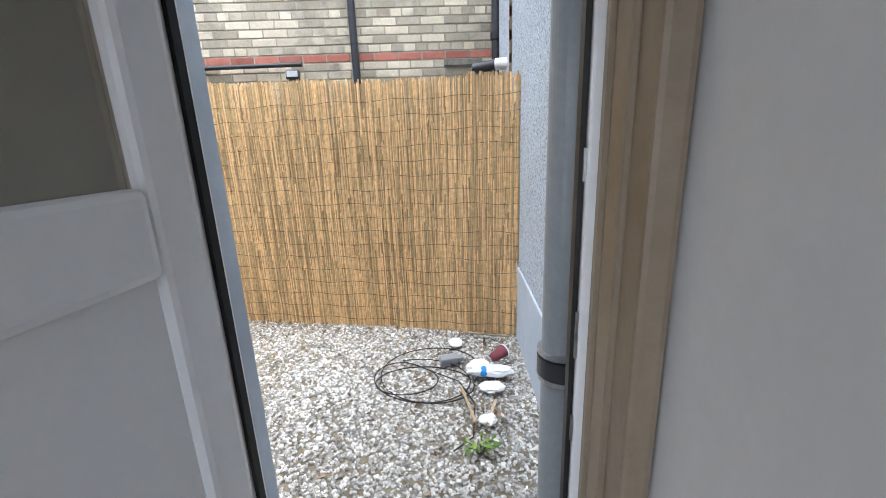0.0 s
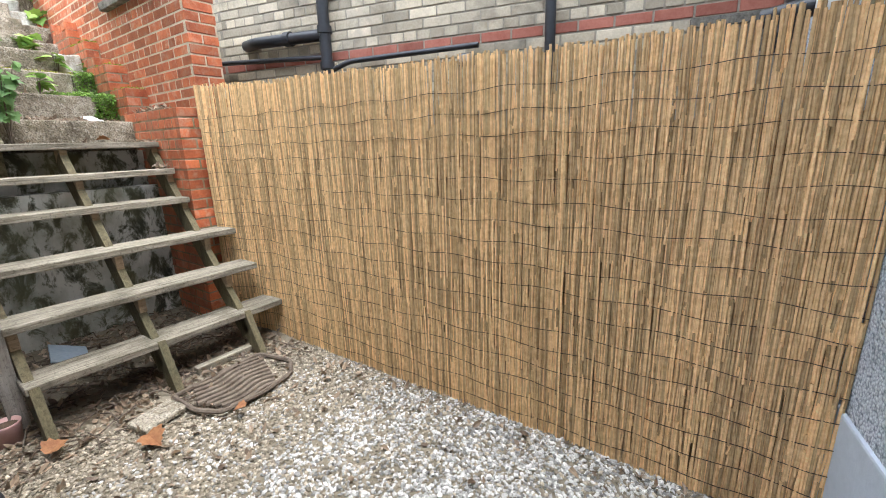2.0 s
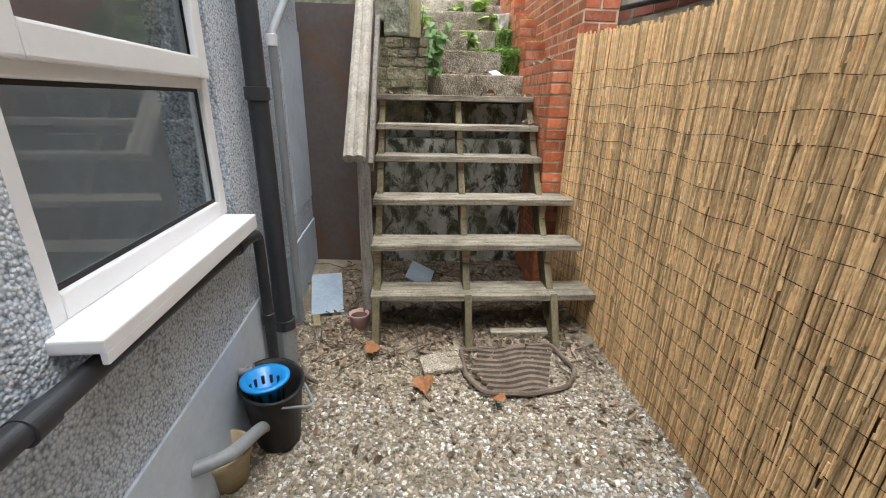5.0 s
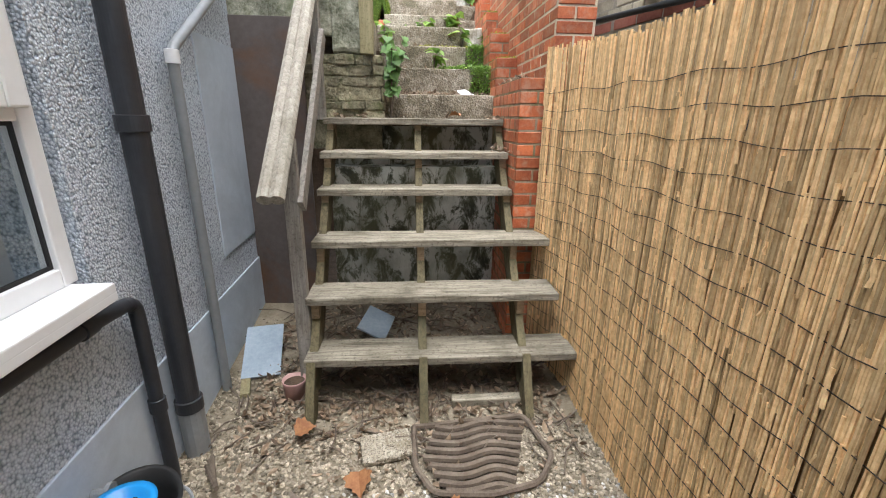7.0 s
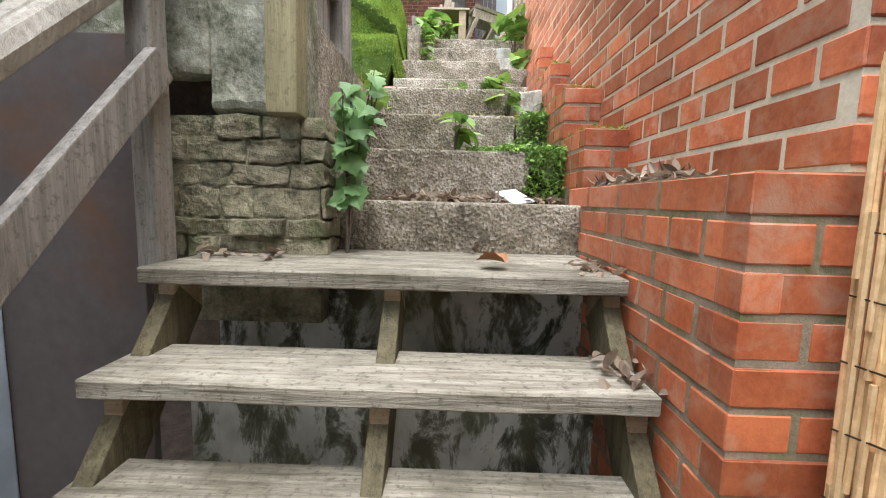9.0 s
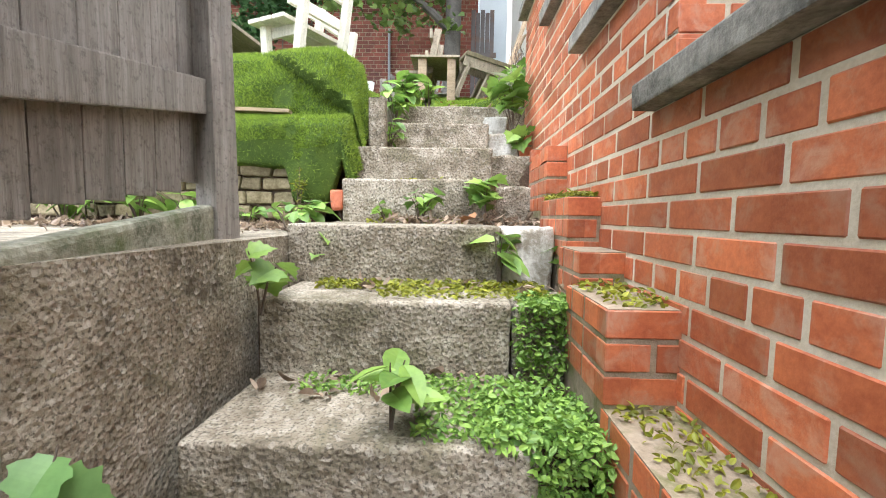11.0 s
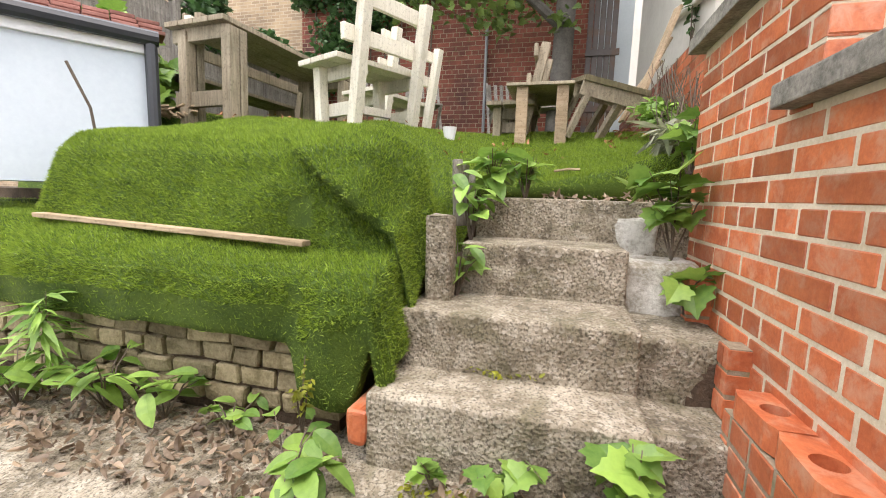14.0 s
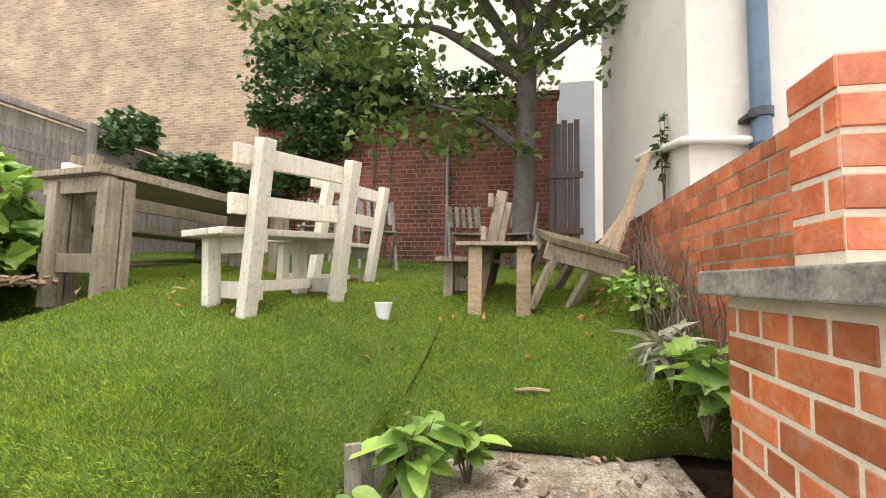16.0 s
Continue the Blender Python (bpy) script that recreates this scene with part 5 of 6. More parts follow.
# maple sapling by the lowest step, and the other plants on the steps
plant("maple_sapling", (-3.52, 3.16, 1.535), "young maple sapling with many lobed green leaves", "plant", 11, 0.56, 9, "maple", 0.07, 0.20, M_SAPLING, 7, True, (0.06, -0.16, 0))
for i, (loc, seed, h, st, lf, sz, sp) in enumerate([
        ((-4.35, 3.08, 2.12), 12, 0.2, 3, "maple", 0.08, 0.12), ((-4.08, 3.50, 1.92), 13, 0.16, 4, "oval", 0.12, 0.04), ((-4.80, 3.10, 2.18), 14, 0.15, 3, "maple", 0.07, 0.08),
        ((-5.32, 3.28, 2.36), 15, 0.10, 3, "maple", 0.06, 0.06), ((-5.28, 3.46, 2.36), 16, 0.17, 5, "maple", 0.075, 0.10), ((-5.20, 3.78, 2.36), 17, 0.25, 4, "maple", 0.11, 0.13),
        ((-5.25, 2.85, 2.33), 18, 0.16, 7, "oval", 0.12, 0.22), ((-5.0, 2.90, 2.33), 19, 0.12, 4, "oval", 0.09, 0.14), ((-4.70, 3.80, 2.16), 20, 0.2, 3, "oval", 0.14, 0.05),
        ((-4.72, 4.02, 2.16), 21, 0.14, 4, "maple", 0.08, 0.10), ((-6.10, 4.03, 2.98), 22, 0.36, 7, "maple", 0.14, 0.18), ((-5.95, 4.05, 2.80), 23, 0.2, 5, "maple", 0.11, 0.14),
        ((-6.05, 3.22, 3.0), 24, 0.32, 7, "oval", 0.13, 0.14), ((-5.88, 3.20, 2.80), 25, 0.22, 6, "oval", 0.10, 0.10), ((-6.30, 3.27, 3.19), 26, 0.24, 11, "oval", 0.15, 0.16), ((-6.42, 3.42, 3.19), 32, 0.20, 9, "oval", 0.12, 0.14),
        ((-5.44, 2.18, 2.33), 27, 0.2, 6, "oval", 0.13, 0.16), ((-5.43, 1.90, 2.33), 28, 0.24, 7, "oval", 0.15, 0.17), ((-5.42, 2.50, 2.33), 29, 0.12, 5, "oval", 0.09, 0.14),
        ((-6.68, 4.22, 3.32), 30, 0.32, 10, "maple", 0.12, 0.15), ((-5.35, 1.55, 2.33), 31, 0.2, 6, "oval", 0.14, 0.2)]):
    plant("self_sown_plant", loc, "self-sown green leafy plant growing from a joint" if lf == "maple" else "broad-leaved green weed growing from a crack", "plant", seed, h, st, lf, sz, sp, M_LEAF, 3)
tall = plant("tall_weed", (-5.43, 1.60, 2.31), "tall upright weed with narrow pale green leaves", "plant", 33, 0.66, 2, "long", 0.17, 0.04, M_LEAF, 38)
plant("yellow_weed", (-5.40, 2.80, 2.40), "small yellow-green weed against the turf", "plant", 34, 0.26, 4, "oval", 0.03, 0.05, M_MOSS, 14)
plant("wall_weed", (-3.44, 2.42, 2.36), "small green weed on top of the patio wall", "plant", 35, 0.13, 7, "oval", 0.05, 0.07, M_LEAF, 6)


def moss_patch(name, boxes_, seed, label, mat=None):
    rr = random.Random(seed)
    bm = bmesh.new()
    for x0, x1, y0, y1, z0, z1, n in boxes_:
        for _ in range(n):
            t = rr.random()
            p = (rr.uniform(x0, x1), rr.uniform(y0, y1), z0 + (z1 - z0) * t)
            leaf_into(bm, "oval", rand_leaf_m(p, rr, 1.1), rr.uniform(0.012, 0.026), 0.3, 0.3)
    return tagged(part(name, bm, mat or M_MOSS), label, "moss", "", "stuff")


moss_patch("moss_mat", [(-4.72, -4.60, 3.15, 3.95, 2.137, 2.155, 1300), (-4.62, -4.45, 3.4, 3.95, 2.137, 2.15, 500), (-5.32, -5.26, 3.2, 3.7, 2.36, 2.38, 150), (-5.66, -5.60, 3.3, 3.55, 2.59, 2.61, 160), (-5.04, -4.63, 4.035, 4.13, 2.47, 2.482, 900), (-4.39, -4.09, 3.99, 4.13, 2.20, 2.212, 200), (-4.08, -3.78, 3.99, 4.13, 1.975, 1.987, 150)], 41, "yellow-green moss along the foot of a step")
moss_patch("creeping_plant", [(-4.24, -3.99, 3.70, 3.97, 1.915, 1.94, 1200), (-4.02, -3.975, 3.80, 3.98, 1.72, 1.93, 700), (-4.36, -4.02, 3.55, 3.95, 1.913, 1.935, 1500), (-4.38, -4.25, 3.2, 3.6, 1.913, 1.925, 350), (-4.42, -4.36, 3.82, 4.0, 1.93, 2.13, 700), (-4.52, -4.35, 3.84, 4.0, 2.13, 2.15, 500)], 42, "small-leaved green creeper spilling over a step", M_LEAF)

# ---- gravel ----
def chips(name, spots, parent, seed, r0, r1, mat):
    """Angular gravel chips joined in one mesh."""
    rr = np.random.default_rng(seed)
    ico = [(0, 0, 1), (0.9, 0, 0.35), (0.28, 0.85, 0.35), (-0.72, 0.53, 0.35), (-0.72, -0.53, 0.35), (0.28, -0.85, 0.35), (0.72, 0.53, -0.4), (-0.28, 0.85, -0.4), (-0.9, 0, -0.4), (-0.28, -0.85, -0.4), (0.72, -0.53, -0.4)]
    fc = [(0, 1, 2), (0, 2, 3), (0, 3, 4), (0, 4, 5), (0, 5, 1), (1, 6, 2), (2, 6, 7), (2, 7, 3), (3, 7, 8), (3, 8, 4), (4, 8, 9), (4, 9, 5), (5, 9, 10), (5, 10, 1), (1, 10, 6)]
    ico, fc = np.array(ico), np.array(fc)
    vs, fs = [], []
    for x0, x1, y0, y1, n in spots:
        for _ in range(n):
            x, y = rr.uniform(x0, x1), rr.uniform(y0, y1)
            r = rr.uniform(r0, r1)
            sc = np.array([rr.uniform(0.8, 1.3), rr.uniform(0.6, 1.0), rr.uniform(0.4, 0.75)]) * r
            e = Euler((rr.uniform(-0.5, 0.5), rr.uniform(-0.5, 0.5), rr.uniform(0, 6.28))).to_matrix()
            pts = (ico * rr.uniform(0.78, 1.15, (len(ico), 1)) * sc) @ np.array(e).T
            fs.append(fc + len(vs) * len(ico))
            vs.append(pts + np.array([x, y, yard_z(x, y) + r * rr.uniform(0.05, 0.5)]))
    v, f = np.concatenate(vs), np.concatenate(fs)
    me = bpy.data.meshes.new(name)
    me.from_pydata(v.tolist(), [], f.tolist())
    me.materials.append(mat)
    ob = new(name, me)
    ob.parent = parent
    return tagged(ob, kind="stuff")


chips("gravel_chips", [(-0.5, 1.2, 2.15, 4.25, 19000), (-1.1, -0.5, 2.15, 4.25, 4200), (-1.7, -1.1, 2.15, 4.25, 1500)], ground, 17, 0.0075, 0.015, M_STONE_CHIP)
chips("dirty_gravel_chips", [(-2.05, -1.1, 2.15, 4.25, 9500), (-1.1, -0.5, 2.15, 4.25, 3000), (-0.5, 0.9, 3.6, 4.25, 1500), (-3.2, -2.2, 2.2, 4.2, 500), (-2.6, -1.9, 2.2, 2.75, 1000), (-2.2, -1.9, 2.7, 4.1, 500)], ground, 18, 0.0075, 0.015, M_STONE_DIRTY)

# ---- small things in the yard ----
def ring_bm(bm, rings, seg=28, cap_bottom=True):
    """Turned shape through (radius, height) rings, oval if radius is a pair."""
    rows = []
    for r, z in rings:
        rx, ry = r if isinstance(r, tuple) else (r, r)
        rows.append([bm.verts.new((rx * math.cos(2 * math.pi * k / seg), ry * math.sin(2 * math.pi * k / seg), z)) for k in range(seg)])
    for a, b in zip(rows, rows[1:]):
        for k in range(seg):
            bm.faces.new((a[k], a[(k + 1) % seg], b[(k + 1) % seg], b[k]))
    if cap_bottom:
        bm.faces.new(rows[0][::-1])
    bm.faces.new(rows[-1])


bucket = tagged(base("mop_bucket", (-1.42, 2.38, 0.02), 30), "black oval mop bucket with a bright blue wringer", "bucket")
bm = bmesh.new()
ring_bm(bm, [((0.125, 0.095), 0.0), ((0.165, 0.125), 0.27), ((0.175, 0.135), 0.285), ((0.175, 0.135), 0.295), ((0.160, 0.120), 0.292), ((0.150, 0.112), 0.20), ((0.115, 0.085), 0.015)])
part("tub", bm, M_DARK, bucket, smooth=True)
bm = bmesh.new()
tube(bm, arc([(-0.165, 0, 0.26), (-0.12, 0.15, 0.17), (0.12, 0.15, 0.17), (0.165, 0, 0.26)], 0.06), 0.006, 8)
part("handle", bm, M_GREYPIPE, bucket)
wr = base("wringer", (0, 0, 0))
wr.matrix_world = Matrix.Identity(4)
wr.parent = bucket
wr.location = (0.045, -0.03, 0.19)
bm = bmesh.new()
ring_bm(bm, [(0.055, 0.0), (0.078, 0.14), (0.098, 0.145), (0.10, 0.155), (0.074, 0.155), (0.052, 0.015)])
part("cone", bm, M_BLUEPLASTIC, wr, smooth=True)
bm = bmesh.new()
for k in range(12):
    a = k * math.pi / 6
    box(bm, (-0.007, 0.062, 0.03), (0.007, 0.0745, 0.12), Matrix.Rotation(a, 4, "Z"), 0.002)
part("slot", bm, M_DARK, wr)
# not a drain: dark disc added as the shade at the cone's bottom
bm = bmesh.new()
ring_bm(bm, [(0.050, 0.018), (0.046, 0.024)])
part("drain", bm, M_DARK, wr)
pot = tagged(base("plant_pot", (-2.33, 2.64, 0.02)), "small dusty pink plant pot with bare soil", "pot")
bm = bmesh.new()
ring_bm(bm, [(0.052, 0.0), (0.064, 0.115), (0.066, 0.125), (0.060, 0.125), (0.055, 0.10)])
part("pot_body", bm, M_PINKPOT, pot, smooth=True)
bm = bmesh.new()
ring_bm(bm, [(0.055, 0.085), (0.058, 0.105)])
part("soil", bm, M_SOIL, pot)
tp = tagged(base("terracotta_pot", (-1.19, 2.25, 0.0)), "buff terracotta pot standing under the overflow pipe", "pot")
bm = bmesh.new()
ring_bm(bm, [(0.075, 0.0), (0.095, 0.13), (0.103, 0.135), (0.103, 0.165), (0.092, 0.165), (0.085, 0.08)])
part("pot_body", bm, M_TERRACOTTA, tp, smooth=True)
bm = bmesh.new()
box(bm, (-0.11, -0.19, -0.006), (0.11, 0.19, 0.006), pose(-2.66, 2.37, 0.135, 24, 0, 100), 0.003)
tagged(part("board", bm, M_SLATE), "broken blue-grey board leaning near the wall", "board")
bm = bmesh.new()
box(bm, (-0.10, -0.17, -0.006), (0.10, 0.17, 0.006), pose(-2.92, 3.05, 0.17, 0, 25, 80), 0.003)
tagged(part("broken_board", bm, M_SLATE), "blue-grey board lying under the stair", "board")
bm = bmesh.new()
beam(bm, (-2.34, 2.36, 0.035), (-2.90, 2.20, 0.07), 0.05, 0.035)
tagged(part("offcut", bm, M_GREENWOOD), "greenish timber offcut on the gravel", "wood")
bm = bmesh.new()
box(bm, (-0.085, -0.12, 0.0), (0.085, 0.12, 0.03), pose(-1.93, 3.16, 0.008, 0, 0, 12), 0.008)
tagged(part("paving_stone", bm, M_CONCRETE), "flat pale stone slab lying in the gravel", "stone")

# door mat of ridged rubber, half round end
mat_thing = tagged(base("door_mat", (-1.86, 3.60, 0.02), 3), "worn brown ridged rubber door mat on the gravel", "door mat")
outline = [(-0.20, -0.30), (-0.22, 0.28), (0.06, 0.33), (0.20, 0.22), (0.235, 0.0), (0.20, -0.24), (0.05, -0.31)]
bm = bmesh.new()
tube(bm, arc([(x, y, 0.012) for x, y in outline + outline[:1]], 0.04), 0.014, 6)
part("rim", bm, M_TWIG, mat_thing)
for k in range(9):
    c = -0.19 + k * 0.048
    pts = [(c, -0.27 + 0.02 * abs(k - 4), 0.010), (c + 0.035, -0.10, 0.012), (c - 0.01, 0.05, 0.012), (c + 0.03, 0.26 - 0.02 * k, 0.010)]
    pts = [(max(-0.2, min(0.215, x)), y, z) for x, y, z in pts]
    bm = bmesh.new()
    tube(bm, arc(pts, 0.05), 0.017, 6)
    part("ridge", bm, M_TWIG, mat_thing)

# hose and rubbish by the fence
bm = bmesh.new()
hose = []
for k in range(110):
    a = k * 0.19
    r = 0.19 + 0.07 * math.sin(a * 0.37) + 0.07 * math.sin(a * 0.713 + 1)
    hose.append((0.36 + 0.09 * math.sin(a * 0.27) + r * 1.3 * math.cos(a), 3.52 + 0.09 * math.cos(a * 0.43) + r * math.sin(a), yard_z(0.4, 3.5) + 0.026 + 0.010 * math.sin(a * 1.3)))
hose += [(0.60, 3.50, 0.03), (0.72, 3.30, 0.03), (0.74, 3.05, 0.025), (0.66, 2.95, 0.02)]
tube(bm, hose, 0.0036, 6)
tagged(part("cable", bm, M_DARK), "thin black cable lying in loose coils on the gravel", "cable")
bm = bmesh.new()
box(bm, (-0.055, -0.03, 0.0), (0.055, 0.03, 0.055), pose(0.50, 3.72, 0.01, 8, 0, 25), 0.01)
box(bm, (0.055, -0.02, 0.01), (0.10, 0.02, 0.045), pose(0.50, 3.72, 0.01, 8, 0, 25), 0.008)
tagged(part("plug_adapter", bm, M_GREYPIPE), "grey plastic plug box on the end of the cable", "plug")
bm = bmesh.new()
ring_bm(bm, [(0.042, 0.0), (0.046, 0.012), (0.040, 0.014), (0.034, 0.02)])
lid_ob = part("cup_lid", bm, M_WHITEPLASTIC)
lid_ob.matrix_world = pose(0.51, 3.97, 0.02, 12, 5, 0)
tagged(lid_ob, "white plastic cup lid on the gravel", "lid")
cup = tagged(base("paper_cup", (0.80, 3.74, 0.055)), "maroon paper cup lying on its side", "cup")
cup.matrix_world = pose(0.78, 3.74, 0.055, 0, 75, 40)
bm = bmesh.new()
ring_bm(bm, [(0.028, 0.0), (0.040, 0.10), (0.042, 0.103), (0.037, 0.10), (0.027, 0.01)])
part("cup_body", bm, M_MAROON, cup, smooth=True)
bm = bmesh.new()
ring_bm(bm, [(0.0405, 0.10), (0.043, 0.104), (0.0405, 0.108)])
part("rim", bm, M_WHITEPLASTIC, cup)
for nm, loc, s, lb in [("plastic_bag", (0.78, 3.60, 0.05), (0.13, 0.05, 0.035), "crumpled white plastic wrapper with a blue patch"), ("carrier_bag", (0.70, 3.66, 0.04), (0.07, 0.06, 0.04), "small crumpled white plastic bag"), ("broken_plate", (0.80, 3.47, 0.03), (0.07, 0.055, 0.02), "broken white plastic dish"), ("plastic_scrap", (0.80, 3.18, 0.03), (0.045, 0.04, 0.02), "white plastic scrap among the weeds")]:
    bm = bmesh.new()
    bmesh.ops.create_icosphere(bm, subdivisions=3, radius=1)
    for v in bm.verts:
        v.co *= 1 + 0.35 * noise.noise(v.co * 2.3 + Vector(loc) * 7) + 0.15 * noise.noise(v.co * 6)
        v.co = Vector((v.co.x * s[0], v.co.y * s[1], max(-0.6, v.co.z) * s[2]))
    th = tagged(part(nm, bm, M_WHITEPLASTIC, smooth=False), lb, "rubbish")
    th.matrix_world = pose(*loc, 0, 0, 8)
    if nm == "plastic_bag":
        bm = bmesh.new()
        bmesh.ops.create_icosphere(bm, subdivisions=2, radius=1)
        for v in bm.verts:
            v.co = Vector((v.co.x * 0.035 - 0.04, v.co.y * 0.04 - 0.01, v.co.z * 0.033 + 0.006))
        part("blue_patch", bm, M_BLUEPLASTIC, th, "printed blue patch")
for k, (a, b) in enumerate([((0.62, 3.45, 0.03), (0.74, 3.15, 0.03)), ((0.83, 3.35, 0.03), (0.80, 3.12, 0.035)), ((0.58, 4.12, 0.03), (0.88, 4.08, 0.04))]):
    bm = bmesh.new()
    beam(bm, a, b, 0.018, 0.012)
    tagged(part("wood_splinter", bm, M_PLANK), "pale splintered piece of wood", "wood", "splinters")
plant("gravel_weed", (0.78, 2.98, 0.0), "small green weed in the gravel by the wall", "plant", 51, 0.07, 8, "oval", 0.04, 0.10, M_LEAF, 4)
for k in range(3):
    bm = bmesh.new()
    tube(bm, [(-1.93 + 0.03 * k, 2.36, 0.02), (-1.75 + 0.05 * k, 2.45 + 0.03 * k, 0.06 + 0.03 * k)], 0.010, 6)
    tagged(part("stick", bm, M_TWIG), "short grey stick beside the drain", "stick", "sticks")
bm = bmesh.new()
box(bm, (-0.06, -0.055, 0.0), (0.06, 0.055, 0.005), pose(-3.89, 3.745, 1.715, 8, 24, 38), 0.001)
tagged(part("white_tile", bm, M_WHITEPLASTIC), "broken white tile lying on the step", "tile")

# hollow bricks capping the edging, each with a round perforation
def hollow_brick(x, y, z, rz):
    bm = bmesh.new()
    hx, hy, h, r, n = 0.10, 0.052, 0.065, 0.030, 24
    rim = []
    for k in range(n):
        a = 2 * math.pi * (k + 0.5) / n
        c, s = math.cos(a), math.sin(a)
        f = min(hx / max(1e-6, abs(c)), hy / max(1e-6, abs(s)))
        rim.append((c * f, s * f, c * r, s * r))
    rows = [[bm.verts.new((px, py, 0)) for px, py, _, _ in rim], [bm.verts.new((px, py, h)) for px, py, _, _ in rim], [bm.verts.new((qx, qy, h)) for _, _, qx, qy in rim], [bm.verts.new((qx, qy, 0.006)) for _, _, qx, qy in rim]]
    for a, b in zip(rows, rows[1:]):
        for k in range(n):
            bm.faces.new((a[k], a[(k + 1) % n], b[(k + 1) % n], b[k]))
    bm.faces.new(rows[3])
    ob = part("hollow_brick", bm, M_RED)
    ob.matrix_world = pose(x, y, z, 0, 0, rz)
    tagged(ob, "red brick with a round perforation capping the edging", "brick", "capping bricks")


for x, y, z, rz in [(-5.365, 4.095, 2.646, 2), (-5.158, 4.092, 2.646, -3)]:
    hollow_brick(x, y, z, rz)

# ---- upper garden: walls and houses ----
back_wall = slab("wall_back", (-11.75, -1.2, 3.0), (-11.55, 4.02, 6.75), M_MORTAR_GREY, "old dark red brick boundary wall at the end of the garden", "wall")
joined_b = {}
lay_bricks(back_wall, (-11.55, 4.02), (-11.55, -1.2), 3.85, 6.75, M_OLDRED, (1, 0), "garden", False, joined_b)
for m_, items in joined_b.values():
    boxes_mesh("brick_courses", items, m_, back_wall)
bm = bmesh.new()
box(bm, (-11.80, -1.25, 6.75), (-11.50, 4.06, 6.81), None, 0.01)
part("coping", bm, M_OLDRED, back_wall)
bm = bmesh.new()
tube(bm, [(-11.50, 2.31, 3.9), (-11.50, 2.31, 6.0)], 0.025, 8)
tagged(part("thin_pipe", bm, M_GREYPIPE), "thin grey pipe up the old brick wall", "pipe")
side_wall = slab("wall_side", (-11.6, 4.50, 2.6), (-6.05, 4.66, 4.40), M_MORTAR_GREY, "weathered red brick side wall of the garden", "wall")
joined_s = {}
lay_bricks(side_wall, (-11.6, 4.50), (-8.6, 4.50), 3.5, 4.40, M_OLDRED, (0, -1), "garden", False, joined_s)
lay_bricks(side_wall, (-8.6, 4.50), (-6.05, 4.50), 3.2, 4.40, M_RED, (0, -1), "garden", False, joined_s)
for m_, items in joined_s.values():
    boxes_mesh("brick_courses", items, m_, side_wall)
bm = bmesh.new()
box(bm, (-6.06, 4.36, 2.6), (-5.95, 4.52, 4.34))
part("return_wall", bm, M_RED, side_wall)

house = tagged(new("white_house"), "white rendered house end beside the garden, slightly stained", "house", "", "structure")
bm = bmesh.new()
box(bm, (-11.3, 4.64, 3.0), (-8.0, 9.0, 9.5))
part("wall", bm, M_WHITEWALL, house)
bm = bmesh.new()
box(bm, (-11.35, 4.52, 9.5), (-7.9, 9.1, 9.7))
part("roof", bm, M_COPING, house)
pipe("house_rain_pipe", [[(-7.93, 5.03, 4.66), (-7.93, 5.03, 9.4)]], M_BLUEPIPE, "blue-black rainwater pipe on the white house", [((-7.93, 5.03, 4.92), Z), ((-7.93, 5.03, 4.70), Z), ((-7.93, 5.03, 6.2), Z)], 0.012, 0.055)
pipe("white_waste_pipe", [arc([(-7.95, 5.0, 4.755), (-7.95, 4.60, 4.775), (-9.2, 4.60, 5.02), (-9.25, 4.66, 5.03)], 0.05)], M_WHITEWALL, "white painted waste pipe sloping round the corner of the house", (), 0, 0.03)
bm = bmesh.new()
box(bm, (-8.0, 4.93, 4.88), (-7.88, 4.99, 4.91), None, 0.004)
tagged(part("pipe_bracket", bm, M_DARK), "dark bracket on the white house wall", "bracket")
shed = tagged(new("timber_screen"), "dark weathered timber screen in the garden corner", "fence")
for k in range(5):
    bm = bmesh.new()
    box(bm, (-11.1, 4.00 + k * 0.085 - 0.12, 3.9), (-11.06, 4.075 + k * 0.085 - 0.12, 6.15 - 0.05 * (k % 2)), None, 0.004)
    part("board", bm, M_SHEET, shed)
for z in (4.5, 5.3):
    bm = bmesh.new()
    box(bm, (-11.06, 3.87, z), (-11.03, 4.34, z + 0.09), None, 0.004)
    part("rail", bm, M_SHEET, shed)
bm = bmesh.new()
box(bm, (-12.4, 4.06, 3.5), (-11.9, 4.62, 7.1))
tagged(part("grey_annexe", bm, M_GARAGE), "pale grey annexe behind the garden wall", "building")
far_house = tagged(new("pale_house"), "pale rendered house seen through the tree", "house", "", "structure")
bm = bmesh.new()
box(bm, (-19.0, 0.3, 2.0), (-17.0, 7.5, 13.0))
part("wall", bm, M_WHITEWALL, far_house)
for y in (1.6, 2.55, 4.2):
    bm = bmesh.new()
    box(bm, (-17.0, y, 7.6), (-16.95, y + 0.62, 9.2), None, 0.01)
    w_ = part("window", bm, M_UPVC, far_house)
    bm = bmesh.new()
    box(bm, (-16.95, y + 0.08, 7.7), (-16.93, y + 0.54, 9.1))
    part("pane", bm, M_GREYPIPE, w_)
bm = bmesh.new()
box(bm, (-19.2, 0.2, 13.0), (-16.8, 7.6, 13.2))
part("roof", bm, M_COPING, far_house)
yellow_house = tagged(new("yellow_house"), "tall yellow brick house wall beyond the garden", "house", "", "structure")
bm = bmesh.new()
box(bm, (-15.0, -14.0, 2.0), (-13.6, -1.05, 14.0))
part("wall", bm, M_FARYELLOW, yellow_house)
bm = bmesh.new()
box(bm, (-15.1, -14.1, 14.0), (-13.5, -0.95, 14.2))
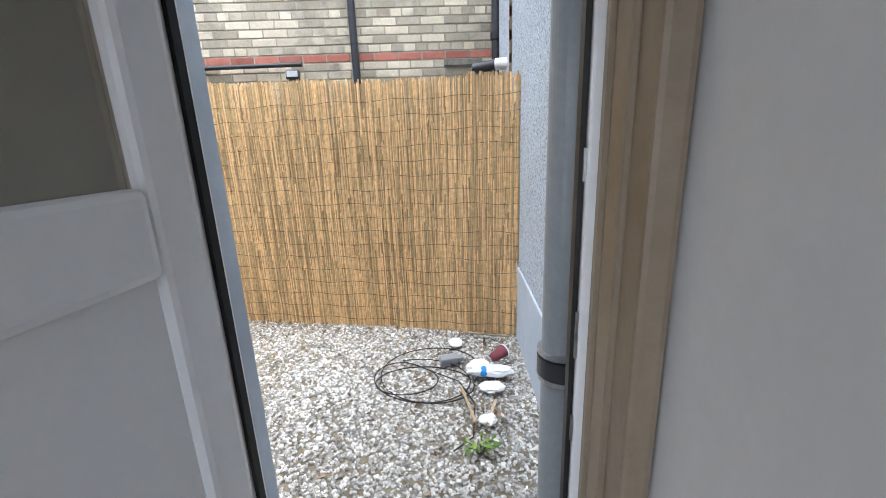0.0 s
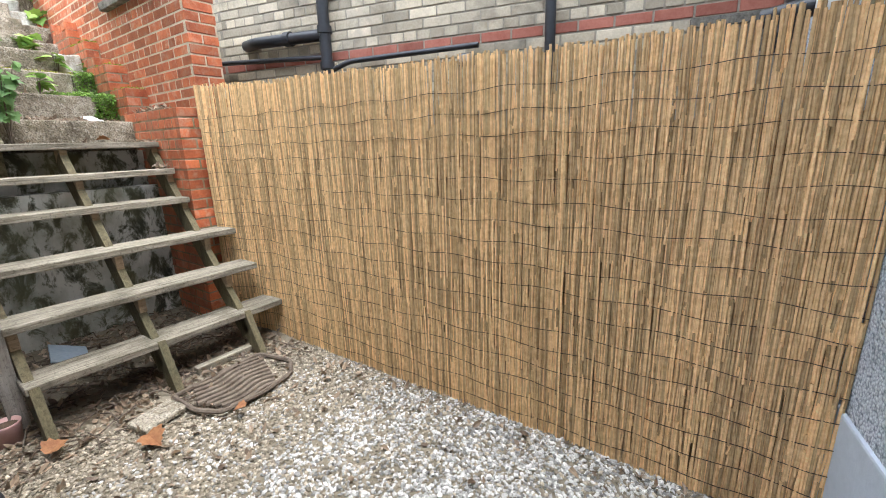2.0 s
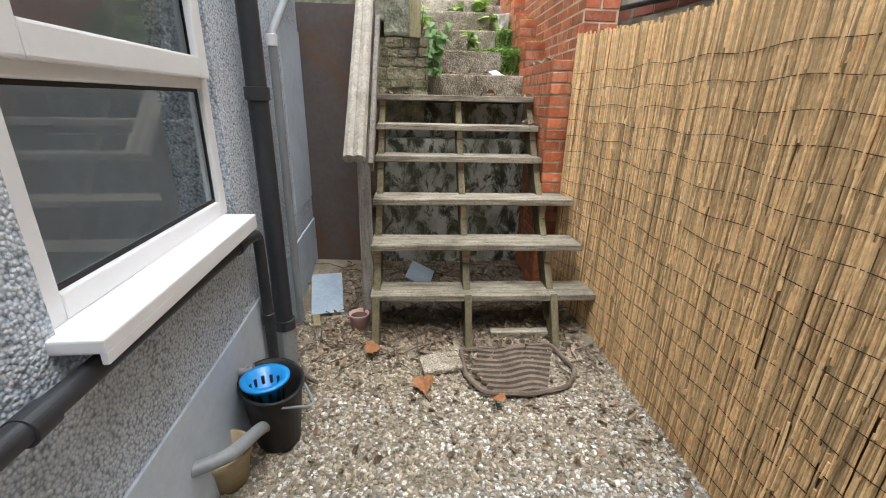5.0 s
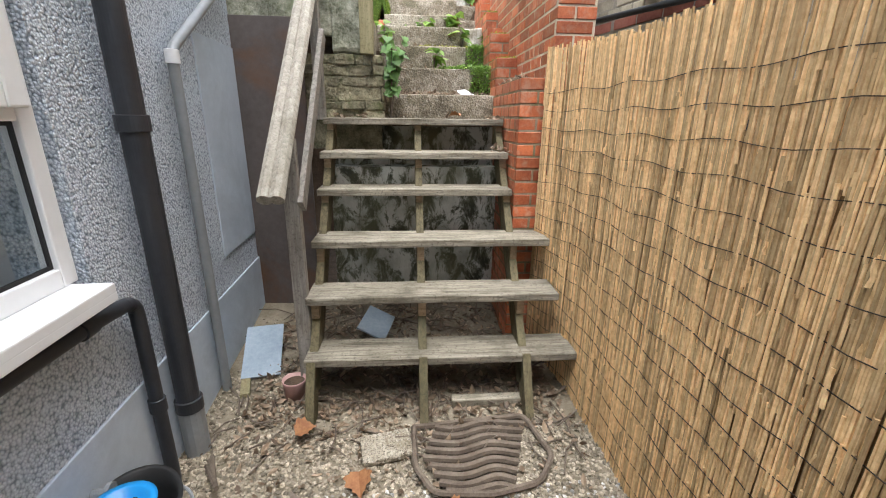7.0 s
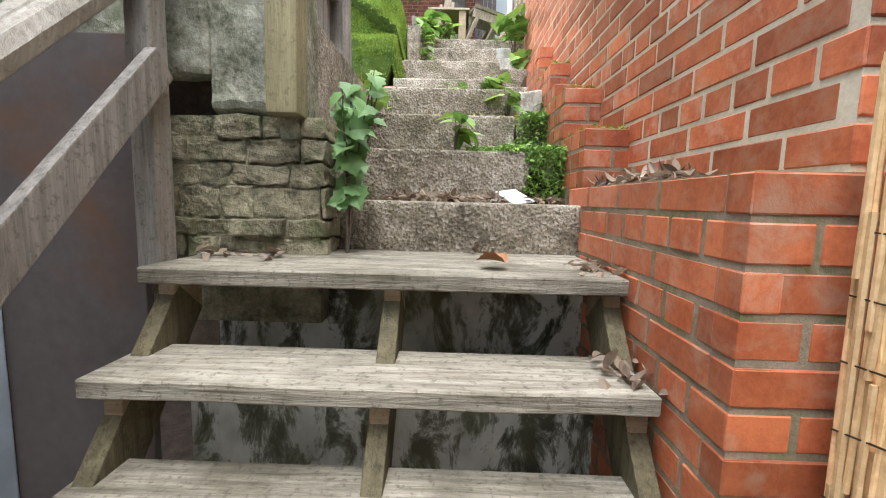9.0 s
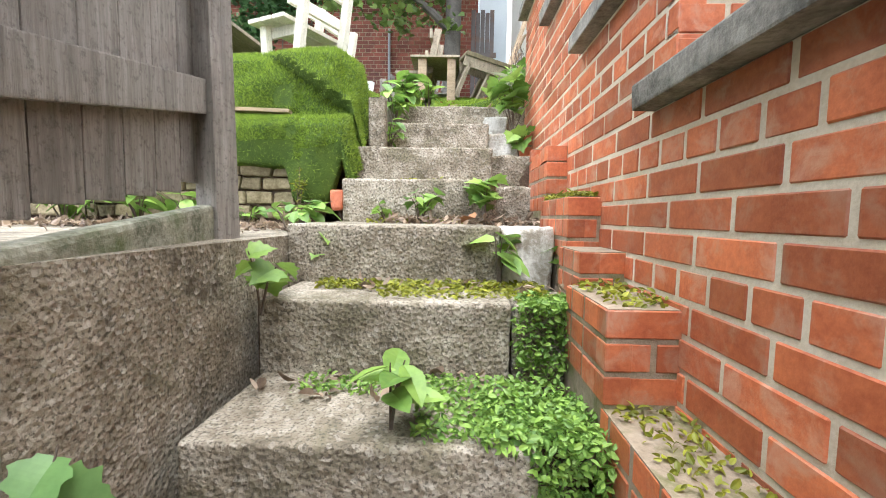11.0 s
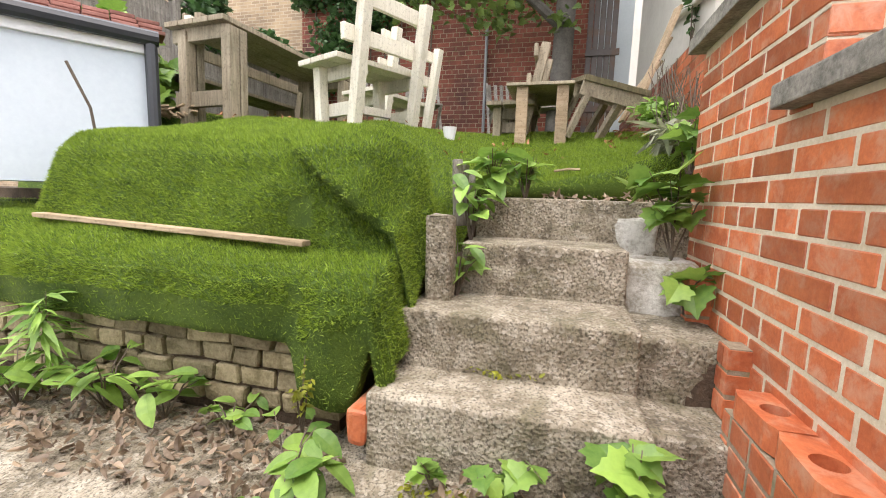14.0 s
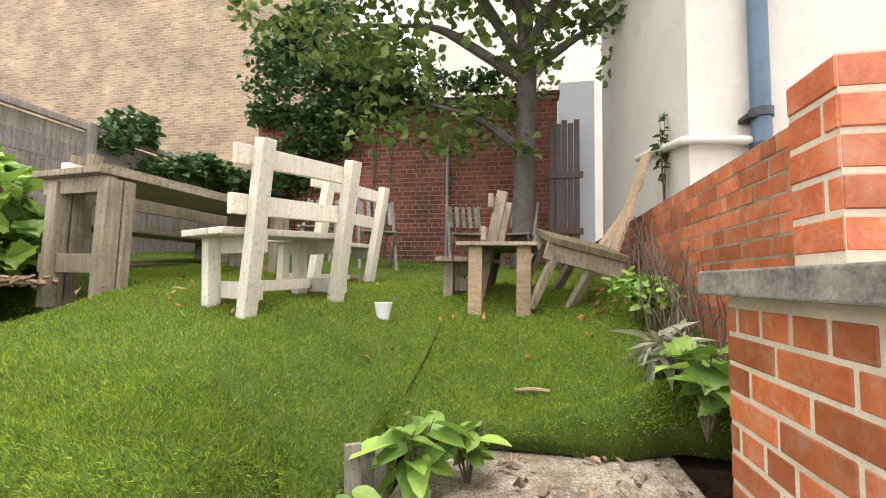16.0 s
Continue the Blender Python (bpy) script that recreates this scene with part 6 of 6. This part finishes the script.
part("roof", bm, M_COPING, yellow_house)

garage = tagged(new("garage"), "low pale blue rendered garage with a red tiled roof edge", "garage", "", "structure")
GM = Matrix.Translation((-6.42, 1.05, 0)) @ Matrix.Rotation(math.atan2(-0.6, 0.8), 4, "Z")
bm = bmesh.new()
box(bm, (0.0, -2.2, 3.2), (0.98, 0.0, 4.05), GM)
part("wall", bm, M_GARAGE, garage)
bm = bmesh.new()
box(bm, (0.90, -0.02, 3.2), (1.0, 0.012, 4.05), GM, 0.004)
box(bm, (0.0, -0.01, 4.0), (1.0, 0.03, 4.06), GM, 0.004)
part("trim", bm, M_WHITEPLASTIC, garage, "white painted corner trim")
bm = bmesh.new()
tube(bm, [GM @ Vector((-0.06, 0.06, 4.09)), GM @ Vector((1.1, 0.06, 4.10))], 0.045, 10)
part("gutter", bm, M_BLACKPIPE, garage, "black gutter")
bm = bmesh.new()
tube(bm, [GM @ Vector((-0.02, 0.05, 4.06)), GM @ Vector((-0.02, 0.05, 3.5))], 0.036, 10)
part("downpipe", bm, M_BLACKPIPE, garage, "black downpipe")
roof = base("roof")
roof.parent = garage
for r in range(3):
    for k in range(9):
        bm = bmesh.new()
        box(bm, (-0.10 + k * 0.135, 0.04 - r * 0.16 - 0.18, 4.125 + r * 0.075), (0.03 + k * 0.135, 0.05 - r * 0.16, 4.15 + r * 0.075), GM @ Matrix.Translation((0, 0, 0.01 * (k % 2))), 0.006)
        part("roof_tile", bm, M_ROOFTILE, roof)
bm = bmesh.new()
tube(bm, [(-6.15, 0.98, 3.35), (-6.1, 1.0, 3.62), (-6.02, 0.96, 3.85)], 0.008, 6)
tagged(part("dead_stem", bm, M_TWIG), "dead stem against the pale blue garage wall", "stem")

side_fence = tagged(new("side_fence"), "grey weathered panel fence along the upper garden", "fence")
for k in range(4):
    x0 = -11.4 + k * 1.55
    for r in range(9):
        bm = bmesh.new()
        box(bm, (x0 + 0.03, -0.78 + 0.004 * (r % 2), 3.75 + r * 0.165), (x0 + 1.50, -0.755 + 0.004 * (r % 2), 3.925 + r * 0.165), None, 0.003)
        part("board", bm, M_GREYWOOD, side_fence)
    bm = bmesh.new()
    box(bm, (x0 - 0.05, -0.76, 3.7), (x0 + 0.03, -0.67, 5.34), None, 0.006)
    part("post", bm, M_GREYWOOD, side_fence)
    bm = bmesh.new()
    box(bm, (x0 - 0.02, -0.755, 5.26), (x0 + 1.52, -0.70, 5.32), None, 0.004)
    part("rail", bm, M_GREYWOOD, side_fence)

# ---- garden furniture ----
def long_table():
    th = tagged(new("garden_table"), "long heavy weathered wooden garden table", "table")
    th.matrix_world = pose(-7.03, 0.79, 3.72, 0, 0.6, 174.3)
    for k in range(4):
        bm = bmesh.new()
        box(bm, (0.0, -0.31 + k * 0.157, 0.725), (2.05, -0.16 + k * 0.157, 0.765), None, 0.005)
        part("top_board", bm, M_BENCHWOOD, th)
    for x in (0.04, 1.55):
        for y in (-0.33, 0.13):
            bm = bmesh.new()
            box(bm, (x, y, -0.1), (x + 0.09, y + 0.09, 0.70), None, 0.006)
            part("leg", bm, M_BENCHWOOD, th)
            bm = bmesh.new()
            box(bm, (x + 0.10, y, -0.1), (x + 0.17, y + 0.09, 0.70), None, 0.006)
            part("leg", bm, M_BENCHWOOD, th)
        bm = bmesh.new()
        box(bm, (x + 0.02, -0.28, 0.62), (x + 0.09, 0.30, 0.724), None, 0.006)
        part("cross_beam", bm, M_BENCHWOOD, th)
        bm = bmesh.new()
        box(bm, (x + 0.03, -0.30, 0.12), (x + 0.08, 0.30, 0.24), None, 0.006)
        part("foot_rail", bm, M_BENCHWOOD, th)
    return th


def garden_bench(name, m, width, mat, label, seat_h=0.42, back_h=0.92, depth=0.42):
    """A wide plank bench: local x along the seat, +y to the back, z up."""
    th = tagged(new(name), label, "bench")
    th.matrix_world = m
    for x in (0.0, width - 0.07):
        bm = bmesh.new()
        beam(bm, (x + 0.035, depth - 0.04, -0.08), (x + 0.035, depth + 0.14, back_h), 0.07, 0.075)
        part("back_post", bm, mat, th)
        bm = bmesh.new()
        box(bm, (x, 0.02, -0.06), (x + 0.07, 0.09, seat_h - 0.03), None, 0.006)
        part("leg", bm, mat, th)
        bm = bmesh.new()
        box(bm, (x + 0.07, 0.0, seat_h - 0.12), (x + 0.11, depth + 0.04, seat_h - 0.03), None, 0.005)
        part("seat_bearer", bm, mat, th)
        bm = bmesh.new()
        box(bm, (x + 0.07, 0.02, 0.06), (x + 0.11, depth, 0.15), None, 0.005)
        part("side_rail", bm, mat, th)
    for k in range(3):
        bm = bmesh.new()
        box(bm, (-0.08, -0.03 + k * 0.14, seat_h - 0.03), (width + 0.06, 0.10 + k * 0.14, seat_h + 0.005), None, 0.005)
        part("seat_board", bm, mat, th)
    for z in (back_h - 0.36, back_h - 0.13):
        off = depth - 0.055 + 0.18 * (z + 0.06) / (back_h + 0.08)
        bm = bmesh.new()
        box(bm, (-0.08, off - 0.045, z), (width + 0.04, off - 0.01, z + 0.10), None, 0.005)
        part("back_board", bm, mat, th)
    bm = bmesh.new()
    box(bm, (0.09, depth * 0.45, 0.09), (width - 0.09, depth * 0.45 + 0.05, 0.15), None, 0.005)
    part("stretcher", bm, mat, th)
    return th


long_table()
garden_bench("garden_bench", pose(-6.983, 1.869, 3.655, 0, -3, 157.4) @ Matrix.Diagonal((1, -1, 1, 1)), 0.63, M_CREAM, "cream-painted wooden garden bench standing on the turf", 0.42, 0.84)
garden_bench("garden_bench", pose(-8.05, 1.60, 3.72, 0, 0, 160) @ Matrix.Diagonal((1, -1, 1, 1)), 0.7, M_CREAM, "pale painted bench behind the nearer one")
garden_bench("garden_bench", pose(-7.5, -0.12, 3.80, 0, 0, 175) @ Matrix.Diagonal((1, -1, 1, 1)), 1.5, M_BENCHWOOD, "weathered wooden bench behind the long table")
bm = bmesh.new()
box(bm, (-8.6, 0.60, 4.465), (-7.15, 0.66, 4.56), None, 0.005)
tagged(part("loose_board", bm, M_CREAM), "pale board lying along the table", "board")


def side_table():
    th = tagged(new("low_table"), "low wooden table with four thick legs on the turf", "table")
    th.matrix_world = pose(-7.71, 3.42, 3.665)
    bm = bmesh.new()
    box(bm, (-0.75, -0.28, 0.40), (0.02, 0.24, 0.425), None, 0.005)
    part("tabletop", bm, M_BENCHWOOD, th)
    for x in (-0.09, -0.62):
        for y in (-0.20, 0.11):
            bm = bmesh.new()
            box(bm, (x, y, -0.06), (x + 0.08, y + 0.09, 0.40), None, 0.006)
            part("leg", bm, M_PLANK, th)
    return th


side_table()
garden_bench("low_bench", pose(-8.0, 2.98, 3.70, 0, 0, 178) @ Matrix.Diagonal((1, -1, 1, 1)), 0.5, M_BENCHWOOD, "old wooden bench behind the low table", 0.3, 0.78, 0.3)


def folding_chair(x, y, z, rz):
    th = tagged(new("folding_chair"), "grey slatted wooden folding chair by the back wall", "chair", "folding chairs")
    th.matrix_world = pose(x, y, z, 0, 0, rz)
    for yy in (-0.22, 0.22):
        bm = bmesh.new()
        beam(bm, (0.20, yy, -0.04), (-0.20, yy, 0.88), 0.035, 0.025)
        part("leg", bm, M_GREYWOOD, th)
        bm = bmesh.new()
        beam(bm, (-0.20, yy * 0.9, -0.04), (0.22, yy * 0.9, 0.44), 0.035, 0.025)
        part("leg", bm, M_GREYWOOD, th)
    for k in range(5):
        bm = bmesh.new()
        box(bm, (-0.19 + k * 0.08, -0.21, 0.43), (-0.12 + k * 0.08, 0.21, 0.45), None, 0.003)
        part("seat_slat", bm, M_GREYWOOD, th)
        bm = bmesh.new()
        beam(bm, (-0.06, -0.18 + k * 0.09, 0.55), (-0.20, -0.18 + k * 0.09, 0.86), 0.05, 0.012)
        part("back_slat", bm, M_GREYWOOD, th)
    return th


for x, y, rz in ((-10.6, 2.75, 20), (-10.4, 3.45, -15), (-10.2, 0.8, 10), (-9.9, 1.75, 30)):
    folding_chair(x, y, lawn_z(-x, y), rz)

broken = tagged(new("broken_bench"), "collapsed dark wooden bench leaning on its side", "bench")
broken.matrix_world = pose(-7.97, 3.90, 3.96, -14, 12, 8) @ Matrix.Diagonal((0.85, 0.85, 0.85, 1))
for k in range(7):
    bm = bmesh.new()
    box(bm, (-0.35 + k * 0.10, -0.30, 0.14), (-0.28 + k * 0.10, 0.28, 0.19), None, 0.005)
    part("slat", bm, M_DARKWOOD, broken)
for x in (-0.30, 0.25):
    bm = bmesh.new()
    box(bm, (x, -0.30, 0.02), (x + 0.05, 0.28, 0.14), None, 0.005)
    part("bearer", bm, M_BENCHWOOD, broken)
    for y, dx in ((-0.22, 0.03), (0.08, -0.10)):
        bm = bmesh.new()
        beam(bm, (x + 0.02, y, 0.08), (x + dx, y - 0.06, -0.36), 0.07, 0.05)
        part("leg", bm, M_BENCHWOOD, broken)
for a, b in [((-8.2, 4.14, 3.85), (-8.3, 4.46, 4.80)), ((-8.4, 4.10, 3.9), (-8.5, 4.45, 4.62)), ((-8.6, 4.05, 3.95), (-8.75, 4.44, 4.5))]:
    bm = bmesh.new()
    beam(bm, a, b, 0.10, 0.025)
    tagged(part("loose_plank", bm, M_PLANK), "raw plank leaning against the wall", "plank", "leaning planks")
small_pot = tagged(base("small_pot", (-7.38, 2.77, 3.60)), "small white cracked pot on the turf", "pot")
bm = bmesh.new()
ring_bm(bm, [(0.035, 0.0), (0.052, 0.09), (0.055, 0.10), (0.046, 0.10), (0.040, 0.05)], 14)
part("pot_body", bm, M_WHITEPLASTIC, small_pot)
for i, (a, b) in enumerate([((-6.85, 1.95, 3.60), (-6.83, 2.25, 3.60)), ((-7.3, 1.35, 3.75), (-7.25, 1.52, 3.75)), ((-6.95, 3.55, 3.36), (-6.93, 3.70, 3.37))]):
    bm = bmesh.new()
    tube(bm, [a, [(p + q) / 2 + 0.008 for p, q in zip(a, b)], b], 0.008, 6)
    tagged(part("fallen_stick", bm, M_PLANK), "brown stick lying on the turf", "stick", "fallen sticks")
bm = bmesh.new()
for k in range(60):
    p = Vector((-6.95 + rnd.gauss(0, 0.10), 0.52 + rnd.gauss(0, 0.12), 3.76 + rnd.uniform(0, 0.05)))
    box(bm, (-0.03, -0.012, -0.006), (0.03, 0.012, 0.006), rand_leaf_m(p, rnd, 0.6))
tagged(part("wood_chips", bm, M_PLANK), "heap of pale wood chips beside the table", "wood chips", "", "stuff")


# ---- trees and ivy ----
def foliage(name, parent, centres, count, size, mat, seed, shape="maple"):
    """Leaves in clumps round centres (x, y, z, radius), one joined mesh."""
    rr = random.Random(seed)
    bm = bmesh.new()
    wsum = [c[3] ** 2 for c in centres]
    for _ in range(count):
        cx, cy, cz, r = rr.choices(centres, wsum)[0]
        v = Vector((rr.gauss(0, 1), rr.gauss(0, 1), rr.gauss(0, 1))).normalized() * r * rr.random() ** 0.45
        leaf_into(bm, shape, rand_leaf_m((cx + v.x, cy + v.y, cz + v.z * 0.7), rr, 0.9), size * rr.uniform(0.6, 1.2), 0.2, 0.3)
    ob = part(name, bm, mat, parent)
    return ob


tree = tagged(base("tree", (0, -0.19, 0)), "grey-barked garden tree with a thin leafy crown", "tree")
bm = bmesh.new()
tube(bm, [(-10.5, 3.72, 3.7), (-10.5, 3.72, 4.3), (-10.5, 3.74, 5.4), (-10.52, 3.76, 6.6), (-10.5, 3.72, 7.5), (-10.55, 3.7, 9.5)], [0.19, 0.155, 0.135, 0.125, 0.10, 0.05], 14)
part("trunk", bm, M_BARK, tree, smooth=True)
clumps = []
limbs = [((-10.5, 3.73, 6.5), (-10.2, 2.6, 7.2), (-9.6, 1.2, 7.0)), ((-10.5, 3.73, 6.7), (-10.0, 3.0, 7.7), (-9.2, 2.2, 8.0)), ((-10.5, 3.75, 6.6), (-10.6, 4.4, 7.1), (-10.4, 5.0, 7.3)), ((-10.5, 3.73, 6.9), (-10.2, 4.3, 7.7), (-9.6, 4.6, 8.3)),
         ((-10.5, 3.73, 5.5), (-10.2, 3.2, 5.9), (-9.9, 2.6, 6.0)), ((-10.5, 3.72, 7.4), (-10.3, 2.9, 8.4), (-10.0, 1.6, 8.8)), ((-10.5, 3.72, 7.0), (-9.6, 3.6, 7.8), (-8.8, 3.4, 8.2))]
for a, b, c in limbs:
    bm = bmesh.new()
    tube(bm, arc([a, b, c], 0.3), [0.075 - 0.055 * k / 6 for k in range(7)], 8)
    part("limb", bm, M_BARK, tree)
    for p in (b, c, tuple((q + r) / 2 for q, r in zip(b, c))):
        for _ in range(5):
            clumps.append((p[0] + rnd.uniform(-0.7, 0.7), p[1] + rnd.uniform(-0.8, 0.8), p[2] + rnd.uniform(-0.5, 0.5), rnd.uniform(0.2, 0.6)))
foliage("crown", tree, clumps, 6000, 0.10, M_TREELEAF, 61)
ivy = tagged(base("ivy"), "dense dark ivy hanging over the old brick wall", "ivy")
ivy_c = []
for k in range(70):
    y = rnd.uniform(-1.1, 1.5)
    top = 8.6 - 0.5 * abs(y) - 0.7 * max(0, y - 0.3)
    ivy_c.append((-11.45 + rnd.uniform(-0.15, 0.25), y, rnd.uniform(5.3 + 1.0 * max(0.0, y + 0.3), top), rnd.uniform(0.25, 0.5)))
for k in range(22):
    ivy_c.append((-11.4, rnd.uniform(0.8, 3.1), rnd.uniform(6.6, 7.2), rnd.uniform(0.15, 0.3)))
foliage("leaves", ivy, ivy_c, 11000, 0.085, M_IVY, 62)
bm = bmesh.new()
for k in range(9):
    y = -1.0 + 0.28 * k
    tube(bm, [(-11.5, y, 3.9), (-11.48, y + 0.1, 5.6), (-11.45, y + 0.2, 7.4)], 0.015, 5)
part("stem", bm, M_TWIG, ivy)
ivy2 = tagged(base("ivy"), "green ivy spilling along the top of the side fence", "ivy")
iv2 = [(-11.2 + 0.22 * k + rnd.uniform(-0.1, 0.1), -0.62 + rnd.uniform(-0.12, 0.15), 5.18 + rnd.uniform(-0.22, 0.15) + (0.22 if k > 10 else 0), rnd.uniform(0.16, 0.30)) for k in range(13)]
foliage("leaves", ivy2, iv2, 2400, 0.08, M_IVY, 63)
for nm, lab, cs, n, sz, mt, sd in [
        ("maple_bush", "leafy green maple bush beside the garage", [(-7.25, -0.05, 4.15, 0.30), (-7.1, 0.05, 4.4, 0.25), (-7.35, -0.25, 4.55, 0.22), (-7.15, 0.1, 3.95, 0.22)], 260, 0.16, M_LEAF, 64),
        ("shrub", "dark green shrub by the side wall", [(-7.45, 4.24, 3.78, 0.15), (-7.6, 4.2, 3.82, 0.13)], 420, 0.06, M_LEAF, 65),
        ("grassy_plant", "pale strappy plant at the edge of the turf", [(-6.95, 4.20, 3.56, 0.12)], 140, 0.16, M_GREYLEAF, 66)]:
    th = tagged(base(nm), lab, "plant")
    foliage("leaves", th, cs, n, sz, mt, sd, "long" if nm == "grassy_plant" else ("maple" if nm == "maple_bush" else "oval"))
    bm = bmesh.new()
    for c in cs:
        tube(bm, [(c[0], c[1], lawn_z(-c[0], c[1]) - 0.05), (c[0] + 0.02, c[1], c[2] + c[3] * 0.5)], 0.008, 5)
    part("stem", bm, M_TWIG, th)
dry = tagged(base("dry_stems"), "tangle of dry brown flower stems along the side wall", "plant")
for q in range(3):
    bm = bmesh.new()
    for k in range(34):
        x, y = rnd.uniform(-8.0, -6.95), rnd.uniform(4.20, 4.46)
        z0 = lawn_z(-x, y) - 0.02
        h = rnd.uniform(0.25, 0.62)
        tube(bm, [(x, y, z0), (x + rnd.uniform(-0.05, 0.05), y + rnd.uniform(-0.06, 0.03), z0 + h * 0.6), (x + rnd.uniform(-0.1, 0.1), y + rnd.uniform(-0.1, 0.03), z0 + h)], 0.003, 4)
    tagged(part("stem_tangle", bm, M_TWIG, dry), kind="stuff")
vine = plant("wall_vine", (-8.4, 4.60, 4.42), "thin vine climbing the white house wall", "plant", 71, 0.75, 5, "oval", 0.09, 0.09, M_IVY, 7)
